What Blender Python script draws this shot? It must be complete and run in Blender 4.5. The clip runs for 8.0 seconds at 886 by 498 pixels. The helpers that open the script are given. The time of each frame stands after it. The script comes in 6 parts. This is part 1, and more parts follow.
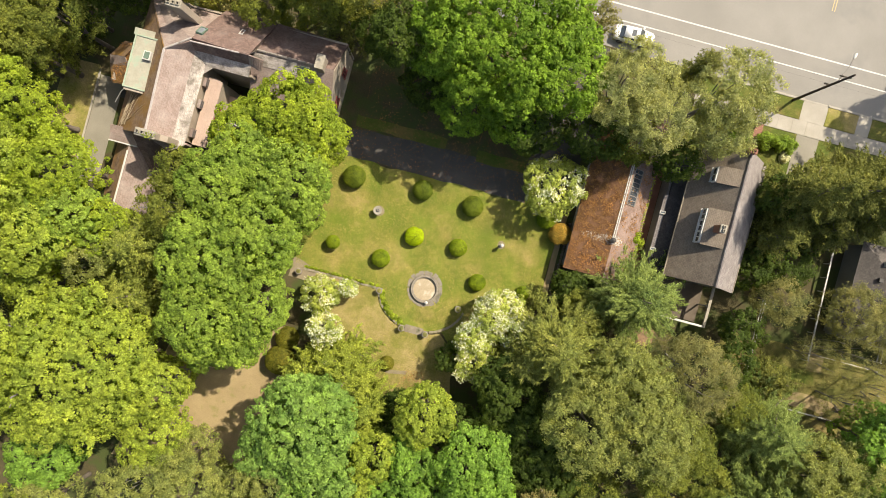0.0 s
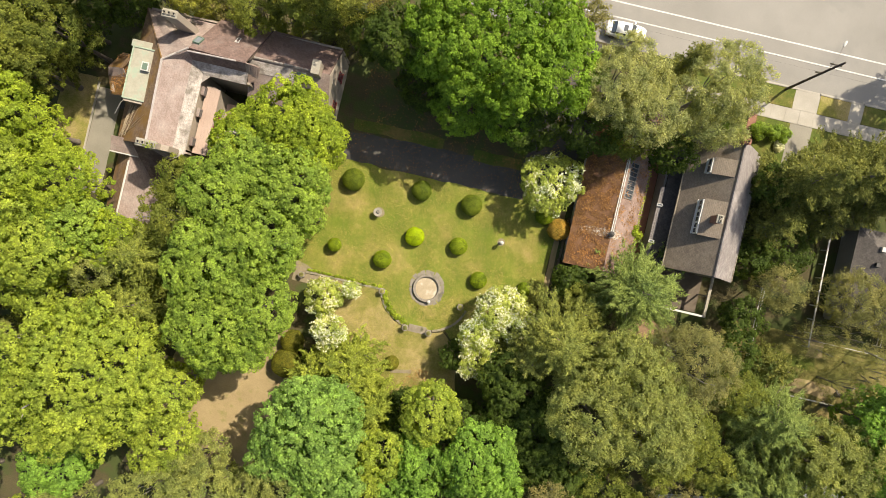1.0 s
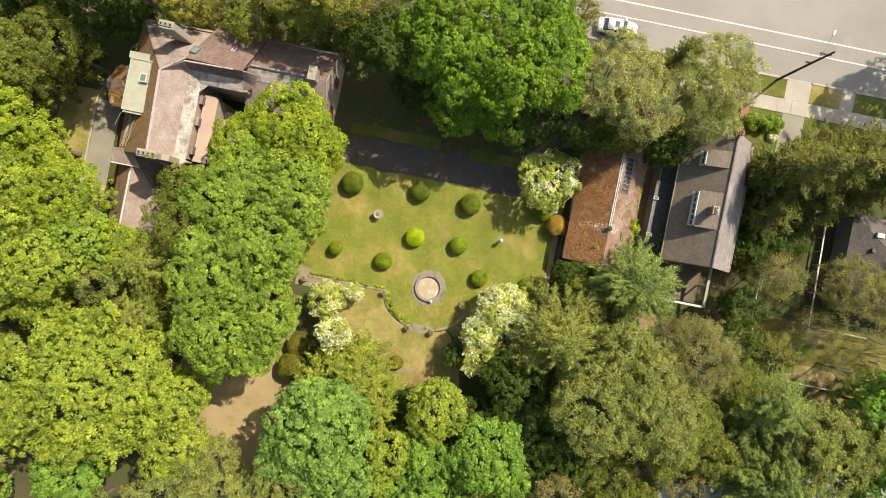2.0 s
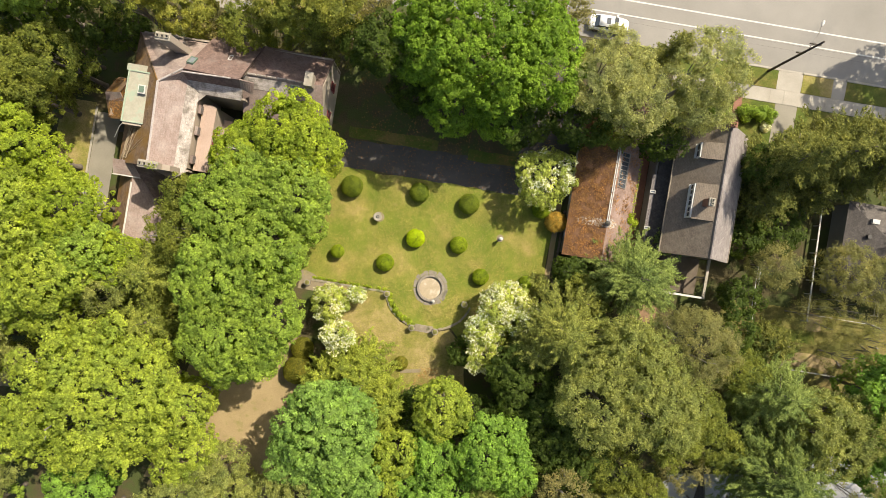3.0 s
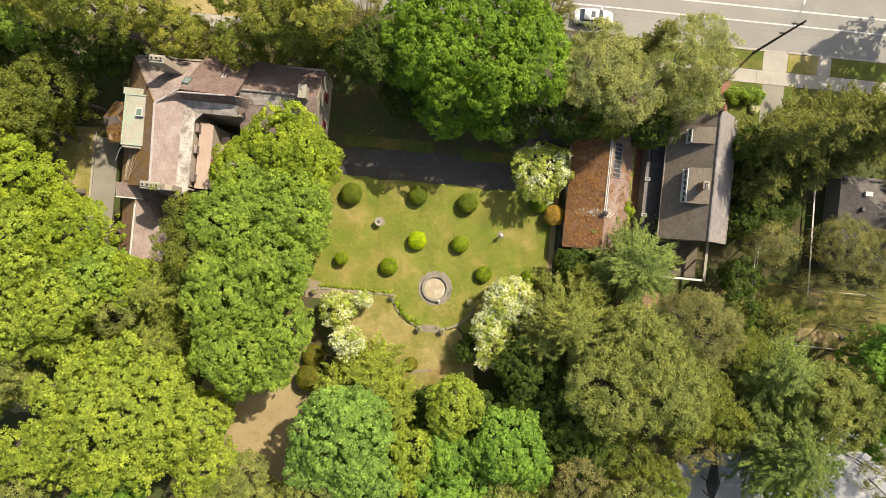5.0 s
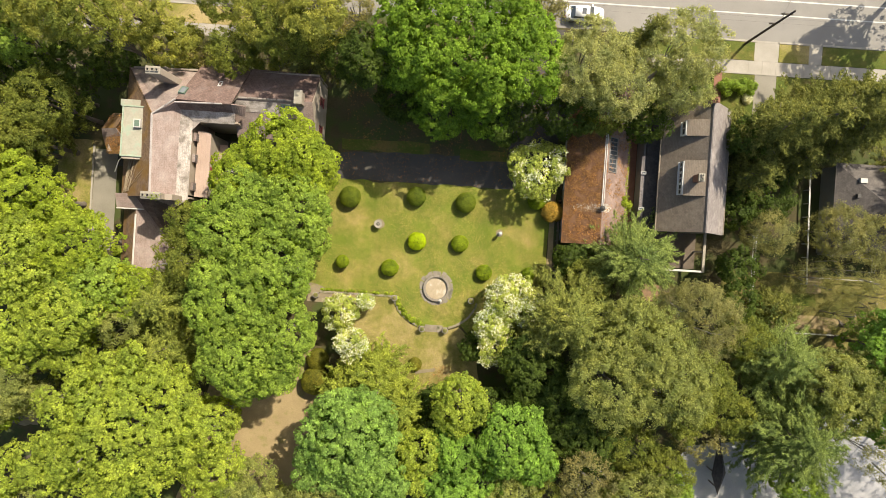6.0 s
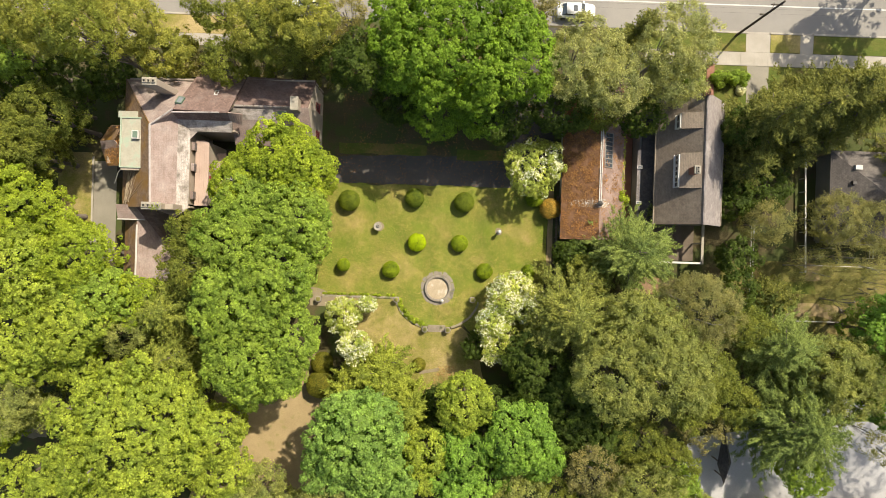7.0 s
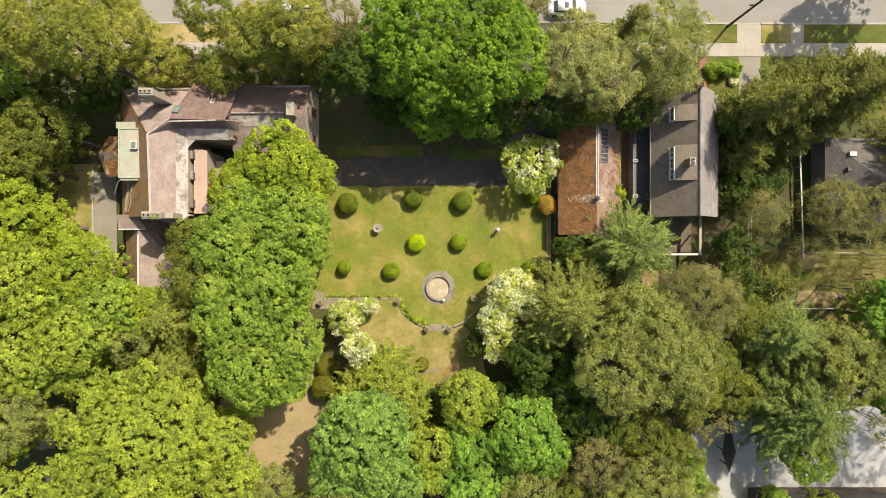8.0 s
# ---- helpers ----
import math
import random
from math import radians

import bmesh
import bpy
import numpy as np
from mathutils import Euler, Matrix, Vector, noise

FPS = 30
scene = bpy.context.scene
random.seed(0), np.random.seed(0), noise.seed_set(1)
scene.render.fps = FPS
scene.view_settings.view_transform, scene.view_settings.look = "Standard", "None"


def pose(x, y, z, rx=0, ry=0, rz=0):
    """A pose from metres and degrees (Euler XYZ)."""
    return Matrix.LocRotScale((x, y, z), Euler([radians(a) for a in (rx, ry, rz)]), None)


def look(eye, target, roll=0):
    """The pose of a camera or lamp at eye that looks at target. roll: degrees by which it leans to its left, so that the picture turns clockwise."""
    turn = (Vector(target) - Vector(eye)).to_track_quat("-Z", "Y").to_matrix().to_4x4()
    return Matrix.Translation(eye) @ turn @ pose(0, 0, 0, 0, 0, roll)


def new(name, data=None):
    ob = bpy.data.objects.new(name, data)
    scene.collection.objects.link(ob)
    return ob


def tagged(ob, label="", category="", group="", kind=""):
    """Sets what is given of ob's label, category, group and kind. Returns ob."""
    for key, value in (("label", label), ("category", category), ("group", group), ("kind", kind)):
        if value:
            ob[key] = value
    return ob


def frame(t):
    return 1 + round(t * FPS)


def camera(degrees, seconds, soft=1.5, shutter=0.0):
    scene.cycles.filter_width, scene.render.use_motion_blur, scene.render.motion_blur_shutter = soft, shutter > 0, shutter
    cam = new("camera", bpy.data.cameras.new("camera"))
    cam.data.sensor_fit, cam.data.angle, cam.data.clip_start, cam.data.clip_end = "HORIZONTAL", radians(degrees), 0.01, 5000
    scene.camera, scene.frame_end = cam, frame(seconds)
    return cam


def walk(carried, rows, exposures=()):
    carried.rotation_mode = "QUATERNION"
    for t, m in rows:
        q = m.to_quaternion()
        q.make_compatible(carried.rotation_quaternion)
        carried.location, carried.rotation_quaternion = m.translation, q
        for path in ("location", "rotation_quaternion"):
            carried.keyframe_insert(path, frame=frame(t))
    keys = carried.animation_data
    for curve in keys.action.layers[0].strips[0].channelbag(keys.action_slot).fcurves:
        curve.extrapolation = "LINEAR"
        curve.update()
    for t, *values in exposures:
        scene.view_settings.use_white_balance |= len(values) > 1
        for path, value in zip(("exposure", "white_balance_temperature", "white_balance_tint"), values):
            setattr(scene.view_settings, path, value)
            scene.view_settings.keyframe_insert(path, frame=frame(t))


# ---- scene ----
cam = camera(73.0, 8.0, soft=0.45)
ROWS = [
    (0.0, 0.393, 5.177, 68.134, -0.302, -0.300, 15.041),
    (0.5, 0.421, 5.144, 68.479, -0.305, -0.275, 14.115),
    (1.0, 0.430, 5.114, 68.834, -0.316, -0.230, 13.174),
    (1.5, 0.411, 5.088, 69.202, -0.325, -0.235, 12.250),
    (3.0, 0.290, 5.051, 70.238, -0.299, -0.290, 9.470),
    (3.5, 0.232, 5.048, 70.540, -0.302, -0.280, 8.499),
    (4.0, 0.163, 5.049, 70.806, -0.282, -0.258, 7.557),
    (4.5, 0.130, 5.060, 71.044, -0.290, -0.240, 6.618),
    (6.0, 0.172, 5.103, 71.757, -0.307, -0.229, 3.794),
    (6.5, 0.192, 5.107, 71.982, -0.295, -0.213, 2.841),
    (7.0, 0.221, 5.114, 72.196, -0.285, -0.195, 1.890),
    (7.5, 0.248, 5.108, 72.407, -0.285, -0.186, 0.947),
    (8.0, 0.270, 5.092, 72.628, -0.300, -0.193, 0.000),
]
walk(cam, [(t, pose(x, y, z, tilt, lean, yaw)) for t, x, y, z, tilt, lean, yaw in ROWS], exposures=[(0.0, 0.75, 7300, 8), (8.0, 0.72, 7300, 8)])

# ---- light ----
SUN_AZ, SUN_EL = math.atan2(0.64, 0.77), radians(51)
sun_way = Vector((math.sin(SUN_AZ) * math.cos(SUN_EL), math.cos(SUN_AZ) * math.cos(SUN_EL), math.sin(SUN_EL)))
world = bpy.data.worlds.new("world")
scene.world = world
world.use_nodes = True
wn = world.node_tree
sky = wn.nodes.new("ShaderNodeTexSky")
sky.sky_type, sky.sun_disc, sky.sun_elevation, sky.sun_rotation = "NISHITA", False, SUN_EL, SUN_AZ
sky.dust_density, sky.ozone_density = 2.5, 0.6
wn.links.new(sky.outputs[0], wn.nodes["Background"].inputs[0])
wn.nodes["Background"].inputs[1].default_value = 0.13
sun = new("sun", bpy.data.lights.new("sun", "SUN"))
sun.data.energy, sun.data.angle, sun.data.color = 4.5, radians(0.55), (1.0, 0.93, 0.82)
sun.matrix_world = look(sun_way * 120, (0, 0, 0))


# ---- materials ----
def material(name):
    m = bpy.data.materials.new(name)
    m.use_nodes = True
    return m, m.node_tree, m.node_tree.nodes["Principled BSDF"]


def node(nt, kind, **values):
    n = nt.nodes.new(kind)
    for key, value in values.items():
        n.inputs[key.replace("_", " ")].default_value = value
    return n


def ramp(nt, fac, stops):
    n = nt.nodes.new("ShaderNodeValToRGB")
    while len(n.color_ramp.elements) < len(stops):
        n.color_ramp.elements.new(0.5)
    for e, (p, c) in zip(n.color_ramp.elements, stops):
        e.position, e.color = p, (*c, 1)
    nt.links.new(fac, n.inputs[0])
    return n.outputs[0]


def mix(nt, fac, a, b, how="MIX"):
    n = nt.nodes.new("ShaderNodeMix")
    n.data_type, n.blend_type = "RGBA", how
    for s, v in ((n.inputs[0], fac), (n.inputs[6], a), (n.inputs[7], b)):
        if isinstance(v, bpy.types.NodeSocket):
            nt.links.new(v, s)
        else:
            s.default_value = (*v, 1) if isinstance(v, tuple) else v
    return n.outputs[2]


def noise_of(nt, vec, scale, detail=4.0, rough=0.55):
    n = node(nt, "ShaderNodeTexNoise", Scale=scale, Detail=detail, Roughness=rough)
    nt.links.new(vec, n.inputs["Vector"])
    return n.outputs["Fac"]


def bump(nt, bsdf, height, strength, distance):
    n = node(nt, "ShaderNodeBump", Strength=strength, Distance=distance)
    nt.links.new(height, n.inputs["Height"])
    nt.links.new(n.outputs[0], bsdf.inputs["Normal"])


def place(nt, which="Position"):
    if which == "Position":
        return nt.nodes.new("ShaderNodeNewGeometry").outputs["Position"]
    return nt.nodes.new("ShaderNodeTexCoord").outputs[which]


def mottled(name, dark, light, coarse=0.4, fine=12.0, rough=0.85, relief=0.02, metal=0.0, coords="Position", spots=None, spot_at=0.62, spot_scale=0.8):
    """Two scales of colour change, fine relief, and stains of another colour."""
    m, nt, b = material(name)
    v = place(nt, coords)
    a = noise_of(nt, v, coarse, 5)
    f = noise_of(nt, v, fine, 3)
    c = mix(nt, 0.45, ramp(nt, a, [(0.3, dark), (0.7, light)]), ramp(nt, f, [(0.3, dark), (0.7, light)]))
    if spots:
        s = ramp(nt, noise_of(nt, v, spot_scale, 6, 0.65), [(spot_at - 0.05, (0, 0, 0)), (spot_at + 0.05, (1, 1, 1))])
        c = mix(nt, s, c, spots)
    nt.links.new(c, b.inputs["Base Color"])
    b.inputs["Roughness"].default_value, b.inputs["Metallic"].default_value = rough, metal
    bump(nt, b, f, 0.6, relief)
    return m


def grass(name, fresh, middle, dry, at=(0.36, 0.5, 0.64), patch=0.22):
    m, nt, b = material(name)
    v = place(nt)
    big = noise_of(nt, v, patch, 5, 0.6)
    mid = noise_of(nt, v, 2.2, 6, 0.7)
    fine = noise_of(nt, v, 14.0, 4, 0.7)
    grain = noise_of(nt, v, 40.0, 2, 0.6)
    s = node(nt, "ShaderNodeMath")
    s.operation = "MULTIPLY_ADD"
    nt.links.new(mid, s.inputs[0])
    s.inputs[1].default_value = 0.35
    nt.links.new(big, s.inputs[2])
    s2 = nt.nodes.new("ShaderNodeMath")
    s2.operation = "SUBTRACT"
    nt.links.new(s.outputs[0], s2.inputs[0])
    s2.inputs[1].default_value = 0.175
    c = ramp(nt, s2.outputs[0], [(at[0], fresh), (at[1], middle), (at[2], dry)])
    c = mix(nt, 0.8, c, ramp(nt, fine, [(0.25, (0.35, 0.36, 0.3)), (0.75, (1.5, 1.48, 1.4))]), "MULTIPLY")
    c = mix(nt, 0.5, c, ramp(nt, grain, [(0.3, (0.35, 0.36, 0.3)), (0.7, (1.6, 1.58, 1.5))]), "MULTIPLY")
    nt.links.new(c, b.inputs["Base Color"])
    b.inputs["Roughness"].default_value = 0.9
    b.inputs["Specular IOR Level"].default_value = 0.2
    bump(nt, b, fine, 0.8, 0.06)
    return m


def shingle(name, dark, light, stain, stain_at=0.6, row=0.25, tab=0.3, stain_scale=0.5):
    """Roof shingles: courses laid out in metres along the eave and up the slope, each tab of its own shade, with stains."""
    m, nt, b = material(name)
    uv = place(nt, "UV")
    br = node(nt, "ShaderNodeTexBrick", Scale=1.0, Mortar_Size=0.012, Brick_Width=tab, Row_Height=row, Bias=0.0)
    br.inputs["Color1"].default_value, br.inputs["Color2"].default_value = (*dark, 1), (*light, 1)
    br.inputs["Mortar"].default_value = (*[0.75 * c for c in dark], 1)
    nt.links.new(uv, br.inputs["Vector"])
    v = place(nt)
    big = noise_of(nt, v, stain_scale, 6, 0.65)
    c = mix(nt, ramp(nt, big, [(stain_at - 0.1, (0, 0, 0)), (stain_at + 0.1, (1, 1, 1))]), br.outputs[0], stain)
    c = mix(nt, 0.6, c, ramp(nt, noise_of(nt, v, 7.0, 4, 0.7), [(0.25, (0.6, 0.6, 0.6)), (0.75, (1.35, 1.3, 1.3))]), "MULTIPLY")
    c = mix(nt, 0.35, c, ramp(nt, noise_of(nt, v, 1.3, 4, 0.7), [(0.3, (0.55, 0.55, 0.55)), (0.7, (1.3, 1.3, 1.3))]), "MULTIPLY")
    nt.links.new(c, b.inputs["Base Color"])
    b.inputs["Roughness"].default_value = 0.85
    bump(nt, b, br.outputs["Fac"], -0.5, 0.02)
    return m


def leaf(name, a, b_, c_, glow=0.52):
    """Foliage: each leaf of its own shade, clumps of leaves drifting between shades, light shining through."""
    m, nt, b = material(name)
    g = nt.nodes.new("ShaderNodeNewGeometry")
    one = ramp(nt, g.outputs["Random Per Island"], [(0.0, tuple(0.8 * v for v in a)), (0.5, b_), (1.0, tuple(1.18 * v for v in c_))])
    drift = ramp(nt, noise_of(nt, g.outputs["Position"], 0.45, 3), [(0.3, (0.72, 0.78, 0.8)), (0.7, (1.25, 1.18, 1.1))])
    c = mix(nt, 1.0, one, drift, "MULTIPLY")
    c = mix(nt, 1.0, c, ramp(nt, noise_of(nt, g.outputs["Position"], 1.7, 2), [(0.32, (0.76, 0.78, 0.8)), (0.68, (1.26, 1.24, 1.2))]), "MULTIPLY")
    nt.links.new(c, b.inputs["Base Color"])
    b.inputs["Roughness"].default_value = 0.65
    b.inputs["Specular IOR Level"].default_value = 0.2
    t = nt.nodes.new("ShaderNodeBsdfTranslucent")
    nt.links.new(mix(nt, 1.0, c, (1.25, 1.2, 0.6), "MULTIPLY"), t.inputs["Color"])
    mx = nt.nodes.new("ShaderNodeMixShader")
    mx.inputs[0].default_value = glow
    nt.links.new(b.outputs[0], mx.inputs[1])
    nt.links.new(t.outputs[0], mx.inputs[2])
    nt.links.new(mx.outputs[0], nt.nodes["Material Output"].inputs["Surface"])
    return m


def plain(name, colour, rough=0.5, metal=0.0, vary=0.15):
    return mottled(name, tuple(c * (1 - vary) for c in colour), tuple(min(1, c * (1 + vary)) for c in colour), 0.8, 9.0, rough, 0.004, metal)


def glass(name, tint=(0.05, 0.06, 0.07)):
    m, nt, b = material(name)
    b.inputs["Base Color"].default_value = (*tint, 1)
    b.inputs["Roughness"].default_value = 0.06
    b.inputs["IOR"].default_value = 1.5
    b.inputs["Specular IOR Level"].default_value = 0.8
    return m


LITTER = mottled("forest_litter", (0.034, 0.03, 0.011), (0.09, 0.072, 0.03), 0.3, 6.0, 0.95, 0.08, spots=(0.045, 0.06, 0.012), spot_at=0.5, spot_scale=0.35)
LAWN = grass("lawn_grass", (0.13, 0.174, 0.024), (0.19, 0.202, 0.042), (0.31, 0.25, 0.1), at=(0.38, 0.53, 0.68))
# grass darkened in its colour for strips lying in tree shade
SHADE_GRASS = grass("shade_grass", (0.0581, 0.0944, 0.0145), (0.0871, 0.109, 0.0218), (0.16, 0.123, 0.0436))
DULL_GRASS = grass("dull_garden_grass", (0.105, 0.11, 0.032), (0.15, 0.138, 0.046), (0.21, 0.165, 0.07))
VERGE = grass("verge_grass", (0.078, 0.105, 0.02), (0.115, 0.12, 0.03), (0.185, 0.15, 0.056), at=(0.42, 0.56, 0.72), patch=0.35)
DRY = grass("dry_lawn", (0.175, 0.172, 0.042), (0.275, 0.228, 0.098), (0.35, 0.275, 0.15), at=(0.36, 0.5, 0.66))
DIRT = mottled("bare_earth", (0.212, 0.158, 0.08), (0.325, 0.248, 0.134), 0.5, 9.0, 0.95, 0.03, spots=(0.2, 0.175, 0.065), spot_at=0.6, spot_scale=0.7)
WORN = mottled("worn_earth", (0.15, 0.125, 0.08), (0.26, 0.215, 0.145), 1.2, 12.0, 0.95, 0.02)
RIM_STONE = mottled("pale_rim_stone", (0.155, 0.135, 0.108), (0.25, 0.222, 0.182), 1.2, 12.0, 0.9, 0.02, spots=(0.12, 0.112, 0.085), spot_at=0.6)
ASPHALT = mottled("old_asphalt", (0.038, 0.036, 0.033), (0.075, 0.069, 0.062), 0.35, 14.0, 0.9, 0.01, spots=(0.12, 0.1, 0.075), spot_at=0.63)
TERRACOTTA = mottled("weathered_terracotta", (0.17, 0.1, 0.055), (0.26, 0.165, 0.1), 1.2, 8.0, 0.9, 0.02, spots=(0.12, 0.085, 0.045), spot_at=0.55)
WALL_STONE = mottled("pale_wall_stone", (0.19, 0.165, 0.118), (0.31, 0.272, 0.205), 1.6, 12.0, 0.9, 0.03, spots=(0.13, 0.14, 0.06), spot_at=0.56)
ROAD = mottled("road_asphalt", (0.166, 0.156, 0.14), (0.25, 0.236, 0.214), 0.14, 20.0, 0.9, 0.008, spots=(0.185, 0.176, 0.162), spot_at=0.6, spot_scale=0.09)
CONCRETE = mottled("pale_concrete", (0.247, 0.227, 0.188), (0.365, 0.335, 0.289), 0.5, 12.0, 0.9, 0.008)
PATIO = mottled("pale_paving", (0.27, 0.27, 0.275), (0.37, 0.37, 0.375), 0.3, 6.0, 0.85, 0.01)
PAINT_LINE = mottled("road_paint", (0.384, 0.378, 0.36), (0.527, 0.521, 0.496), 1.2, 14.0, 0.7, 0.004)
YELLOW_LINE = mottled("yellow_road_paint", (0.384, 0.291, 0.124), (0.496, 0.384, 0.186), 1.2, 14.0, 0.7, 0.004)
STONE = mottled("grey_stone", (0.131, 0.11, 0.0804), (0.294, 0.251, 0.194), 1.5, 12.0, 0.9, 0.03, spots=(0.0818, 0.0835, 0.0402), spot_at=0.64)
CAST = mottled("cast_stone", (0.208, 0.189, 0.149), (0.327, 0.298, 0.248), 2.5, 18.0, 0.85, 0.01)
SAND = mottled("basin_sand", (0.26, 0.211, 0.136), (0.372, 0.31, 0.223), 1.2, 10.0, 0.95, 0.02, spots=(0.422, 0.372, 0.298), spot_at=0.6, spot_scale=1.3)
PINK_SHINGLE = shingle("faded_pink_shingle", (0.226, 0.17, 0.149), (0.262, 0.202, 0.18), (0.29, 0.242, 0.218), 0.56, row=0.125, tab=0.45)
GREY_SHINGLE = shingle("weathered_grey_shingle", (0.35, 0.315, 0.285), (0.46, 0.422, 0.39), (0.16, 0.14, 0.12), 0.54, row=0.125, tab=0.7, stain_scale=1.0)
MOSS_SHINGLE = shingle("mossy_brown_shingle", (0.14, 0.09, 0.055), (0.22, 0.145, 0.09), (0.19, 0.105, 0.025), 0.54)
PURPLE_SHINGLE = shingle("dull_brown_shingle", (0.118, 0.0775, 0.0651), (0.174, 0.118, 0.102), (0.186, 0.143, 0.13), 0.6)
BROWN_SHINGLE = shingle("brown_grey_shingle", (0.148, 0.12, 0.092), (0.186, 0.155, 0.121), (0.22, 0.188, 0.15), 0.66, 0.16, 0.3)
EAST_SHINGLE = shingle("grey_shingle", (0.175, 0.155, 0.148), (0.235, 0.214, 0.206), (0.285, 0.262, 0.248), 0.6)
RUST_SHINGLE = shingle("leaf_strewn_shingle", (0.168, 0.084, 0.042), (0.268, 0.142, 0.074), (0.132, 0.063, 0.026), 0.52, stain_scale=0.9)
DARK_SHINGLE = shingle("dark_shingle", (0.0341, 0.031, 0.0298), (0.0558, 0.0508, 0.0484), (0.0744, 0.062, 0.0527), 0.66)
SLATE = shingle("grey_brown_slate", (0.078, 0.07, 0.066), (0.112, 0.101, 0.094), (0.14, 0.126, 0.115), 0.62)
COPPER = mottled("green_copper", (0.25, 0.238, 0.185), (0.36, 0.342, 0.275), 0.9, 5.0, 0.7, 0.01, spots=(0.27, 0.322, 0.247), spot_at=0.58, spot_scale=0.9)
PATINA = mottled("green_patina", (0.22, 0.275, 0.2), (0.34, 0.4, 0.31), 1.5, 8.0, 0.7, 0.008)
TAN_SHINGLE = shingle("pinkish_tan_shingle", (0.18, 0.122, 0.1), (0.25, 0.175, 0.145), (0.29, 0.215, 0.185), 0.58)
STUCCO = mottled("tan_stucco", (0.262, 0.218, 0.174), (0.338, 0.29, 0.24), 0.8, 12.0, 0.9, 0.01)
WALL_PAINT = mottled("cream_wall_paint", (0.31, 0.285, 0.248), (0.384, 0.36, 0.322), 0.4, 10.0, 0.8, 0.006)
SIDING = mottled("grey_siding", (0.186, 0.174, 0.155), (0.248, 0.236, 0.211), 0.4, 10.0, 0.8, 0.006)
WHITE = mottled("white_paint", (0.409, 0.397, 0.372), (0.508, 0.496, 0.471), 1.0, 12.0, 0.6, 0.004)
FLASHING = mottled("pale_ridge_metal", (0.27, 0.235, 0.22), (0.4, 0.365, 0.345), 1.5, 12.0, 0.6, 0.006, spots=(0.198, 0.167, 0.155), spot_at=0.62, spot_scale=1.6)
BRICK = mottled("red_brick", (0.186, 0.0806, 0.0527), (0.273, 0.136, 0.093), 1.4, 16.0, 0.9, 0.01)
RED = plain("red_paint", (0.2, 0.025, 0.02), 0.5)
DARK = plain("dark_metal", (0.04, 0.038, 0.036), 0.6)
BLACK = plain("black_rubber", (0.015, 0.015, 0.016), 0.8)
GREEN_METAL = plain("green_metal", (0.0992, 0.149, 0.112), 0.6)
WOOD = mottled("weathered_wood", (0.0744, 0.0558, 0.0403), (0.136, 0.108, 0.0806), 1.0, 14.0, 0.85, 0.01)
POLE_WOOD = mottled("creosoted_wood", (0.0315, 0.0234, 0.018), (0.0675, 0.0522, 0.0405), 1.0, 14.0, 0.85, 0.01)
GREY_PATH = mottled("grey_path", (0.165, 0.15, 0.12), (0.24, 0.222, 0.18), 0.4, 10.0)
BOARDS = mottled("tan_boards", (0.31, 0.225, 0.18), (0.42, 0.315, 0.26), 0.6, 9.0, 0.85, 0.01)
TWIG = mottled("dry_twig", (0.26, 0.2, 0.13), (0.4, 0.32, 0.22), 1.0, 8.0, 0.9, 0.01)
BARK = mottled("bark", (0.07, 0.055, 0.042), (0.17, 0.145, 0.12), 1.0, 8.0, 0.95, 0.04)
GREY_BARK = mottled("grey_bark", (0.136, 0.124, 0.112), (0.248, 0.229, 0.211), 1.0, 8.0, 0.95, 0.03)
GLASS = glass("window_glass")
SKYLIGHT = glass("skylight_glass", (0.16, 0.18, 0.20))
CAR_WHITE, _nt, _b = material("white_car_paint")
_b.inputs["Base Color"].default_value, _b.inputs["Roughness"].default_value = (0.78, 0.78, 0.77, 1), 0.25
_b.inputs["Coat Weight"].default_value = 0.6

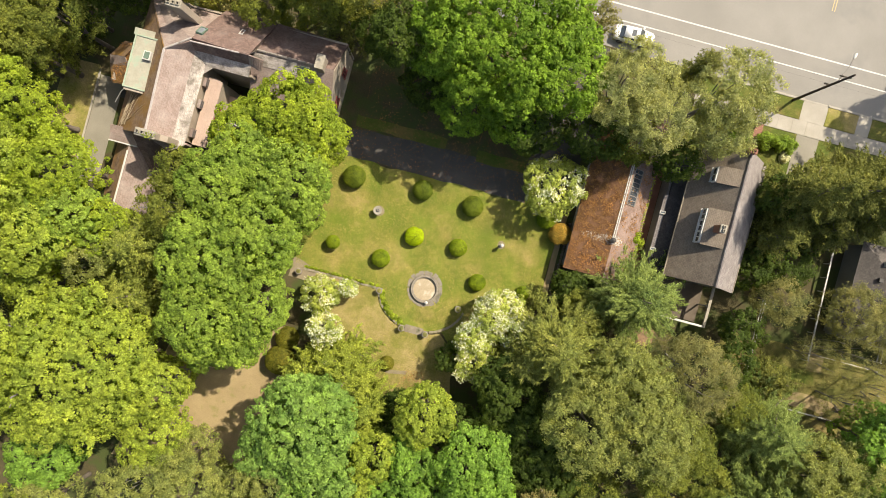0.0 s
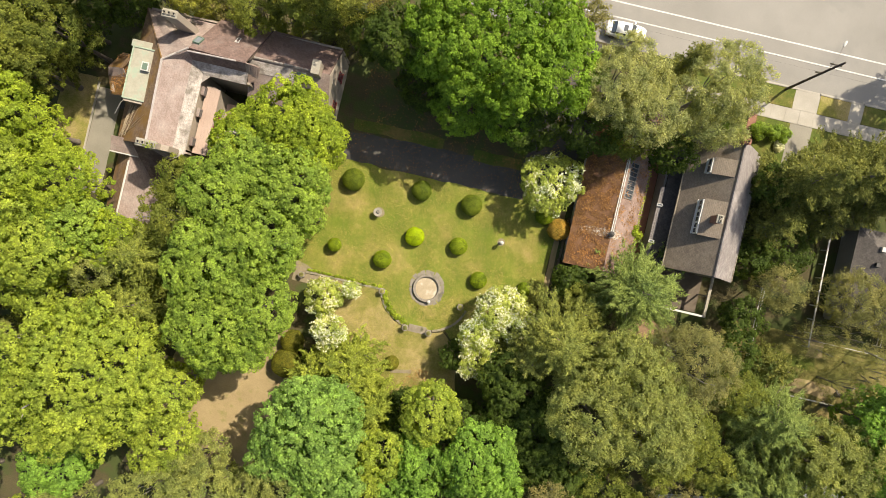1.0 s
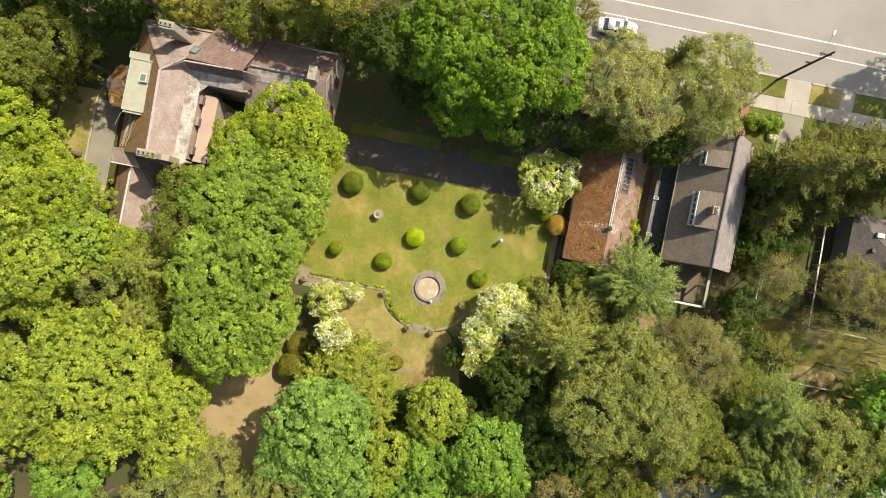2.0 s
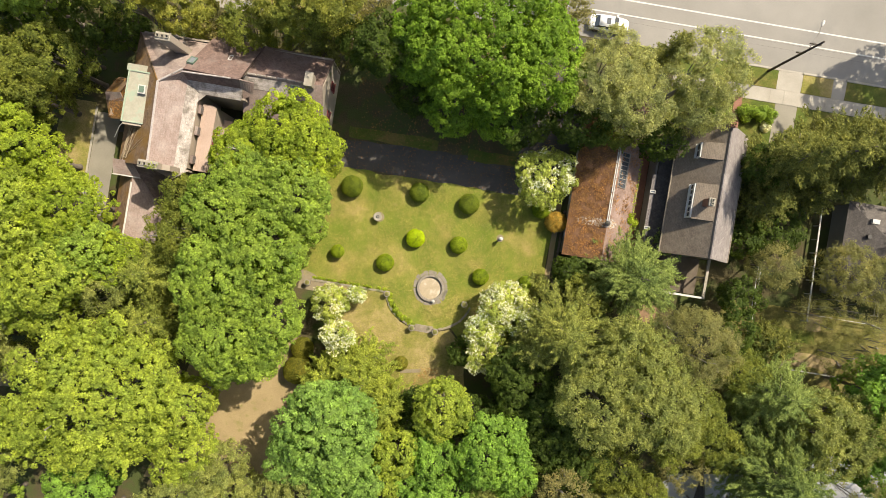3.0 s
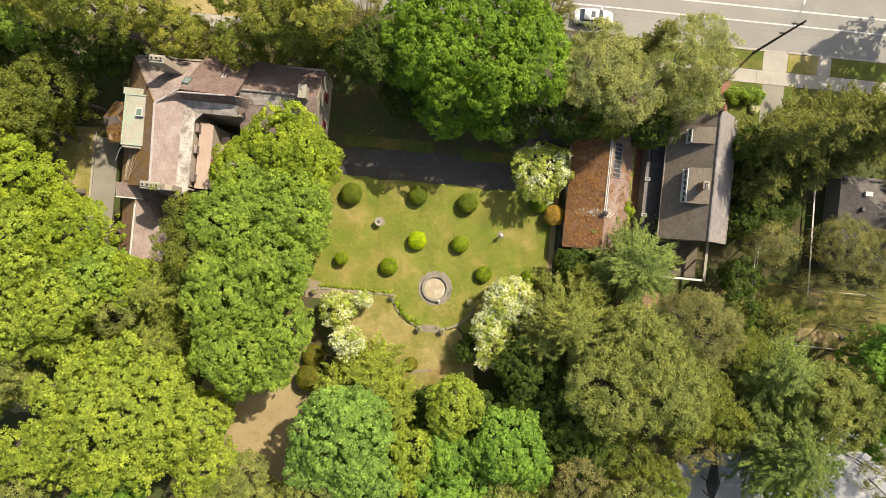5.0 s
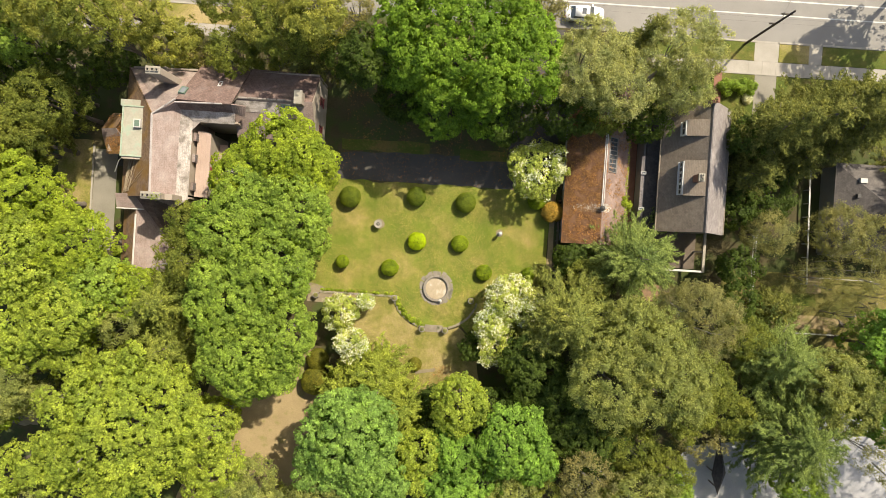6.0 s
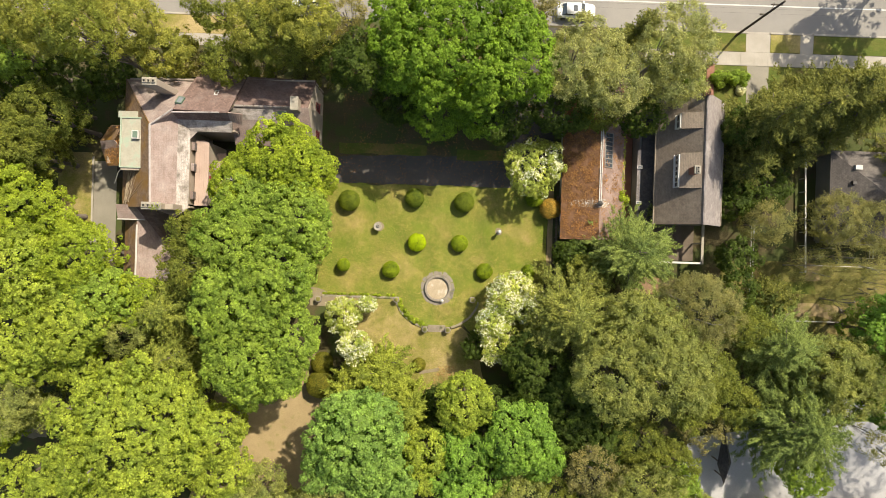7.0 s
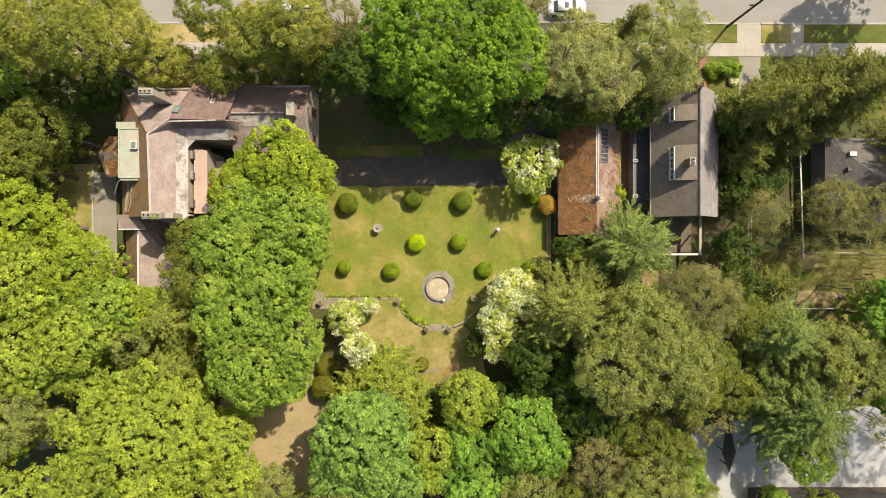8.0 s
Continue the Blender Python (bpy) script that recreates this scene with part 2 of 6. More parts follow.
FOLIAGE = dict(
    oak=leaf("oak_leaves", (0.155, 0.252, 0.028), (0.19, 0.305, 0.035), (0.228, 0.364, 0.042)),
    green=leaf("green_maple_leaves", (0.1998, 0.2808, 0.0475), (0.2398, 0.337, 0.0572), (0.283, 0.3974, 0.067)),
    yellow=leaf("yellow_green_leaves", (0.2462, 0.3055, 0.0478), (0.3002, 0.3726, 0.0583), (0.3603, 0.4471, 0.07)),
    lime=leaf("lime_maple_leaves", (0.2203, 0.2808, 0.0311), (0.2754, 0.351, 0.0389), (0.336, 0.4282, 0.0474)),
    blue=leaf("blue_green_leaves", (0.172, 0.272, 0.062), (0.214, 0.338, 0.077), (0.26, 0.406, 0.095)),
    bright=leaf("bright_green_leaves", (0.158, 0.268, 0.045), (0.198, 0.334, 0.056), (0.24, 0.4, 0.069)),
    olive=leaf("olive_leaves", (0.208, 0.232, 0.07), (0.258, 0.289, 0.088), (0.314, 0.352, 0.108)),
    gold=leaf("golden_olive_leaves", (0.24, 0.252, 0.055), (0.292, 0.306, 0.068), (0.345, 0.362, 0.082)),
    dull=leaf("dull_green_leaves", (0.148, 0.172, 0.0336), (0.185, 0.215, 0.042), (0.2257, 0.2623, 0.0512)),
    pale=leaf("pale_willow_leaves", (0.2583, 0.2747, 0.1107), (0.315, 0.335, 0.135), (0.378, 0.402, 0.162)),
    # dark: leaf colour lowered to hold the shade under taller trees
    dark=leaf("shade_green_leaves", (0.06, 0.092, 0.016), (0.075, 0.115, 0.02), (0.0915, 0.1403, 0.0244)),
    pine=leaf("pine_needles", (0.145, 0.188, 0.05), (0.18, 0.235, 0.062), (0.22, 0.287, 0.077), 0.25),
    hemlock=leaf("hemlock_needles", (0.118, 0.128, 0.027), (0.146, 0.158, 0.034), (0.176, 0.19, 0.042), 0.28),
    brown=leaf("brownish_leaves", (0.2, 0.19, 0.078), (0.25, 0.236, 0.098), (0.3, 0.282, 0.118)),
    dogwood=leaf("dogwood_leaves", (0.3, 0.36, 0.08), (0.36, 0.42, 0.1), (0.41, 0.475, 0.12)),
    ball=leaf("clipped_leaves", (0.172, 0.232, 0.0144), (0.215, 0.29, 0.018), (0.2623, 0.3538, 0.022)),
    ball_dark=leaf("dark_clipped_leaves", (0.13, 0.175, 0.018), (0.165, 0.215, 0.023), (0.2, 0.255, 0.029)),
    ball_olive=leaf("olive_clipped_leaves", (0.14, 0.14, 0.018), (0.17, 0.17, 0.022), (0.2, 0.2, 0.03)),
    haze=leaf("thin_olive_leaves", (0.205, 0.205, 0.08), (0.24, 0.24, 0.094), (0.275, 0.272, 0.108)),
    fir=leaf("fir_needles", (0.12, 0.16, 0.04), (0.15, 0.2, 0.05), (0.183, 0.244, 0.061), 0.25),
    fleck=leaf("bleached_flecks", (0.3, 0.27, 0.24), (0.4, 0.37, 0.34), (0.5, 0.47, 0.44), 0.05),
    spruce=leaf("spruce_sprays", (0.165, 0.195, 0.038), (0.205, 0.24, 0.046), (0.25, 0.285, 0.056), 0.3),
    cedar=leaf("cypress_sprays", (0.19, 0.235, 0.036), (0.24, 0.29, 0.045), (0.29, 0.345, 0.055), 0.32),
    yew=leaf("yew_sprays", (0.17, 0.19, 0.045), (0.215, 0.24, 0.055), (0.26, 0.285, 0.068), 0.28),
    ball_bright=leaf("bright_clipped_leaves", (0.264, 0.352, 0.0112), (0.33, 0.44, 0.014), (0.4026, 0.5368, 0.0171)),
    orange=leaf("orange_leaves", (0.352, 0.248, 0.056), (0.44, 0.31, 0.07), (0.5368, 0.3782, 0.0854)),
    blade=leaf("grass_blades", (0.14, 0.165, 0.026), (0.21, 0.205, 0.045), (0.32, 0.255, 0.1), 0.2),
    litter=leaf("fallen_leaves", (0.17, 0.085, 0.032), (0.26, 0.128, 0.046), (0.33, 0.17, 0.064), 0.1),
    blossom=leaf("white_blossom", (0.48, 0.5, 0.28), (0.58, 0.59, 0.37), (0.67, 0.67, 0.48), 0.25),
)


# ---- mesh helpers ----
def link(name, verts, faces, mat, parent=None, label="", smooth=False, uvs=None):
    me = bpy.data.meshes.new(name)
    me.from_pydata(verts, [], faces)
    me.materials.append(mat)
    if smooth:
        me.polygons.foreach_set("use_smooth", [True] * len(me.polygons))
    if uvs is not None:
        me.uv_layers.new(name="UVMap").data.foreach_set("uv", uvs)
    ob = new(name, me)
    ob.parent = parent
    if label:
        ob["label"] = label
    return ob


def part(name, bm, mat, parent=None, label="", smooth=False):
    bmesh.ops.recalc_face_normals(bm, faces=bm.faces)
    me = bpy.data.meshes.new(name)
    bm.to_mesh(me)
    bm.free()
    me.materials.append(mat)
    if smooth:
        me.polygons.foreach_set("use_smooth", [True] * len(me.polygons))
    ob = new(name, me)
    ob.parent = parent
    if label:
        ob["label"] = label
    return ob


def box(bm, x0, x1, y0, y1, z0, z1, bevel=0.0, m=None):
    r = bmesh.ops.create_cube(bm, size=1.0, matrix=Matrix.LocRotScale(((x0 + x1) / 2, (y0 + y1) / 2, (z0 + z1) / 2), None, (abs(x1 - x0), abs(y1 - y0), abs(z1 - z0))))
    vs = r["verts"]
    if m is not None:
        bmesh.ops.transform(bm, matrix=m, verts=vs)
    if bevel:
        bmesh.ops.bevel(bm, geom=list({e for v in vs for e in v.link_edges}), offset=bevel, segments=2, affect="EDGES")
    return bm


def boxes(*args):
    bm = bmesh.new()
    for a in args:
        box(bm, *a)
    return bm


def lathe(bm, profile, n=24, centre=(0, 0, 0)):
    """Spins a profile of (radius, height) round the upright axis."""
    rings = []
    for r, z in profile:
        rings.append([bm.verts.new((centre[0] + r * math.cos(2 * math.pi * i / n), centre[1] + r * math.sin(2 * math.pi * i / n), centre[2] + z)) for i in range(n)])
    for a, b in zip(rings, rings[1:]):
        for i in range(n):
            bm.faces.new((a[i], a[(i + 1) % n], b[(i + 1) % n], b[i]))
    bm.faces.new(rings[0][::-1])
    bm.faces.new(rings[-1])
    return bm


def tube(bm, pts, radii, n=7):
    """A tapered tube along points."""
    rings = []
    for i, p in enumerate(pts):
        p = Vector(p)
        d = (Vector(pts[min(i + 1, len(pts) - 1)]) - Vector(pts[max(i - 1, 0)])).normalized()
        s = d.cross(Vector((0.31, 0.93, 0.17))).normalized()
        u = d.cross(s)
        rings.append([bm.verts.new(p + radii[i] * (math.cos(2 * math.pi * k / n) * s + math.sin(2 * math.pi * k / n) * u)) for k in range(n)])
    for a, b in zip(rings, rings[1:]):
        for i in range(n):
            bm.faces.new((a[i], a[(i + 1) % n], b[(i + 1) % n], b[i]))
    bm.faces.new(rings[0][::-1])
    bm.faces.new(rings[-1])
    return bm


def thing(name, x, y, z=0.0, label="", category="", group="", kind=""):
    ob = new(name)
    ob.location = (x, y, z)
    ob.empty_display_size = 0.3
    return tagged(ob, label, category, group, kind)


def slab(name, outline, z0, z1, mat, label="", category="", kind="structure", parent=None):
    """A flat piece with upright edges over an outline."""
    bm = bmesh.new()
    f = bm.faces.new([bm.verts.new((x, y, z1)) for x, y in outline])
    top = bmesh.ops.extrude_face_region(bm, geom=[f])
    for v in top["geom"]:
        if isinstance(v, bmesh.types.BMVert):
            v.co.z = z0
    ob = part(name, bm, mat, parent)
    return tagged(ob, label, category, kind=kind)


def wavy(outline, step=0.7, amount=0.25, seed=0, closed=True):
    """An outline with uneven, grown edges."""
    pts = []
    n = len(outline)
    for i in range(n if closed else n - 1):
        a, b = Vector(outline[i]), Vector(outline[(i + 1) % n])
        k = max(1, int((b - a).length / step))
        for j in range(k):
            p = a.lerp(b, j / k)
            q = Vector((p.x * 0.6, p.y * 0.6, seed * 7.3))
            pts.append((p.x + amount * noise.noise(q), p.y + amount * noise.noise(q + Vector((31, 17, 5)))))
    return pts


def slope(parent, mat, a, b, c, d, thick=0.16, course=0.25, name="roof", label=""):
    """A roof slope from eave a-b up to ridge d-c, of overlapping courses with a real step at each."""
    a, b, c, d = (Vector(p) for p in (a, b, c, d))
    n = (b - a).cross(d - a) if (d - a).length > 1e-4 else (b - a).cross(c - a)
    n.normalize()
    if n.z < 0:
        n = -n
    up = max(((d - a).length + (c - b).length) / 2, 0.1)
    rows = max(2, round(up / course))
    along = (b - a).normalized()
    verts, faces, uvs = [tuple(a - n * thick), tuple(b - n * thick)], [], []
    for i in range(rows):
        p, q = a.lerp(d, i / rows), b.lerp(c, i / rows)
        k = len(verts) - 2
        verts += [tuple(p + n * 0.014), tuple(q + n * 0.014), tuple(a.lerp(d, (i + 1) / rows)), tuple(b.lerp(c, (i + 1) / rows))]
        faces += [(k, k + 1, k + 3, k + 2), (k + 2, k + 3, k + 5, k + 4)]
        for t in (0, 1, 3, 2, 2, 3, 5, 4):
            uvs += [(Vector(verts[k + t]) - a).dot(along), i * course + (course * 0.97 if t > 3 else 0.004)]
    k = len(verts)
    verts += [tuple(v - n * thick) for v in (c, d)]
    left, right = [0] + list(range(2, k, 2)), [1] + list(range(3, k, 2))
    faces += [(0, k + 1, k, 1), (*left, k + 1), (*right[::-1], k), (k - 2, k - 1, k, k + 1)]
    uvs += [0.0] * (2 * (4 + len(left) + 1 + len(right) + 1 + 4))
    return link(name, verts, faces, mat, parent, label, uvs=uvs)


def panel(parent, name, mat, pts, thick=0.2, label=""):
    """A wall or sheet with thickness over a polygon of corners."""
    pts = [Vector(p) for p in pts]
    n = (pts[1] - pts[0]).cross(pts[-1] - pts[0]).normalized()
    k = len(pts)
    verts = [tuple(p) for p in pts] + [tuple(p - n * thick) for p in pts]
    faces = [tuple(range(k)), tuple(range(2 * k - 1, k - 1, -1))] + [(i, i + k, (i + 1) % k + k, (i + 1) % k) for i in range(k)]
    ob = link(name, verts, faces, mat, parent, label)
    bm = bmesh.new()
    bm.from_mesh(ob.data)
    bmesh.ops.recalc_face_normals(bm, faces=bm.faces)
    bm.to_mesh(ob.data)
    bm.free()
    return ob


def ridge_cap(parent, a, b, mat, wide=0.16, name="ridge_cap", label=""):
    bm = bmesh.new()
    tube(bm, [a, Vector(a).lerp(Vector(b), 0.5), b], [wide] * 3, 6)
    return part(name, bm, mat, parent, label)


# ---- ground, roads and paving ----
slab("ground", [(-400, -400), (400, -400), (400, 400), (-400, 400)], -0.5, 0.0, LITTER, "brown leaf litter and thin grass under trees", "ground")
slab("road", [(-400, 32.1), (400, 32.1), (400, 50.5), (-400, 50.5)], -0.2, 0.02, ROAD, "pale grey sunlit asphalt road with painted lines", "road")
for x0, x1, y0, y1, what in ((24.0, 60.0, 28.05, 29.7, "pale concrete pavement slabs along the road"), (-46.0, -24.0, 28.3, 29.8, "pale concrete pavement between trees and verge")):
    base = slab("pavement", [(x0, y0), (x1, y0), (x1, y1), (x0, y1)], -0.1, 0.025, CONCRETE, what, "pavement")
    for i in range(int((x1 - x0) / 1.65)):
        bm = bmesh.new()
        box(bm, x0 + 1.65 * i + 0.005, x0 + 1.65 * i + 1.645, y0 + 0.01, y1 - 0.01, 0.0, 0.052 + 0.004 * ((i * 7) % 3), 0.01)
        part("paving_slab", bm, CONCRETE, base)
for x0, x1 in ((-60, -20), (24, 36.3), (36.3, 39.0), (39.0, 42.75), (42.75, 44.2), (44.2, 60)):
    drop = x0 in (36.3, 42.75)
    bm = boxes((x0 + 0.01, x1 - 0.01, 31.9, 32.14, -0.2, 0.05 if drop else 0.15))
    bmesh.ops.bevel(bm, geom=bm.edges[:], offset=0.02, segments=2, affect="EDGES")
    tagged(part("kerb", bm, CONCRETE), "pale concrete kerb at the road edge", "kerb", kind="structure")
for x0, x1 in ((36.2, 39.05), (42.75, 44.25)):
    slab("driveway_apron", [(x0, 29.7), (x1, 29.7), (x1 + 0.15, 31.9), (x0 - 0.1, 31.9)], -0.1, 0.06, CONCRETE, "pale concrete driveway apron across the verge", "driveway")
for x0, x1 in ((24, 36.15), (39.1, 42.7), (44.3, 60), (-60, -20)):
    slab("verge", [(x0, 29.72), (x1, 29.72), (x1, 31.88), (x0, 31.88)], -0.1, 0.09, DRY if x0 in (-60, 39.1) else VERGE, "strip of short grass between pavement and kerb", "verge")
slab("side_lawn", wavy([(24, 20.5), (60, 20.5), (60, 28.0), (24, 28.0)], 1.5, 0.1, 3), -0.1, 0.03, VERGE, "front garden grass behind the hedge", "lawn")
slab("side_driveway", [(36.4, 20), (39.0, 20), (39.0, 28.03), (36.4, 28.03)], -0.1, 0.045, GREY_PATH, "grey asphalt driveway beside the hedge", "driveway")
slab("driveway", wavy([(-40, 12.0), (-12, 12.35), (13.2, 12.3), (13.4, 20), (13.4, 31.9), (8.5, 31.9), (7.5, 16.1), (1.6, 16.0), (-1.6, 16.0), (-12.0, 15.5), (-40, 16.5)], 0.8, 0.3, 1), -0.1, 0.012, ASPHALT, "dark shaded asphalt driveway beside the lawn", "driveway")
slab("lawn", wavy([(-15.0, 12.3), (13.0, 12.3), (13.0, 2.0), (12.0, -4), (5, -6), (3.0, -4.3), (1.4, -4.7), (-1.4, -4.7), (-3, -4.3), (-4.4, -3.0), (-5.0, -1.3), (-15.2, -1.2)], 0.5, 0.28, 2), -0.1, 0.03, LAWN, "sunlit mown lawn with dry patches", "lawn")
slab("lower_lawn", wavy([(-14, -1.4), (-5.1, -1.4), (-4.5, -3.1), (-3, -4.5), (-1.4, -5.0), (1.4, -5.0), (3.0, -4.5), (5, -6.4), (6, -12), (-3, -13.5), (-6, -9), (-10, -6)], 0.6, 0.15, 4), -0.1, 0.024, DRY, "dry brownish lower lawn below the garden wall", "lawn")
slab("clearing", wavy([(-26, -11), (-19, -8.5), (-13.2, -8.0), (-12.5, -13), (-14.5, -20), (-15, -30), (-24, -32), (-28, -22)], 0.9, 0.4, 5), -0.1, 0.016, DIRT, "bare dry earth clearing between trees", "clearing")
slab("yard_path", wavy([(-41.7, 2), (-39.0, 2), (-39.0, 14), (-41.7, 14)], 1.0, 0.08, 6), -0.1, 0.02, GREY_PATH, "grey asphalt path beside the house", "path")
slab("yard_grass", wavy([(-46, 4), (-42.0, 4), (-42.0, 15), (-46, 15)], 1.0, 0.15, 7), -0.1, 0.018, DRY, "dry grass beside the path", "grass")
bm = boxes((-41.95, -41.75, 4, 14.5, -0.05, 0.12))
tagged(part("path_kerb", bm, CONCRETE), "pale concrete edging of the path", "kerb", kind="structure")
slab("terrace", wavy([(28, -30), (60, -30), (60, -11), (48, -12), (44, -15), (31, -17)], 1.0, 0.1, 8), -0.1, 0.03, PATIO, "pale paved yard dappled by tree shadows", "paving")
slab("east_yard", wavy([(34, -9), (60, -9), (60, 4.5), (34, 4.5)], 1.0, 0.3, 9), -0.1, 0.014, DULL_GRASS, "rough olive-brown garden grass under trees", "grass")
slab("bare_strip", wavy([(39.0, -2.0), (47.5, -2.2), (49.0, -0.9), (46.0, -0.2), (40.0, -0.3)], 0.7, 0.5, 31), -0.1, 0.02, DIRT, "bare orange-brown earth strip in the rough garden", "bare ground")
slab("grass_patch", wavy([(37.6, 0.6), (45.6, 0.7), (45.4, 2.2), (38.2, 2.3)], 0.7, 0.3, 32), -0.1, 0.022, VERGE, "sunlit strip of grass in the rough garden", "grass")
slab("bare_patch", wavy([(44.4, 2.4), (46.0, 2.4), (46.2, 4.4), (44.6, 4.4)], 0.5, 0.3, 33), -0.1, 0.026, DIRT, "small bare earth patch beside the fence", "bare ground")
slab("bare_patch", wavy([(-29.5, -27.5), (-25, -27.2), (-24.6, -24.4), (-28.6, -24.2)], 0.7, 0.5, 34), -0.1, 0.02, DIRT, "bare dry earth between trees", "bare ground")
slab("bare_patch", wavy([(-39.5, -29.5), (-35, -28.5), (-34.2, -25.8), (-38.6, -25.2)], 0.7, 0.5, 35), -0.1, 0.02, WORN, "bare grey earth between trees", "bare ground")
slab("bare_patch", wavy([(-50, -19.5), (-46.5, -19.6), (-46.4, -16.4), (-49.6, -16.2)], 0.7, 0.5, 36), -0.1, 0.02, WORN, "bare grey earth between trees", "bare ground")
slab("bed_strip", wavy([(13.0, 2.0), (13.6, 2.0), (13.6, 12.2), (13.0, 12.2)], 0.6, 0.06, 10), -0.1, 0.035, DIRT, "bare brown earth strip at the lawn edge", "flower bed")
slab("side_passage", [(21.0, 6.8), (22.9, 6.8), (22.9, 22.5), (21.0, 22.5)], -0.1, 0.03, BRICK, "shaded red-brown brick passage between garage and wing", "path")
# the strips' shade is painted with the darker grass
for x0, x1, y0, y1 in ((-12.4, -1.9, 15.9, 17.2), (1.8, 7.4, 15.5, 16.8)):
    slab("grass_strip", wavy([(x0, y0), (x1, y0), (x1, y1), (x0, y1)], 0.5, 0.22, 11), -0.1, 0.05, SHADE_GRASS, "green grass strip beside the driveway, shade put into its colour", "grass")
for y0, y1, x0, x1, mat in ((37.0, 37.16, -400, 400, PAINT_LINE), (35.25, 35.39, -400, 400, PAINT_LINE)):
    slab("road_line", [(x0, y0), (x1, y0), (x1, y1), (x0, y1)], -0.05, 0.026, mat, "white painted line along the road", "road marking")
for x in (36.55, 36.85):
    slab("road_line", [(x, 42.6), (x + 0.1, 42.6), (x + 0.12, 49), (x + 0.02, 49)], -0.05, 0.026, YELLOW_LINE, "faded yellow painted line on the road", "road marking")


slab("brick_patio", [(23.2, 0.2), (26.6, 0.2), (26.6, 2.6), (23.2, 2.6)], -0.1, 0.05, TERRACOTTA, "small weathered terracotta patio between trees", "patio")


# ---- trees ----
def leaves(rng, centre, normal, length, width, along=None):
    """Corners of pointed leaves at the given centres, facing along the normals; along: the way their tips point."""
    n = len(centre)
    t = rng.normal(size=(n, 3)) if along is None else along + rng.normal(size=(n, 3)) * 0.45
    t -= (t * normal).sum(1)[:, None] * normal
    t /= np.linalg.norm(t, axis=1)[:, None] + 1e-9
    s = np.cross(normal, t)
    size = rng.uniform(0.7, 1.25, (n, 1))
    L, W = length * size / 2, width * size / 2
    return np.stack([centre - t * L + s * W, centre + t * L, centre - t * L * 0.8 - s * W], 1).reshape(-1, 3)


def leaf_mesh(name, verts, mat, parent, label=""):
    n = len(verts) // 3
    me = bpy.data.meshes.new(name)
    me.vertices.add(3 * n)
    me.vertices.foreach_set("co", np.ascontiguousarray(verts, dtype=np.float32).ravel())
    me.loops.add(3 * n)
    me.loops.foreach_set("vertex_index", np.arange(3 * n, dtype=np.int32))
    me.polygons.add(n)
    me.polygons.foreach_set("loop_start", np.arange(0, 3 * n, 3, dtype=np.int32))
    me.update(calc_edges=True)
    me.materials.append(mat)
    ob = new(name, me)
    ob.parent = parent
    if label:
        ob["label"] = label
    return ob


def sphere_dirs(rng, n, low=-1.0):
    z = rng.uniform(low, 1, n)
    a = rng.uniform(0, 2 * np.pi, n)
    r = np.sqrt(1 - z * z)
    return np.stack([r * np.cos(a), r * np.sin(a), z], 1)


def unit(v):
    return v / (np.linalg.norm(v, axis=1)[:, None] + 1e-9)


def boughs_of(rng, r, base, top, layered=False):
    """Centres and radii of the boughs of a crown, set on a low dome about the trunk; with the dome's middle height and its rise."""
    zc = max(base + (top - base) * 0.3, top - (0.6 if layered else 0.92) * r)
    rise = top - zc
    spots = []
    if layered:
        for j in range(13):
            a = 2 * math.pi * (j + rng.uniform(-0.25, 0.25)) / 13
            lift, reach = rng.uniform(-0.9, 0.5), rng.uniform(0.8, 1.0) * r
            for u in ((0.3, 0.52, 0.74, 0.92) if j % 2 else (0.46, 0.68, 0.88)):
                q = rng.uniform(0.75, 1.1) * (2.1 - 1.1 * u)
                spots.append((a + rng.uniform(-0.1, 0.1), u * (reach - 0.8 * q), q, lift))
        spots += [(a, 0.12 * r, 2.0, 0.0) for a in (0.6, 2.7, 4.8)]
    else:
        k = int(max(8 + 2 * r, 7 + 1.3 * r * r))
        for i in range(k):
            f = math.sqrt((i + 0.5) / k)
            q = min(r * rng.uniform(0.28, 0.42), rng.uniform(0.85, 1.5))
            spots.append((2.399963 * i + rng.uniform(-0.5, 0.5), (r - q * 1.05) * f * rng.uniform(0.88, 1.08), q, rng.uniform(-0.65, 0.35)))
        spots.append((0.0, 0.0, min(0.34 * r, 1.4), -0.15))
    c, rad = [], []
    for a, e, q, lift in spots:
        h = zc + rise * math.sqrt(max(0.04, 1 - 0.93 * min(e / r, 1.0) ** 2)) - q * (0.45 if layered else 0.7) + lift
        c.append((e * math.cos(a), e * math.sin(a), h))
        rad.append(q)
    return np.array(c), np.array(rad), zc, rise


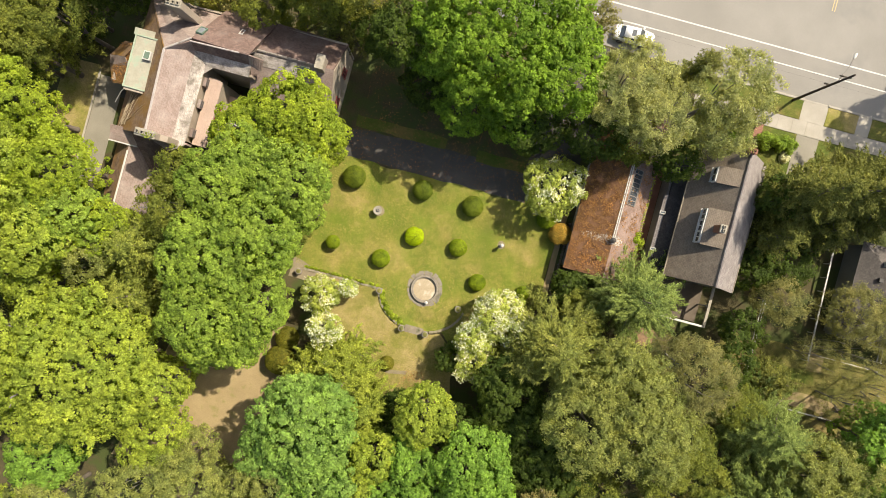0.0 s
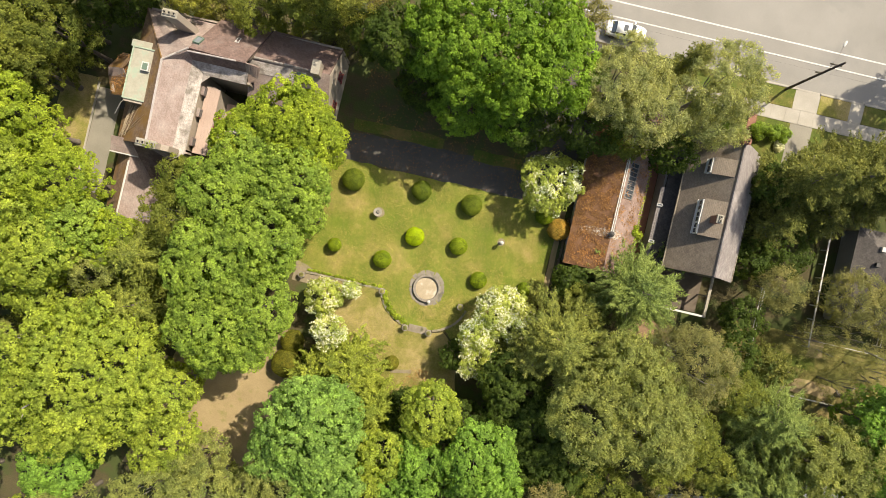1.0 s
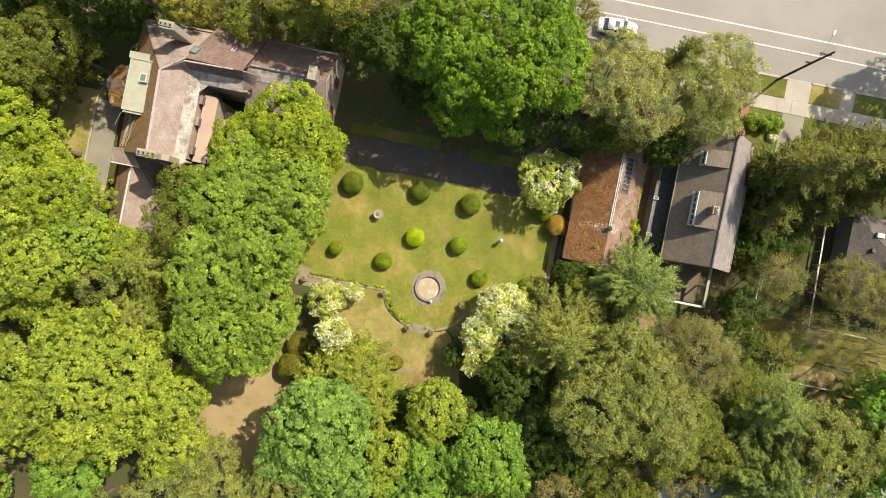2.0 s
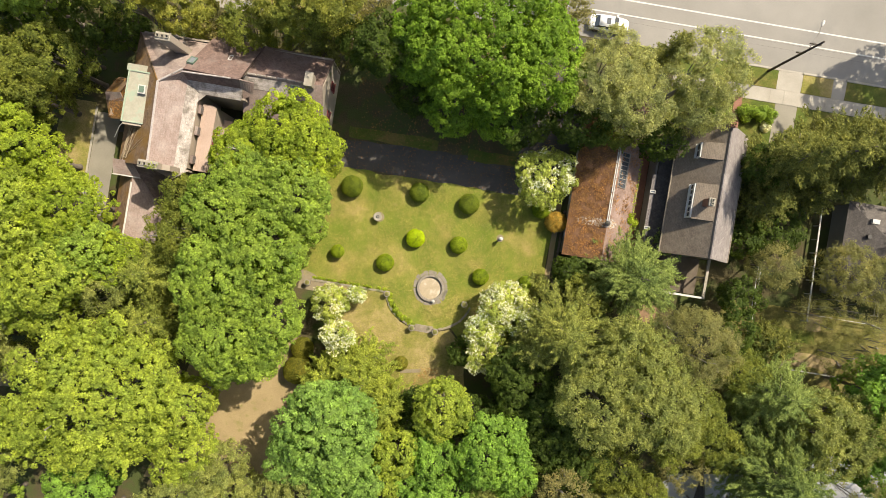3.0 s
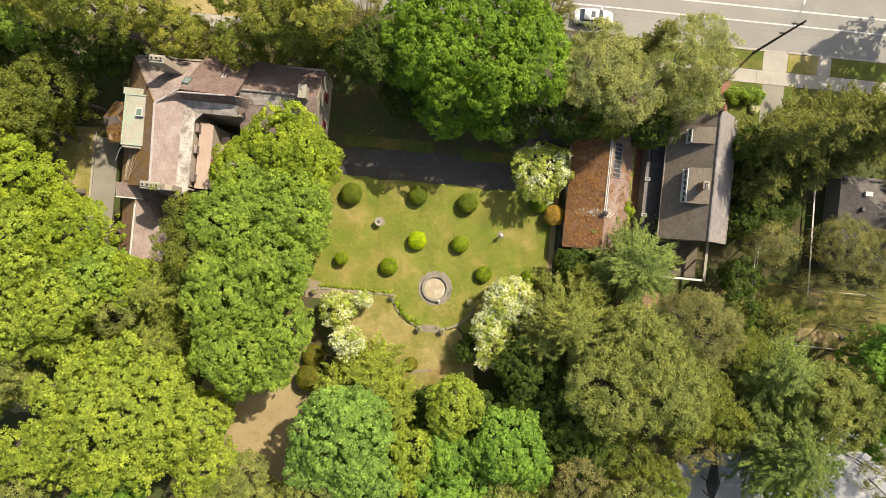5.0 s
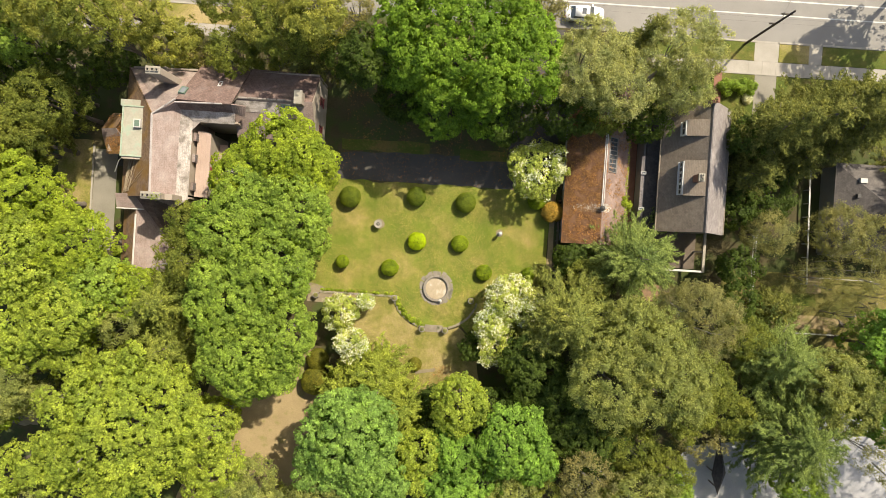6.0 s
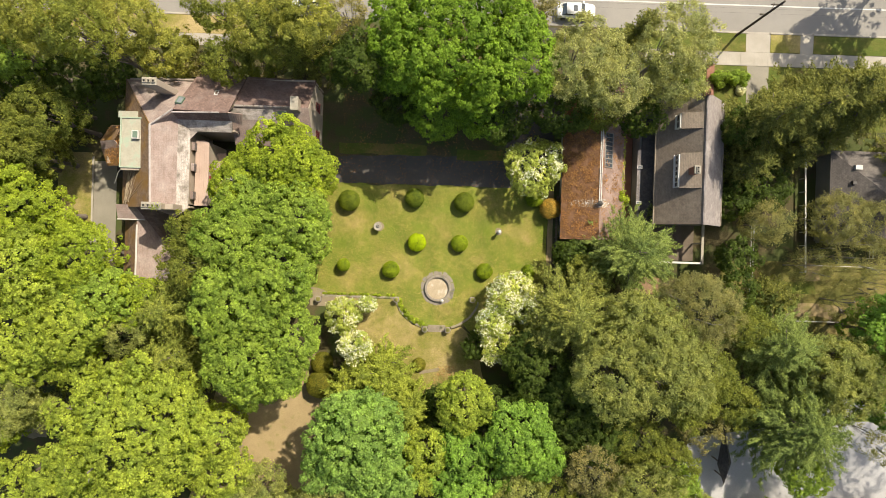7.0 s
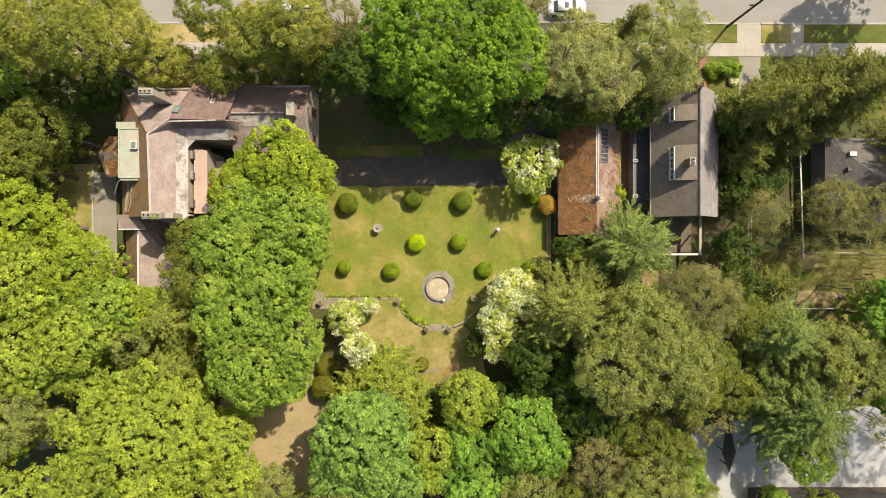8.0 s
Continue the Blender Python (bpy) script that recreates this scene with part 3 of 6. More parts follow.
def broad_crown(rng, r, base, top, clump, density, per, flat=0.75, loose=0.35, low=-0.3, plume=False, layered=False):
    """Leaf centres, normals and tip ways of a broadleaf crown: boughs on a dome, on them tufts, on those leaves; plume: airy tufts with leaves fanning outward."""
    c, rad, zc, rise = boughs_of(rng, r, base, top, layered)
    tips, outs = [], []
    squash = np.array([1, 1, flat])
    for i in range(len(c)):
        n = max(5, int(density * 4 * math.pi * rad[i] ** 2 * 0.5))
        d = sphere_dirs(rng, n, low)
        p = c[i] + d * (rad[i] * rng.uniform(0.86, 1.08, (n, 1))) * squash
        gap = np.linalg.norm((p[:, None] - c[None]) / squash, axis=2) / rad[None]
        gap[:, i] = 9
        keep = (gap > 0.8).all(1)
        tips.append(p[keep])
        outs.append(d[keep])
    n = int(density * 1.9 * math.pi * r * r)
    d = sphere_dirs(rng, n, 0.03)
    p = d * np.array([0.84 * r, 0.84 * r, rise * 0.88]) * rng.uniform(0.8, 0.95, (n, 1)) + np.array([0, 0, zc - 0.4])
    deep = max(zc - base, 0.5)
    n = int(density * 1.15 * r * min(deep + 1.0, 5.0))
    u, a = rng.random((n, 1)) ** 0.8 * min(1.0, 5.0 / deep), rng.uniform(0, 6.283, n)
    side = np.stack([np.cos(a), np.sin(a), np.full(n, 0.25)], 1)
    skirt = side * np.array([r, r, 0.0]) * 0.86 * np.sqrt(1 - 0.75 * u) * rng.uniform(0.75, 1.0, (n, 1)) + np.array([0, 0, zc - 0.2]) - u * np.array([0, 0, deep])
    p, d = np.concatenate([p, skirt]), np.concatenate([d, unit(side)])
    keep = (np.linalg.norm((p[:, None] - c[None]) / squash, axis=2) / rad[None] > 0.8).all(1)
    tips.append(p[keep])
    outs.append(d[keep])
    p, d = np.concatenate(tips), np.concatenate(outs)
    m = len(p)
    size = (clump * rng.uniform(0.65, 1.3, (m, 1))).repeat(per, 0)
    ld = unit(sphere_dirs(rng, m * per, -0.35) + 0.5 * d.repeat(per, 0))
    if plume:
        way = unit(ld + d.repeat(per, 0) * 0.5 + np.array([0, 0, 0.2]))
        q = p.repeat(per, 0) + ld * size * rng.uniform(0.3, 1.12, (m * per, 1)) * np.array([1, 1, 0.75])
        nn = unit(ld * 0.4 + d.repeat(per, 0) * 0.6 + np.array([0, 0, 0.4]) + rng.normal(size=(m * per, 3)) * loose)
        return q, nn, way, c, rad, p
    q = p.repeat(per, 0) + ld * size * rng.uniform(0.7, 1.08, (m * per, 1)) * np.array([1, 1, 0.85])
    nn = unit(ld * 0.85 + d.repeat(per, 0) * 0.45 + np.array([0, 0, 0.3]) + rng.normal(size=(m * per, 3)) * loose)
    return q, nn, None, c, rad, p


def needle_crown(rng, r, base, top, per=26, whorl=0.85, cone=0.8, spray=0.42, flat=0.35, fan=0.26, crowd=1.25):
    """Leaf centres, normals and tip ways of a conifer: whorls of branches that carry flat sprays of needles."""
    cs, ns, ts, limbs = [], [], [], []
    z = base
    while z < top - 0.3:
        u = (z - base) / (top - base)
        reach = r * (1 - u ** 1.35) ** cone * rng.uniform(0.85, 1.1) + 0.35
        k = max(5, int(4 + reach * crowd))
        a0 = rng.uniform(0, 6.28)
        for j in range(k):
            a = a0 + 2 * math.pi * j / k + rng.uniform(-0.25, 0.25)
            L = reach * rng.uniform(0.66, 1.15)
            rise = rng.uniform(-0.02, 0.25)
            limbs.append((a, z, L, rise))
            m = max(3, int(L / 0.36))
            s = np.linspace(0.22, 1.0, m) * L
            side = rng.uniform(-1, 1, m) * fan * L * (1.15 - s / L)
            p = np.stack([np.cos(a) * s - np.sin(a) * side, np.sin(a) * s + np.cos(a) * side, z + rise * s + rng.uniform(-0.12, 0.15, m)], 1)
            b = a + np.sign(side) * rng.uniform(0.1, 0.7, m)
            way = np.stack([np.cos(b), np.sin(b), np.full(m, 0.15)], 1).repeat(per, 0)
            d = sphere_dirs(rng, m * per, -0.4)
            q = p.repeat(per, 0) + d * spray * 0.55 * rng.uniform(0.3, 1.15, (m * per, 1)) * np.array([1, 1, flat]) + way * rng.uniform(-1, 1, (m * per, 1)) * spray
            cs.append(q)
            ts.append(way)
            ns.append(unit(d * 0.4 + np.array([0, 0, 0.6]) + rng.normal(size=d.shape) * 0.35))
        z += whorl * rng.uniform(0.8, 1.2)
    return np.concatenate(cs), np.concatenate(ns), np.concatenate(ts), limbs


# kind: foliage, tuft radius, tufts per square metre, leaves per tuft, leaf length, leaf width, looseness, plume
KINDS = dict(
    oak=("oak", 0.37, 2.9, 25, 0.25, 0.2, 0.4, False), green=("green", 0.35, 2.9, 25, 0.24, 0.195, 0.4, False),
    yellow=("yellow", 0.34, 3.1, 25, 0.23, 0.185, 0.4, False), lime=("lime", 0.34, 3.0, 25, 0.24, 0.19, 0.4, False),
    blue=("blue", 0.38, 2.6, 25, 0.27, 0.22, 0.38, False), bright=("bright", 0.38, 2.6, 25, 0.27, 0.22, 0.38, False),
    olive=("olive", 0.55, 1.5, 54, 0.24, 0.12, 0.5, True), dull=("dull", 0.52, 1.45, 52, 0.24, 0.14, 0.5, True),
    gold=("gold", 0.52, 1.6, 58, 0.24, 0.13, 0.45, True),
    # the dark kind carries tree shade in its leaf colour
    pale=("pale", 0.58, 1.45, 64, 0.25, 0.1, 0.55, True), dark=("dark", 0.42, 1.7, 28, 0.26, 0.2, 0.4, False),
    brown=("brown", 0.55, 1.1, 46, 0.22, 0.11, 0.6, True), dogwood=("dogwood", 0.33, 2.8, 30, 0.2, 0.16, 0.3, False),
    sparse=("haze", 0.6, 0.8, 38, 0.21, 0.09, 0.6, True), bud=("haze", 0.48, 2.3, 48, 0.18, 0.075, 0.5, True),
    twig=("haze", 0.58, 1.1, 40, 0.18, 0.05, 0.6, True),
)
tree_count = 0


def trunk_and_limbs(tree, rng, top, base, r, goals, mat, thick=None):
    w = thick or (0.08 + 0.02 * r + 0.006 * top)
    bend = rng.uniform(-0.3, 0.3, 2)
    bm = bmesh.new()
    hts = [-0.15, 0.25, base * 0.55 + 0.3, base + 0.25 * (top - base), base + 0.7 * (top - base)]
    pts = [(bend[0] * (h / top) ** 2, bend[1] * (h / top) ** 2, h) for h in hts]
    tube(bm, pts, [w * 1.7, w * 1.15, w, w * 0.75, w * 0.25], 9)
    part("trunk", bm, mat, tree, smooth=True)
    for g in goals:
        h0 = min(base * rng.uniform(0.7, 1.0) + 0.15 * (top - base), g[2] - 0.4)
        a, b = Vector((bend[0] * (h0 / top) ** 2, bend[1] * (h0 / top) ** 2, h0)), Vector(g)
        m = a.lerp(b, 0.5) + Vector((rng.uniform(-0.3, 0.3), rng.uniform(-0.3, 0.3), -0.08 * (b - a).length))
        bm = bmesh.new()
        tube(bm, [a, a.lerp(m, 0.5), m, m.lerp(b, 0.6), b], [w * 0.4, w * 0.32, w * 0.24, w * 0.14, w * 0.05], 6)
        part("limb", bm, mat, tree, smooth=True)


def tree(kind, x, y, r, top, label, base=None, blossom=0.0, bare=0, low=-0.1, layered=False):
    """A tree at x, y with a crown of radius r that reaches up to top; layered: flat tiers of boughs."""
    global tree_count
    tree_count += 1
    rng = np.random.default_rng(1000 + tree_count)
    t = thing("tree", x, y, 0, label, "tree")
    if kind in ("pine", "fir", "hemlock", "spruce", "cedar", "yew"):
        base = 1.6 if base is None else base
        if kind in ("pine", "fir"):
            c, n, w, limbs = needle_crown(rng, r, base, top, 34, 0.85, 0.55, 0.4, 0.6, 0.34, 1.35)
        else:
            c, n, w, limbs = needle_crown(rng, r, base, top, 34 if kind == "cedar" else 24, 0.8, 0.72, 0.36 if kind == "cedar" else 0.42, 0.5, 0.34, 1.25)
        leaf_mesh("crown", leaves(rng, c, n, *{"pine": (0.3, 0.08), "fir": (0.32, 0.085), "cedar": (0.24, 0.11)}.get(kind, (0.28, 0.12)), w), FOLIAGE[kind], t)
        goals = [(math.cos(a) * L * 0.8, math.sin(a) * L * 0.8, z + rise * L * 0.8) for a, z, L, rise in limbs[:: max(1, len(limbs) // 9)] if z < top * 0.8]
        w = 0.1 + 0.012 * top + 0.01 * r
        bm = bmesh.new()
        tube(bm, [(0, 0, -0.15), (0, 0, top * 0.4), (0.05, 0, top * 0.97)], [w * 1.4, w, 0.03], 9)
        part("trunk", bm, BARK, t, smooth=True)
        for g in goals:
            bm = bmesh.new()
            tube(bm, [(0, 0, g[2] - 0.3), (g[0] * 0.5, g[1] * 0.5, g[2] - 0.25), g], [w * 0.35, w * 0.22, 0.02], 5)
            part("limb", bm, BARK, t, smooth=True)
        return t
    fol, clump, dens, per, ll, lw, loose, plume = KINDS[kind]
    base = 0.25 * top if base is None else base
    c, n, w, bc, br, tips = broad_crown(rng, r * (0.95 if plume else 1.0), base, top, clump, dens, per, 0.5 if layered else 0.75, loose, low, plume, layered)
    leaf_mesh("crown", leaves(rng, c, n, ll, lw, w), FOLIAGE[fol], t)
    if blossom:
        lump = np.array([noise.noise(Vector(v * 0.9) + Vector((x, y, 0))) for v in tips])
        near = tips[lump > np.quantile(lump, 1 - blossom)]
        k = near.repeat(16, 0) + sphere_dirs(rng, len(near) * 16, 0.0) * clump * rng.uniform(0.8, 1.5, (len(near) * 16, 1)) * np.array([1, 1, 0.9])
        leaf_mesh("blossom", leaves(rng, k, unit(rng.normal(size=k.shape) * 0.35 + np.array([0, 0, 1.0])), 0.19, 0.17), FOLIAGE["blossom"], t, "dense white blossom")
    order = np.argsort(-br)[:7]
    trunk_and_limbs(t, rng, top, base, r, [tuple(bc[i] * np.array([0.92, 0.92, 1.0])) for i in order if bc[i][2] > base], GREY_BARK if bare else BARK, 0.09 if kind in ("twig", "bud", "sparse") else None)
    for i in range(bare):
        k = tips[rng.integers(len(tips))]
        a = bc[np.argmin(np.linalg.norm(bc - k, axis=1))]
        bm = bmesh.new()
        e = a + (k - a) * 1.5 + np.array([0, 0, 0.3])
        tube(bm, [tuple(a * 0.8), tuple((a + k) / 2 + np.array([0, 0, 0.3])), tuple(k), tuple(e)], [0.09, 0.07, 0.05, 0.015], 5)
        part("bare_branch", bm, GREY_BARK, t, "pale leafless branch")
    return t


def ball_bush(x, y, r, label, fol="ball", squash=0.8, category="bush", rough=0.04, lift=0.0):
    """A clipped round bush: a dense skin of small leaves over a rounded solid core, coloured dark for the shade between
    leaves; lift: its clear stem.
    """
    global tree_count
    tree_count += 1
    rng = np.random.default_rng(5000 + tree_count)
    t = thing("topiary_bush" if fol.startswith("ball") else "bush", x, y, 0, label, category, "clipped bushes on the lawn" if fol.startswith("ball") else "")
    n = int(5200 * r * r)
    d = sphere_dirs(rng, n, -0.85)
    wob = np.array([noise.noise(Vector(v * 2.2 + tree_count)) for v in d])[:, None]
    mid = r * squash * 0.72 + lift
    p = d * r * (1 + rough * 1.8 * wob + rng.normal(size=(n, 1)) * rough * 0.6)
    p[:, 2] = np.sign(p[:, 2]) * np.abs(p[:, 2] / r) ** 0.8 * r * squash
    p[:, 2] = np.maximum(p[:, 2] + mid, 0.03)
    leaf_mesh("foliage", leaves(rng, p, unit(d + np.array([0, 0, 0.55]) + rng.normal(size=(n, 3)) * 0.3), 0.125, 0.095), FOLIAGE[fol], t)
    # solid ball whose dark colour stands in for shade behind the leaf skin
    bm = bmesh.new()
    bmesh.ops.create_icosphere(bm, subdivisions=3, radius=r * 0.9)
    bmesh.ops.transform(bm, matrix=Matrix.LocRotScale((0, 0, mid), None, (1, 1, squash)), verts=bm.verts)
    part("shade_core", bm, FOLIAGE["dark"], t, smooth=True)
    bm = bmesh.new()
    tube(bm, [(0, 0, -0.1), (0.02, 0, 0.3), (0, 0.02, mid)], [0.07, 0.06, 0.03], 7)
    part("stem", bm, BARK, t)
    return t


def shrub(x, y, rx, ry, top, label, fol="green", category="shrub", name="shrub", puff=1.0, per=120):
    """A loose shrub or hedge piece of leaf clumps over its plan."""
    global tree_count
    tree_count += 1
    rng = np.random.default_rng(7000 + tree_count)
    t = thing(name, x, y, 0, label, category)
    k = max(8, int(rx * ry * 7))
    a, f = rng.uniform(0, 6.28, k), np.sqrt(rng.random(k))
    c = np.stack([np.cos(a) * f * (rx - 0.25 * puff), np.sin(a) * f * (ry - 0.25 * puff), top * (1 - 0.45 * f ** 3) - 0.35 * puff + rng.normal(size=k) * 0.1], 1)
    low = c * np.array([1.05, 1.05, 0.45])
    c = np.concatenate([c, low])
    d = sphere_dirs(rng, len(c) * per, -0.5)
    p = c.repeat(per, 0) + d * rng.uniform(0.25, 0.5, (len(d), 1)) * puff
    p[:, 2] = np.maximum(p[:, 2], 0.03)
    leaf_mesh("foliage", leaves(rng, p, unit(d + np.array([0, 0, 0.4]) + rng.normal(size=d.shape) * 0.4), 0.2 * puff ** 0.5, 0.13 * puff ** 0.5), FOLIAGE[fol], t)
    for i in range(4):
        bm = bmesh.new()
        q = c[rng.integers(k)]
        tube(bm, [(q[0] * 0.2, q[1] * 0.2, -0.1), (q[0] * 0.6, q[1] * 0.6, q[2] * 0.5), tuple(q)], [0.05, 0.035, 0.01], 5)
        part("stem", bm, BARK, t)
    return t


# ---- houses ----
def window(parent, x, y, z, w, h, face, frame_mat=WHITE):
    """A framed window on a wall that faces 'n', 's', 'e' or 'w'; its centre lies on the wall's face."""
    turn = {"s": 0, "e": 90, "n": 180, "w": 270}[face]
    m = pose(x, y, z, 0, 0, turn)
    bm = bmesh.new()
    for a in ((-w / 2, w / 2, -0.06, 0.03, h / 2 - 0.07, h / 2), (-w / 2, w / 2, -0.06, 0.03, -h / 2, -h / 2 + 0.07), (-w / 2, -w / 2 + 0.07, -0.06, 0.03, -h / 2 + 0.07, h / 2 - 0.07), (w / 2 - 0.07, w / 2, -0.06, 0.03, -h / 2 + 0.07, h / 2 - 0.07), (-w / 2 + 0.07, w / 2 - 0.07, -0.05, 0.02, -0.03, 0.03)):
        box(bm, *a, m=m)
    win = part("window", bm, frame_mat, parent)
    part("pane", box(bmesh.new(), -w / 2 + 0.07, w / 2 - 0.07, -0.02, 0.01, -h / 2 + 0.07, h / 2 - 0.07, m=m), GLASS, win)
    part("sill", box(bmesh.new(), -w / 2 - 0.06, w / 2 + 0.06, -0.14, 0.02, -h / 2 - 0.06, -h / 2, m=m), frame_mat, win)
    return win


def gutter(parent, a, b, mat=STONE):
    bm = bmesh.new()
    tube(bm, [a, Vector(a).lerp(Vector(b), 0.5), b], [0.075] * 3, 8)
    return part("gutter", bm, mat, parent, "thin grey gutter")


def skylight(parent, x, y, z, w, l, nx, nz, mat=GREEN_METAL, name="skylight"):
    """A roof window lying on a slope; the slope's normal leans by (nx, 0, nz) or, for w and l swapped, in y."""
    n = Vector((nx[0], nx[1], nz)).normalized()
    m = Matrix.Translation((x, y, z)) @ n.to_track_quat("Z", "Y").to_matrix().to_4x4()
    bm = bmesh.new()
    for a in ((-w / 2, w / 2, -l / 2, -l / 2 + 0.09), (-w / 2, w / 2, l / 2 - 0.09, l / 2), (-w / 2, -w / 2 + 0.09, -l / 2 + 0.09, l / 2 - 0.09), (w / 2 - 0.09, w / 2, -l / 2 + 0.09, l / 2 - 0.09)):
        box(bm, *a, -0.1, 0.16, m=m)
    s = part(name, bm, mat, parent)
    part("pane", box(bmesh.new(), -w / 2 + 0.09, w / 2 - 0.09, -l / 2 + 0.09, l / 2 - 0.09, 0.04, 0.1, m=m), SKYLIGHT, s)
    return s


def chimney(parent, x0, x1, y0, y1, z0, z1, mat, flues=2, along="x", cap=WHITE, flared=0.0, label=""):
    bm = boxes((x0, x1, y0, y1, z0, z1 - 0.25))
    if flared:
        for v in bm.verts:
            if v.co.z < z0 + 0.1:
                v.co.x += flared * (1 if v.co.x > (x0 + x1) / 2 else 0.3)
    bmesh.ops.bevel(bm, geom=bm.edges[:], offset=0.03, segments=1, affect="EDGES")
    ch = part("chimney", bm, mat, parent, label)
    bm = bmesh.new()
    e = 0.06
    box(bm, x0 - e, x1 + e, y0 - e, y1 + e, z1 - 0.25, z1 - 0.05, 0.03)
    part("cap", bm, cap, ch)
    for i in range(flues):
        bm = bmesh.new()
        u = (i + 0.5) / flues
        cx, cy = (x0 + u * (x1 - x0), (y0 + y1) / 2) if along == "x" else ((x0 + x1) / 2, y0 + u * (y1 - y0))
        s = 0.36 * min((x1 - x0) / (flues if along == "x" else 1), (y1 - y0) / (flues if along == "y" else 1))
        for a in ((cx - s, cx + s, cy - s, cy - s + 0.05), (cx - s, cx + s, cy + s - 0.05, cy + s), (cx - s, cx - s + 0.05, cy - s + 0.05, cy + s - 0.05), (cx + s - 0.05, cx + s, cy - s + 0.05, cy + s - 0.05)):
            box(bm, *a, z1 - 0.05, z1 + 0.14)
        f = part("flue", bm, cap, ch)
        # black plate painted in for the darkness down the flue
        part("flue_dark", boxes((cx - s + 0.05, cx + s - 0.05, cy - s + 0.05, cy + s - 0.05, z1 - 0.06, z1 - 0.03)), BLACK, f)
    return ch


def gable_walls(parent, mat, x0, x1, y0, y1, ze, xr, zr, ze2=None):
    """Four walls under a ridge that runs along y at xr."""
    ze2 = ze if ze2 is None else ze2
    panel(parent, "wall", mat, [(x0, y0, -0.1), (x0, y1, -0.1), (x0, y1, ze), (x0, y0, ze)], -0.2)
    panel(parent, "wall", mat, [(x1, y0, -0.1), (x1, y1, -0.1), (x1, y1, ze2), (x1, y0, ze2)], 0.2)
    for y, s in ((y0, -0.2), (y1, 0.2)):
        panel(parent, "wall", mat, [(x0 + 0.21, y, -0.1), (x1 - 0.21, y, -0.1), (x1 - 0.21, y, ze2), (xr, y, zr - 0.25), (x0 + 0.21, y, ze)], s)


def shed_dormer(parent, x0, x1, y0, y1, zt, roof, cheek, win):
    """A dormer that faces west out of a slope and runs back to the ridge."""
    d = part("dormer", boxes((x0 + 0.12, x1, y0 + 0.1, y1 - 0.1, zt - 1.6, zt - 0.12)), cheek, parent)
    slope(d, roof, (x0 + 0.02, y0 - 0.1, zt - 0.1), (x0 + 0.02, y1 + 0.1, zt - 0.1), (x1, y1 + 0.1, zt + 0.6), (x1, y0 - 0.1, zt + 0.6), 0.1, 0.2, "dormer_roof")
    n = max(1, round((y1 - y0) / 1.3))
    for i in range(n):
        yy = y0 + (i + 0.5) * (y1 - y0) / n
        hw = (y1 - y0) / n / 2 - 0.01
        bm = boxes((x0 - 0.12, x0 + 0.13, yy - hw, yy + hw, zt - 1.25, zt - 0.16))
        w = part("dormer_window", bm, win, d, "white-framed dormer window")
        part("pane", boxes((x0 - 0.14, x0 - 0.1, yy - hw + 0.12, yy - 0.05, zt - 0.95, zt - 0.45), (x0 - 0.14, x0 - 0.1, yy + 0.05, yy + hw - 0.12, zt - 0.95, zt - 0.45)), GLASS, w)
    part("sill", boxes((x0 - 0.26, x0 - 0.121, y0, y1, zt - 1.3, zt - 1.2)), win, d, "white sill board")
    return d


# the long brown house with two dormers
h = thing("house", 0, 0, 0, "long house with brown-grey shingled roof, two dormers and chimney", "house")
gable_walls(h, SIDING, 24.5, 31.2, 8.75, 22.0, 4.95, 27.95, 8.6)
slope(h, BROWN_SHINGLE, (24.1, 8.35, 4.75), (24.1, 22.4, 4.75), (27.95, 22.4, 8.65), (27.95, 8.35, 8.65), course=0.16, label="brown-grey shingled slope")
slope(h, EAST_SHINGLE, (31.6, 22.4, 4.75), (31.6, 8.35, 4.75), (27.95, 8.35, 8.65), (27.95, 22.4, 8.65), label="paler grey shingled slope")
ridge_cap(h, (27.99, 8.3, 8.65), (27.99, 22.45, 8.65), EAST_SHINGLE, 0.13)
gutter(h, (24.03, 8.4, 4.72), (24.03, 22.3, 4.72))
gutter(h, (31.67, 8.4, 4.72), (31.67, 22.3, 4.72))
shed_dormer(h, 25.65, 27.85, 18.7, 20.25, 7.9, BROWN_SHINGLE, SIDING, WHITE)
shed_dormer(h, 25.65, 27.85, 12.3, 15.9, 7.9, BROWN_SHINGLE, SIDING, WHITE)
chimney(h, 26.5, 27.05, 13.6, 14.35, 6.8, 9.8, BRICK, 2, "y", CAST, label="short chimney with two flues")
chimney(h, 27.62, 28.22, 22.0, 22.45, 0.0, 9.3, BRICK, 1, "x", BRICK, label="red brick end chimney")
for yy in (11, 15, 19):
    window(h, 31.2, yy, 2.0, 1.0, 1.3, "e")
for yy in (10, 20.5):
    window(h, 24.5, yy, 2.2, 1.0, 1.3, "w")
window(h, 27.0, 8.75, 6.0, 1.0, 1.2, "s")
window(h, 29.6, 22.0, 2.0, 1.0, 1.3, "n")

# its low side wing
h = thing("side_wing", 0, 0, 0, "low dark-roofed side wing with roof windows", "house")
panel(h, "wall", SIDING, [(22.95, 8.9, -0.1), (22.95, 21.2, -0.1), (22.95, 21.2, 2.6), (22.95, 8.9, 2.6)], -0.2)
panel(h, "wall", SIDING, [(23.16, 8.9, -0.1), (24.25, 8.9, -0.1), (24.25, 8.9, 3.3), (23.16, 8.9, 2.75)], -0.2)
panel(h, "wall", SIDING, [(23.16, 21.2, -0.1), (24.25, 21.2, -0.1), (24.25, 21.2, 3.3), (23.16, 21.2, 2.75)], 0.2)
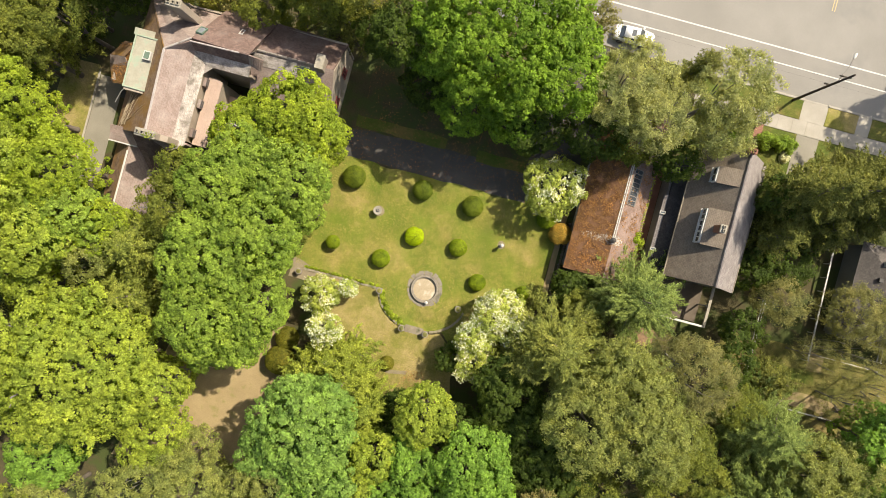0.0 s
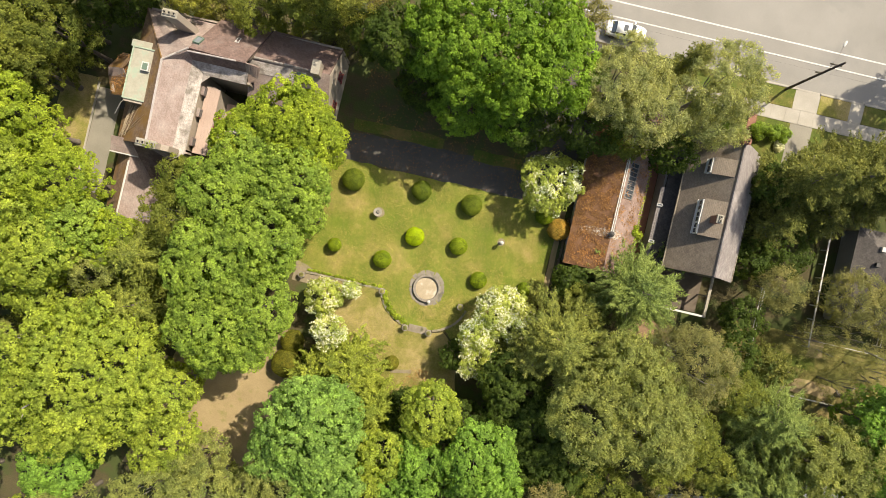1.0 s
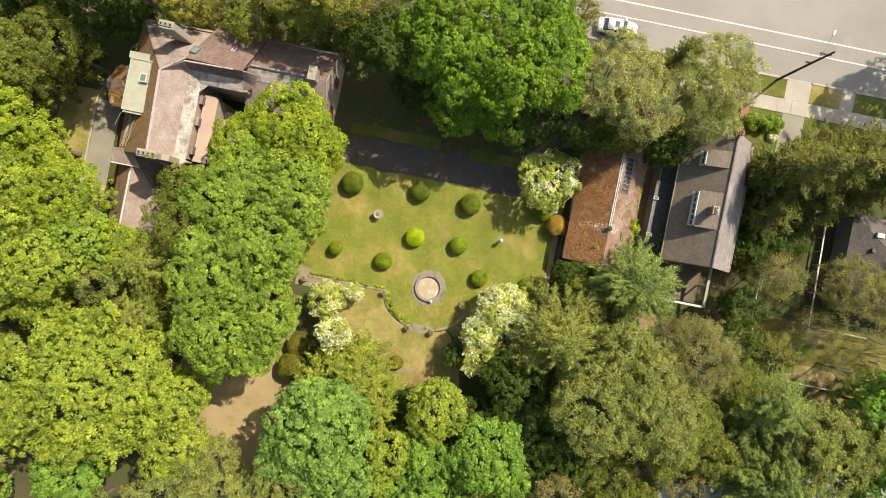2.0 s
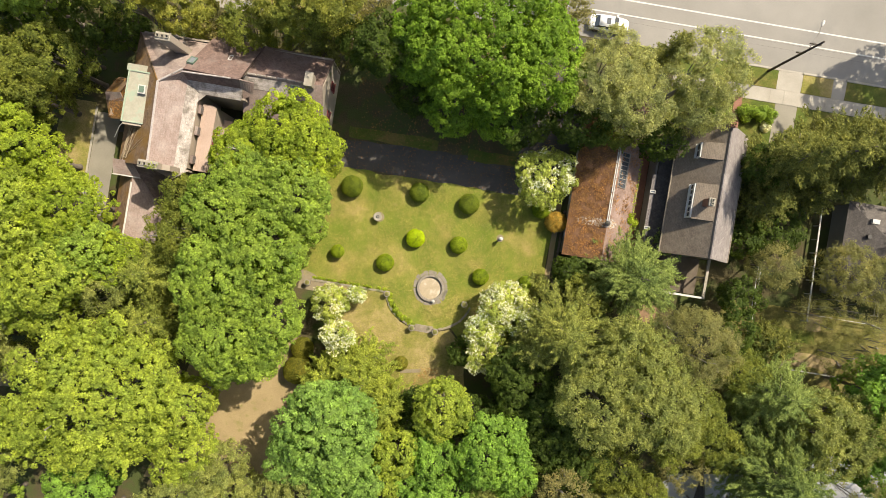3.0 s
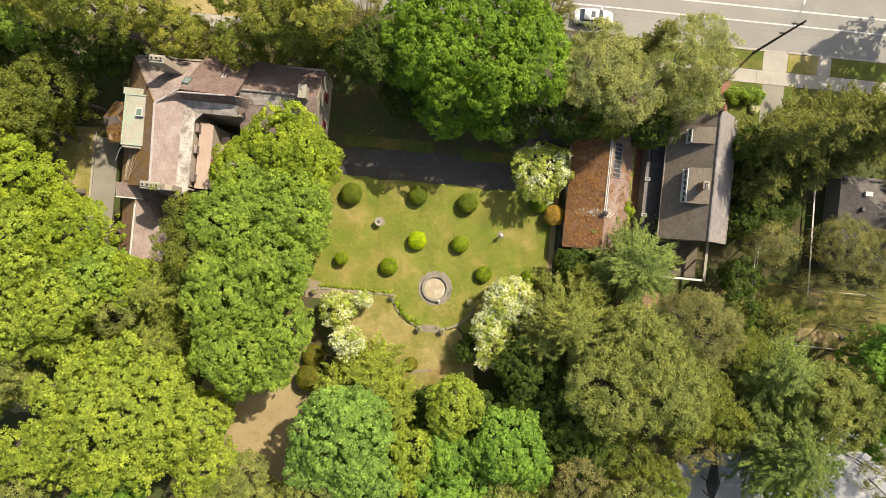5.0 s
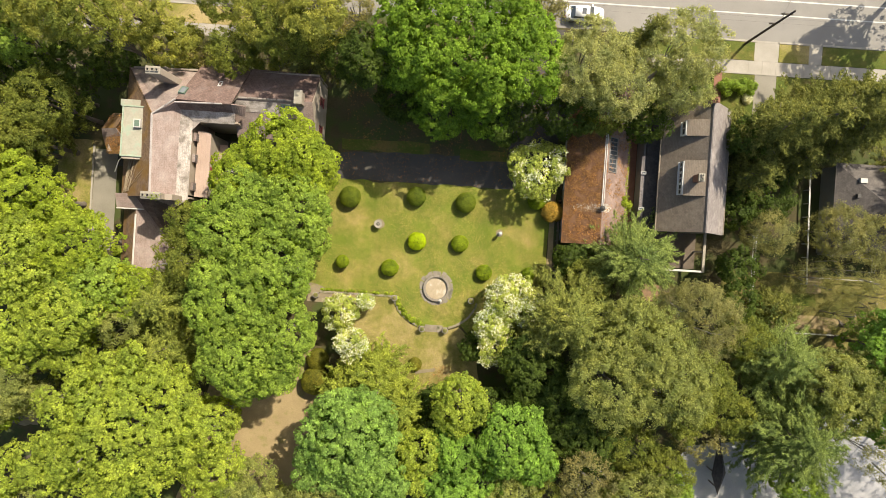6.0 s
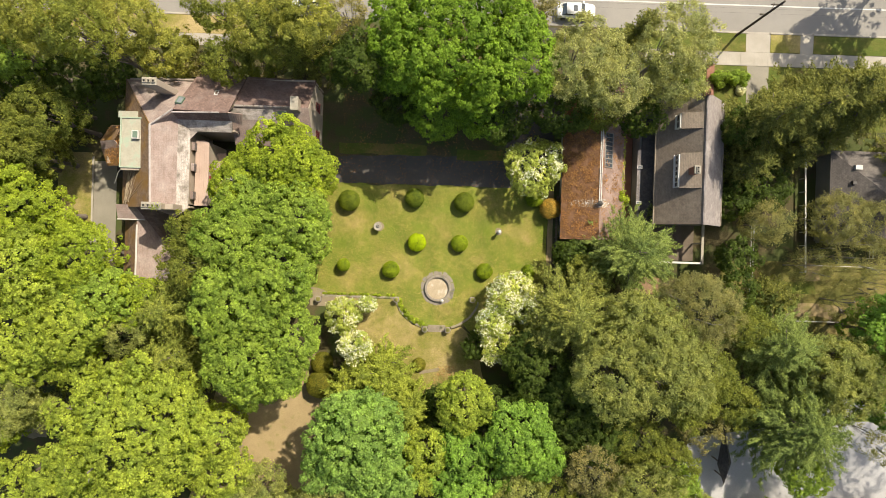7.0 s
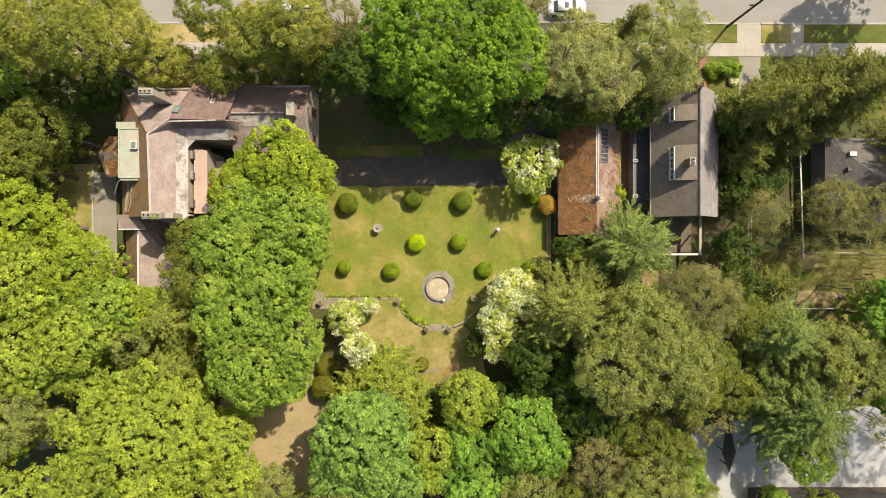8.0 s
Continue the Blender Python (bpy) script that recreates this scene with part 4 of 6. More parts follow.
slope(h, DARK_SHINGLE, (23.1, 8.6, 2.95), (23.1, 21.5, 2.95), (24.45, 21.5, 3.6), (24.45, 8.6, 3.6), label="dark shingled lean-to slope")
slope(h, EAST_SHINGLE, (22.7, 10.0, 2.72), (22.7, 17.0, 2.72), (23.08, 17.0, 2.92), (23.08, 10.0, 2.92), label="paler strip of low roof")
for yy, xx, zz in ((19.4, 23.7, 3.25), (15.0, 22.95, 2.9), (10.9, 22.95, 2.9)):
    skylight(h, xx, yy, zz, 0.34, 0.6, (-0.45, 0), 1.0, WHITE)

# open porch at the end of the long house
h = thing("porch", 0, 0, 0, "sunken dark porch with white edging beam", "porch")
part("floor_slab", boxes((25.2, 30.6, 4.3, 8.7, -0.1, 0.15)), WOOD, h)
part("beam", boxes((30.35, 30.65, 4.0, 8.7, 2.75, 2.98)), CAST, h)
part("beam", boxes((25.2, 30.34, 4.0, 4.22, 2.75, 2.98)), WHITE, h)
for x, y in ((30.5, 4.11), (25.35, 4.11), (28.0, 4.11), (30.5, 6.4)):
    part("post", boxes((x - 0.07, x + 0.07, y - 0.07, y + 0.07, 0.15, 2.75)), WHITE, h)

# garage with leaf-strewn roof
h = thing("garage", 0, 0, 0, "garage with rust-brown leaf-strewn roof and white ridge", "garage")
gable_walls(h, WALL_PAINT, 14.3, 20.9, 6.7, 24.6, 2.95, 17.9, 4.9)
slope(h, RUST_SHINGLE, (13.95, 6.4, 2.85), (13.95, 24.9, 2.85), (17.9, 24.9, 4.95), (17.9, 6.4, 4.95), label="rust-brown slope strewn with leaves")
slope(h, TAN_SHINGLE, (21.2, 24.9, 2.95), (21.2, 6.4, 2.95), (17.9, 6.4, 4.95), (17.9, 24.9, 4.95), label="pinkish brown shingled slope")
for k in range(9):
    for x in (17.83, 18.03):
        ridge_cap(h, (x, 10.7 + 1.6 * k, 4.95), (x, 12.25 + 1.6 * k, 4.95), WHITE, 0.06)
bm = bmesh.new()
lathe(bm, [(0.2, -0.1), (0.19, 0.22), (0.3, 0.26), (0.31, 0.32), (0.1, 0.48), (0.02, 0.52)], 16, (17.85, 10.45, 4.95))
part("roof_vent", bm, DARK, h, "dark metal turbine vent", smooth=False)
fr = part("roof_light", boxes((18.35, 18.45, 14.6, 18.6, 4.5, 4.75), (19.35, 19.45, 14.6, 18.6, 3.95, 4.2)), GREY_BARK, h, "ladder-like glazed roof light")
for k in range(9):
    y = 14.65 + 3.85 * k / 8
    bm = bmesh.new()
    box(bm, -0.55, 0.55, -0.04, 0.04, -0.04, 0.06, m=pose(18.9, y, 4.42, 0, 29, 0))
    part("rung", bm, GREY_BARK, fr)
for k in range(8):
    y = 14.65 + 3.85 * (k + 0.5) / 8
    bm = bmesh.new()
    box(bm, -0.48, 0.48, -0.2, 0.2, -0.02, 0.02, m=pose(18.9, y, 4.4, 0, 29, 0))
    part("pane", bm, GLASS, fr)
for yy in (9, 13, 17):
    window(h, 14.3, yy, 1.6, 0.9, 1.0, "w")

rng = np.random.default_rng(77)
n = 15000
u, v = rng.random(n), rng.uniform(6.6, 24.5, n)
lump = np.array([noise.noise(Vector((a * 5.0, b * 1.3, 3.0))) for a, b in zip(u, v)])
keep = lump > rng.uniform(-0.5, 0.45, n)
u, v = u[keep], v[keep]
spots = np.stack([13.95 + u * 3.85, v, 2.93 + u * 2.05], 1)
lit = leaf_mesh("leaf_litter", leaves(rng, spots, unit(np.array([-0.47, 0, 1.0]) + rng.normal(size=(len(spots), 3)) * 0.35), 0.13, 0.1), FOLIAGE["litter"], h, "fallen brown leaves on the roof")
lit["kind"] = "stuff"
u, v = rng.random(5000), rng.uniform(6.6, 24.5, 5000)
lump = np.array([noise.noise(Vector((a * 4.0, b * 1.1, 9.0))) for a, b in zip(u, v)])
keep = lump > rng.uniform(-0.3, 0.5, 5000)
u, v = u[keep], v[keep]
spots = np.stack([21.15 - u * 3.15, v, 3.04 + u * 1.93], 1)
lit = leaf_mesh("leaf_litter", leaves(rng, spots, unit(np.array([0.55, 0, 1.0]) + rng.normal(size=(len(spots), 3)) * 0.3), 0.13, 0.1), FOLIAGE["litter"], h, "fallen brown leaves on the roof")
lit["kind"] = "stuff"
# loose pale flecks added to stand for bleached shingles round the vent
n = 900
a, q = rng.uniform(0, 6.28, n), rng.random(n) ** 1.6
x, y = 17.9 + np.cos(a) * q * np.where(np.cos(a) < 0, 3.2, 1.2), 10.5 + np.sin(a) * q * 0.55
spots = np.stack([x, y, np.where(x < 17.9, 4.95 - (17.9 - x) * 0.5316, 4.95 - (x - 17.9) * 0.606) + 0.05], 1)
lit = leaf_mesh("bleached_shingle_flecks", leaves(rng, spots, unit(np.array([0, 0, 1.0]) + rng.normal(size=(n, 3)) * 0.12), 0.14, 0.11), FOLIAGE["fleck"], h, "bleached flecks round the roof vent")
lit["kind"] = "stuff"
n = 400
v = rng.uniform(9.5, 22, n)
spots = np.stack([21.0 + rng.normal(size=n) * 0.12, v, 3.12 + rng.normal(size=n) * 0.05], 1)
lit = leaf_mesh("moss_fringe", leaves(rng, spots, unit(np.array([0.3, 0, 1.0]) + rng.normal(size=(n, 3)) * 0.5), 0.2, 0.15), FOLIAGE["yellow"], h, "yellow-green growth along the gutter")
lit["kind"] = "stuff"

# the large rambling house: a high hipped part, a lower east part
h = thing("house", 0, 0, 0, "rambling house with faded pink shingled roofs and tall chimneys", "house")
NW, PK, SW = (-35.75, 22.7, 4.7), (-30.85, 16.9, 9.0), (-35.9, 8.3, 4.5)
slope(h, MOSS_SHINGLE, SW, NW, PK, (-30.55, 8.3, 9.0), label="mossy brown west slope")
slope(h, PINK_SHINGLE, NW, (-27.5, 22.6, 4.85), (-28.5, 18.6, 9.0), PK, label="faded pink hipped slope")
PA, PB, PC = (-28.48, 17.81, 7.6), (-28.57, 18.25, 9.0), (-22.7, 18.4, 9.0)
slope(h, PINK_SHINGLE, (-28.48, 7.3, 7.6), PA, PK, (-30.55, 8.2, 9.0), label="faded pink east slope")
slope(h, PINK_SHINGLE, PA, (-28.52, 18.24, 8.95), PB, PK, label="faded pink corner slope")
slope(h, PURPLE_SHINGLE, PA, (-22.9, 17.81, 7.6), PC, PB, label="dull brown steep strip under the ridge")
slope(h, GREY_SHINGLE, (-27.43, 16.71, 6.9), (-22.9, 16.71, 6.9), (-22.7, 17.81, 7.6), PA, label="bleached grey low-pitched strip")
slope(h, GREY_SHINGLE, (-27.43, 8.3, 6.9), (-27.43, 16.71, 6.9), PA, (-28.48, 7.3, 7.6), label="bleached grey low-pitched strip")
panel(h, "roof_corner", GREY_SHINGLE, [(-27.43, 15.85, 6.88), (-26.6, 16.73, 6.88), (-27.45, 16.73, 6.9)], 0.12)
slope(h, PINK_SHINGLE, (-21.8, 17.5, 6.9), (-21.5, 18.5, 7.9), PC, (-22.9, 17.81, 7.6), label="small pink hip")
slope(h, PURPLE_SHINGLE, (-22.1, 23.4, 4.88), (-27.6, 23.45, 4.88), (-28.5, 18.6, 9.0), (-22.7, 18.42, 9.0), label="dull brown north slope")
panel(h, "wall", STUCCO, [(-22.25, 23.3, 4.75), (-22.7, 18.5, 8.8), (-22.7, 19.6, 7.0)], 0.1)
slope(h, PURPLE_SHINGLE, (-14.4, 23.2, 4.8), (-22.6, 23.4, 4.78), (-23.2, 19.55, 7.2), (-14.7, 19.6, 7.2), label="dull brown north slope")
# paler shingles than the north slope put the sunlight into the colour
slope(h, PINK_SHINGLE, (-23.2, 15.7, 4.85), (-14.4, 15.75, 4.85), (-14.7, 19.6, 7.2), (-23.2, 19.55, 7.2), label="south slope in paler pink shingles to look sunlit")
for k in range(6):
    ridge_cap(h, (-22.6 + 1.05 * k, 19.57, 7.22), (-21.65 + 1.05 * k, 19.57, 7.22), GREY_SHINGLE, 0.14)
ridge_cap(h, (-30.55, 8.2, 9.02), PK, FLASHING, 0.13)
slope(h, GREY_SHINGLE, (-23.1, 18.25, 6.44), (-18.3, 18.3, 6.47), (-18.5, 19.35, 7.1), (-23.1, 19.3, 7.07), 0.05, label="bleached strip below the ridge")
ridge_cap(h, PK, (-28.5, 18.6, 9.02), FLASHING, 0.1)
ridge_cap(h, (-28.57, 18.27, 9.03), (-23.6, 18.4, 9.03), FLASHING, 0.09)
ridge_cap(h, PK, NW, MOSS_SHINGLE, 0.08)
panel(h, "wall", STUCCO, [(-35.5, 8.6, -0.1), (-35.4, 22.4, -0.1), (-35.4, 22.4, 4.8), (-35.5, 8.6, 4.7)], -0.2)
panel(h, "wall", STUCCO, [(-35.2, 23.0, -0.1), (-14.5, 23.0, -0.1), (-14.5, 23.0, 5.0), (-35.2, 22.6, 4.9)], 0.2)
panel(h, "wall", STUCCO, [(-35.3, 8.6, -0.1), (-27.5, 8.6, -0.1), (-27.5, 8.6, 6.3), (-28.4, 8.6, 6.9), (-30.55, 8.6, 8.7), (-35.3, 8.6, 4.6)], -0.2)
panel(h, "wall", STUCCO, [(-27.6, 8.8, -0.1), (-27.6, 17.0, -0.1), (-27.6, 17.0, 6.75), (-27.6, 8.8, 6.75)], 0.2)
panel(h, "wall", STUCCO, [(-27.3, 17.0, -0.1), (-22.6, 17.0, -0.1), (-22.6, 17.0, 6.75), (-27.3, 17.0, 6.75)], -0.2)
panel(h, "wall", STUCCO, [(-22.8, 16.1, -0.1), (-14.5, 16.1, -0.1), (-14.5, 16.1, 4.9), (-22.8, 16.1, 4.9)], -0.2)
panel(h, "wall", STUCCO, [(-22.8, 16.3, -0.1), (-22.8, 17.1, -0.1), (-22.8, 17.1, 5.9), (-22.8, 16.3, 5.1)], -0.2)
panel(h, "wall", STUCCO, [(-14.5, 16.3, -0.1), (-14.5, 22.8, -0.1), (-14.5, 22.8, 4.7), (-14.6, 19.6, 6.95), (-14.5, 16.3, 5.0)], 0.2)
dm = part("flat_dormer", boxes((-34.5, -32.0, 12.65, 17.7, 5.0, 7.35)), SIDING, h, "box dormer clad in grey shingles")
part("flat_roof", boxes((-34.65, -32.4, 12.5, 17.85, 7.35, 7.5)), COPPER, dm, "flat roof of pale green patinated copper")
part("roof_edge", boxes((-34.72, -34.58, 12.45, 17.9, 7.42, 7.6), (-34.57, -32.4, 12.45, 12.58, 7.42, 7.6), (-34.57, -32.4, 17.76, 17.9, 7.42, 7.6)), PATINA, dm)
hatch = part("hatch", boxes((-33.3, -32.55, 15.55, 16.45, 7.5, 7.9)), WHITE, dm, "small roof hatch with pale frame")
part("hatch_lid", boxes((-33.18, -32.67, 15.67, 16.33, 7.9, 7.95)), GREEN_METAL, hatch)
bay = part("bay", boxes((-38.1, -35.45, 13.3, 17.2, -0.1, 3.9)), STUCCO, h, "projecting bay of tan stucco")
BT = (-36.6, 15.75, 5.3)
slope(bay, MOSS_SHINGLE, (-38.9, 15.8, 3.95), (-37.7, 17.6, 3.95), (-35.45, 17.2, 5.75), BT, 0.1, label="mossy slope of the bay")
slope(bay, MOSS_SHINGLE, (-37.7, 17.6, 3.95), (-35.45, 17.7, 3.95), (-35.45, 17.25, 5.6), (-35.5, 17.2, 5.7), 0.1, label="mossy slope of the bay")
slope(bay, PINK_SHINGLE, (-38.8, 14.9, 3.75), (-38.9, 15.78, 3.95), BT, (-36.0, 14.9, 5.0), 0.1, label="pale strip of shingles on the bay")
slope(bay, MOSS_SHINGLE, (-38.2, 13.0, 3.5), (-38.8, 14.88, 3.75), (-35.45, 14.9, 5.2), (-35.45, 13.0, 4.9), 0.1, label="moss-strewn slope of the bay")
part("downpipe", tube(bmesh.new(), [(-37.5, 11.1, 3.2), (-36.6, 12.3, 4.2), (-35.6, 13.0, 4.9)], [0.045] * 3, 8), WHITE, bay, "white slanting rain pipe")
n = 900
bu, bv = rng.random(n), rng.random(n)
spots = np.stack([-38.2 + 2.6 * bu, 13.1 + 4.2 * bv, 4.0 + 1.7 * bu * (0.8 + 0.2 * bv)], 1)
lit = leaf_mesh("leaf_litter", leaves(rng, spots, unit(np.array([-0.4, 0, 1.0]) + rng.normal(size=(n, 3)) * 0.35), 0.13, 0.1), FOLIAGE["litter"], h, "fallen brown leaves on the roof")
lit["kind"] = "stuff"
part("dormer_step", boxes((-35.2, -32.9, 17.95, 18.6, 5.0, 6.9)), SIDING, dm, "lower end of the box dormer")
part("step_roof", boxes((-35.25, -32.9, 17.95, 18.65, 6.9, 7.0)), COPPER, dm)
part("parapet", boxes((-34.6, -32.6, 12.2, 12.44, 6.6, 7.45)), STUCCO, dm, "tan parapet at the dormer end")
chimney(h, -30.8, -29.4, 20.62, 21.3, 6.2, 11.0, STUCCO, 3, "x", CAST, 0.25, "tall tan stucco chimney")
chimney(h, -30.6, -28.7, 7.95, 8.6, 0.0, 10.8, STUCCO, 4, "x", CAST, label="wide tan stucco chimney")
part("chimney_shoulder", boxes((-28.69, -27.9, 8.0, 8.58, 0.0, 9.6)), STUCCO, h)
chimney(h, -16.25, -15.5, 19.1, 20.45, 5.9, 8.6, STUCCO, 0, "y", CAST, label="pale chimney with flat cap")
skylight(h, -28.1, 19.7, 8.15, 0.7, 1.1, (0.1, 0.85), 1.0)
skylight(h, -24.7, 20.9, 6.85, 0.4, 0.9, (0, 0.9), 1.0, WHITE)
skylight(h, -17.5, 18.9, 6.86, 0.95, 0.7, (0, -0.6), 1.0, GREEN_METAL)
pr = part("sun_room", boxes((-27.38, -25.95, 8.9, 15.8, -0.1, 5.42)), STUCCO, h, "narrow sun room against the east wall")
for i in range(6):
    part("roof_board", boxes((-27.38 + 0.25 * i, -27.38 + 0.25 * i + 0.238, 8.7, 15.95 - (0.08 * (i - 3) ** 2 if i > 3 else 0), 5.42, 5.5 + 0.01 * (i % 2))), BOARDS, pr)
for y in (11.75, 13.1):
    window(h, -25.95, y, 4.75, 0.75, 0.7, "e", RED)
for y in (9.8, 12.9, 15.2):
    bm = boxes((-27.5, -27.2, y - 0.45, y + 0.45, 5.55, 6.3))
    bx = part("wall_box", bm, PINK_SHINGLE, h, "boxed window hood")
    part("pane", boxes((-27.2, -27.17, y - 0.35, y + 0.35, 5.65, 6.2)), GLASS, bx)
tr = part("terrace_roof", boxes((-25.94, -25.0, 9.5, 15.0, 2.6, 2.75)), BOARDS, h, "low pale board roof")
for y in (9.8, 12.3, 14.8):
    part("post", boxes((-25.3, -25.18, y - 0.06, y + 0.06, -0.1, 2.6)), WHITE, tr)
rnd = random.Random(8)
for i in range(16):
    x0, y0 = -35.6 + rnd.uniform(0, 1.2), 8.5 + rnd.uniform(0, 0.6)
    x1, y1 = x0 + rnd.uniform(0.3, 3.6), y0 + rnd.uniform(1.5, 4.5)
    bm = bmesh.new()
    pts = [(x0 + (x1 - x0) * u, y0 + (y1 - y0) * u + 0.1 * math.sin(6 * u + i), 4.62 + ((x0 + (x1 - x0) * u) + 35.9) * 0.86) for u in (0, 0.33, 0.66, 1)]
    tube(bm, pts, [0.03, 0.028, 0.022, 0.01], 5)
    part("vine_stem", bm, TWIG, h, "pale dead vine stem on the shingles")
for x in (-20.5, -17.5):
    window(h, x, 16.1, 3.2, 1.0, 1.3, "s", STUCCO)
for y in (17.4, 20.6):
    window(h, -14.5, y, 3.0, 1.0, 1.4, "e", RED)
for y in (10.4, 19.5):
    window(h, -35.45, y, 2.6, 1.0, 1.3, "w", STUCCO)
slope(h, PINK_SHINGLE, (-36.0, 7.0, 5.1), (-33.0, 7.0, 5.1), (-33.0, 8.55, 5.6), (-36.0, 8.55, 5.6), 0.12, label="small pale canopy roof")
part("canopy_edge", boxes((-36.05, -33.0, 6.9, 7.02, 5.0, 5.16)), WHITE, h)
part("canopy_wall", boxes((-35.5, -33.2, 7.3, 8.55, -0.1, 4.95)), STUCCO, h)

# brown slope under the wide chimney, tuft on the chimney
slope(h, PURPLE_SHINGLE, (-31.05, 3.8, 3.05), (-29.6, 7.3, 3.6), (-29.8, 8.52, 6.2), (-33.6, 8.52, 6.3), 0.14, label="brown slope below the chimney")
lit = leaf_mesh("moss_tuft", leaves(rng, np.array([-29.3, 8.2, 10.75]) + rng.normal(size=(160, 3)) * np.array([0.3, 0.16, 0.12]), unit(np.array([0, 0, 1.0]) + rng.normal(size=(160, 3)) * 0.5), 0.16, 0.12), FOLIAGE["yellow"], h, "tuft of yellow-green growth on the chimney")
lit["kind"] = "stuff"

# its low south wing
h = thing("south_wing", 0, 0, 0, "low wing with pink and mossy shingled gable roof", "house")
gable_walls(h, STUCCO, -36.0, -31.3, -3.5, 7.25, 3.0, -33.9, 5.0)
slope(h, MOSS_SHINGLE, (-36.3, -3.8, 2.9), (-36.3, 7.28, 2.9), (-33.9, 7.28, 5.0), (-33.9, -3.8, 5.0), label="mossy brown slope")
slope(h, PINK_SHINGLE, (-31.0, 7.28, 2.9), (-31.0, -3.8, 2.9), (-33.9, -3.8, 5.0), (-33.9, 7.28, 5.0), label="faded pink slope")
ridge_cap(h, (-33.9, -3.8, 5.03), (-33.9, 6.4, 5.03), WHITE, 0.1)
window(h, -31.3, 1.9, 1.7, 0.9, 1.2, "e", RED)

# the hip-roofed neighbour
h = thing("house", 0, 0, 0, "neighbouring house with hipped dark grey slate roof", "house")
panel(h, "wall", SIDING, [(45.2, 7.2, -0.1), (45.2, 17.2, -0.1), (45.2, 17.2, 3.4), (45.2, 7.2, 3.4)], -0.2)
panel(h, "wall", SIDING, [(58.8, 7.2, -0.1), (58.8, 17.2, -0.1), (58.8, 17.2, 3.4), (58.8, 7.2, 3.4)], 0.2)
panel(h, "wall", SIDING, [(45.41, 7.2, -0.1), (58.59, 7.2, -0.1), (58.59, 7.2, 3.4), (45.41, 7.2, 3.4)], -0.2)
panel(h, "wall", SIDING, [(45.41, 17.2, -0.1), (58.59, 17.2, -0.1), (58.59, 17.2, 3.4), (45.41, 17.2, 3.4)], 0.2)
slope(h, SLATE, (44.8, 6.8, 3.3), (44.8, 17.6, 3.3), (49.5, 12.3, 6.3), (49.5, 12.2, 6.3))
slope(h, SLATE, (59.2, 17.6, 3.3), (59.2, 6.8, 3.3), (54.5, 12.2, 6.3), (54.5, 12.3, 6.3))
slope(h, SLATE, (44.8, 6.8, 3.3), (59.2, 6.8, 3.3), (54.5, 12.2, 6.3), (49.5, 12.2, 6.3))
slope(h, SLATE, (59.2, 17.6, 3.3), (44.8, 17.6, 3.3), (49.5, 12.3, 6.3), (54.5, 12.3, 6.3))
ridge_cap(h, (49.5, 12.25, 6.32), (54.5, 12.25, 6.32), SLATE, 0.12)
ridge_cap(h, (44.8, 6.8, 3.35), (49.5, 12.2, 6.32), FLASHING, 0.07)
part("roof_unit", boxes((46.7, 47.5, 15.3, 15.8, 4.0, 4.8)), WHITE, h, "white roof vent box")
part("roof_vent", boxes((46.5, 46.9, 13.6, 14.0, 4.3, 4.75)), DARK, h)
window(h, 45.2, 10, 1.8, 1.1, 1.2, "w")

# dark-roofed shelters in the pale yard
h = thing("shelter", 0, 0, 0, "small dark garden shelter with pointed hipped roof", "shelter")
for x, y in ((33.8, -19.2), (34.8, -19.1), (34.15, -16.4), (34.2, -20.9)):
    part("post", boxes((x - 0.06, x + 0.06, y - 0.06, y + 0.06, -0.1, 2.45)), WOOD, h)
TIP = (34.35, -18.9, 3.2)
for a, b in (((34.0, -14.9, 2.4), (33.35, -19.3, 2.4)), ((33.35, -19.3, 2.4), (34.2, -21.7, 2.4)), ((34.2, -21.7, 2.4), (35.0, -19.1, 2.4)), ((35.0, -19.1, 2.4), (34.0, -14.9, 2.4))):
    slope(h, DARK_SHINGLE, b, a, TIP, TIP, 0.08)
h = thing("outbuilding", 0, 0, 0, "long low outbuilding with black flat roof", "outbuilding")
part("wall", boxes((37.6, 57, -30, -24.3, -0.1, 2.6)), POLE_WOOD, h)
part("roof", boxes((37.2, 57.4, -30.4, -24.0, 2.6, 2.8)), plain("black_felt", (0.02, 0.019, 0.018), 0.9, vary=0.4), h)


# ---- street things ----
p = thing("utility_pole", 34.9, 31.6, 0, "dark wooden utility pole with street lamp arm", "utility pole")
bm = bmesh.new()
tube(bm, [(0, 0, -0.3), (0, 0, 3), (0.02, 0, 7), (0.03, -0.02, 10.3)], [0.15, 0.14, 0.125, 0.1], 12)
part("pole", bm, POLE_WOOD, p, smooth=True)
for z, l in ((8.9, 0.6), (6.2, 0.4)):
    a = part("crossarm", boxes((-l, l, 0.13, 0.24, z - 0.06, z + 0.06)), POLE_WOOD, p)
    for x in (-l + 0.12, -l * 0.35, l * 0.35, l - 0.12):
        bm = bmesh.new()
        lathe(bm, [(0.04, 0.0), (0.05, 0.05), (0.03, 0.1), (0.05, 0.14), (0.02, 0.2)], 8, (x, 0.185, z + 0.06))
        part("insulator", bm, STONE, a)
bm = bmesh.new()
tube(bm, [(0.15, 0, 7.3), (0.4, 0.9, 7.7), (0.75, 1.9, 7.85), (0.95, 2.7, 7.8)], [0.045] * 4, 8)
arm = part("lamp_arm", bm, GREY_BARK, p, "thin grey metal arm")
bm = bmesh.new()
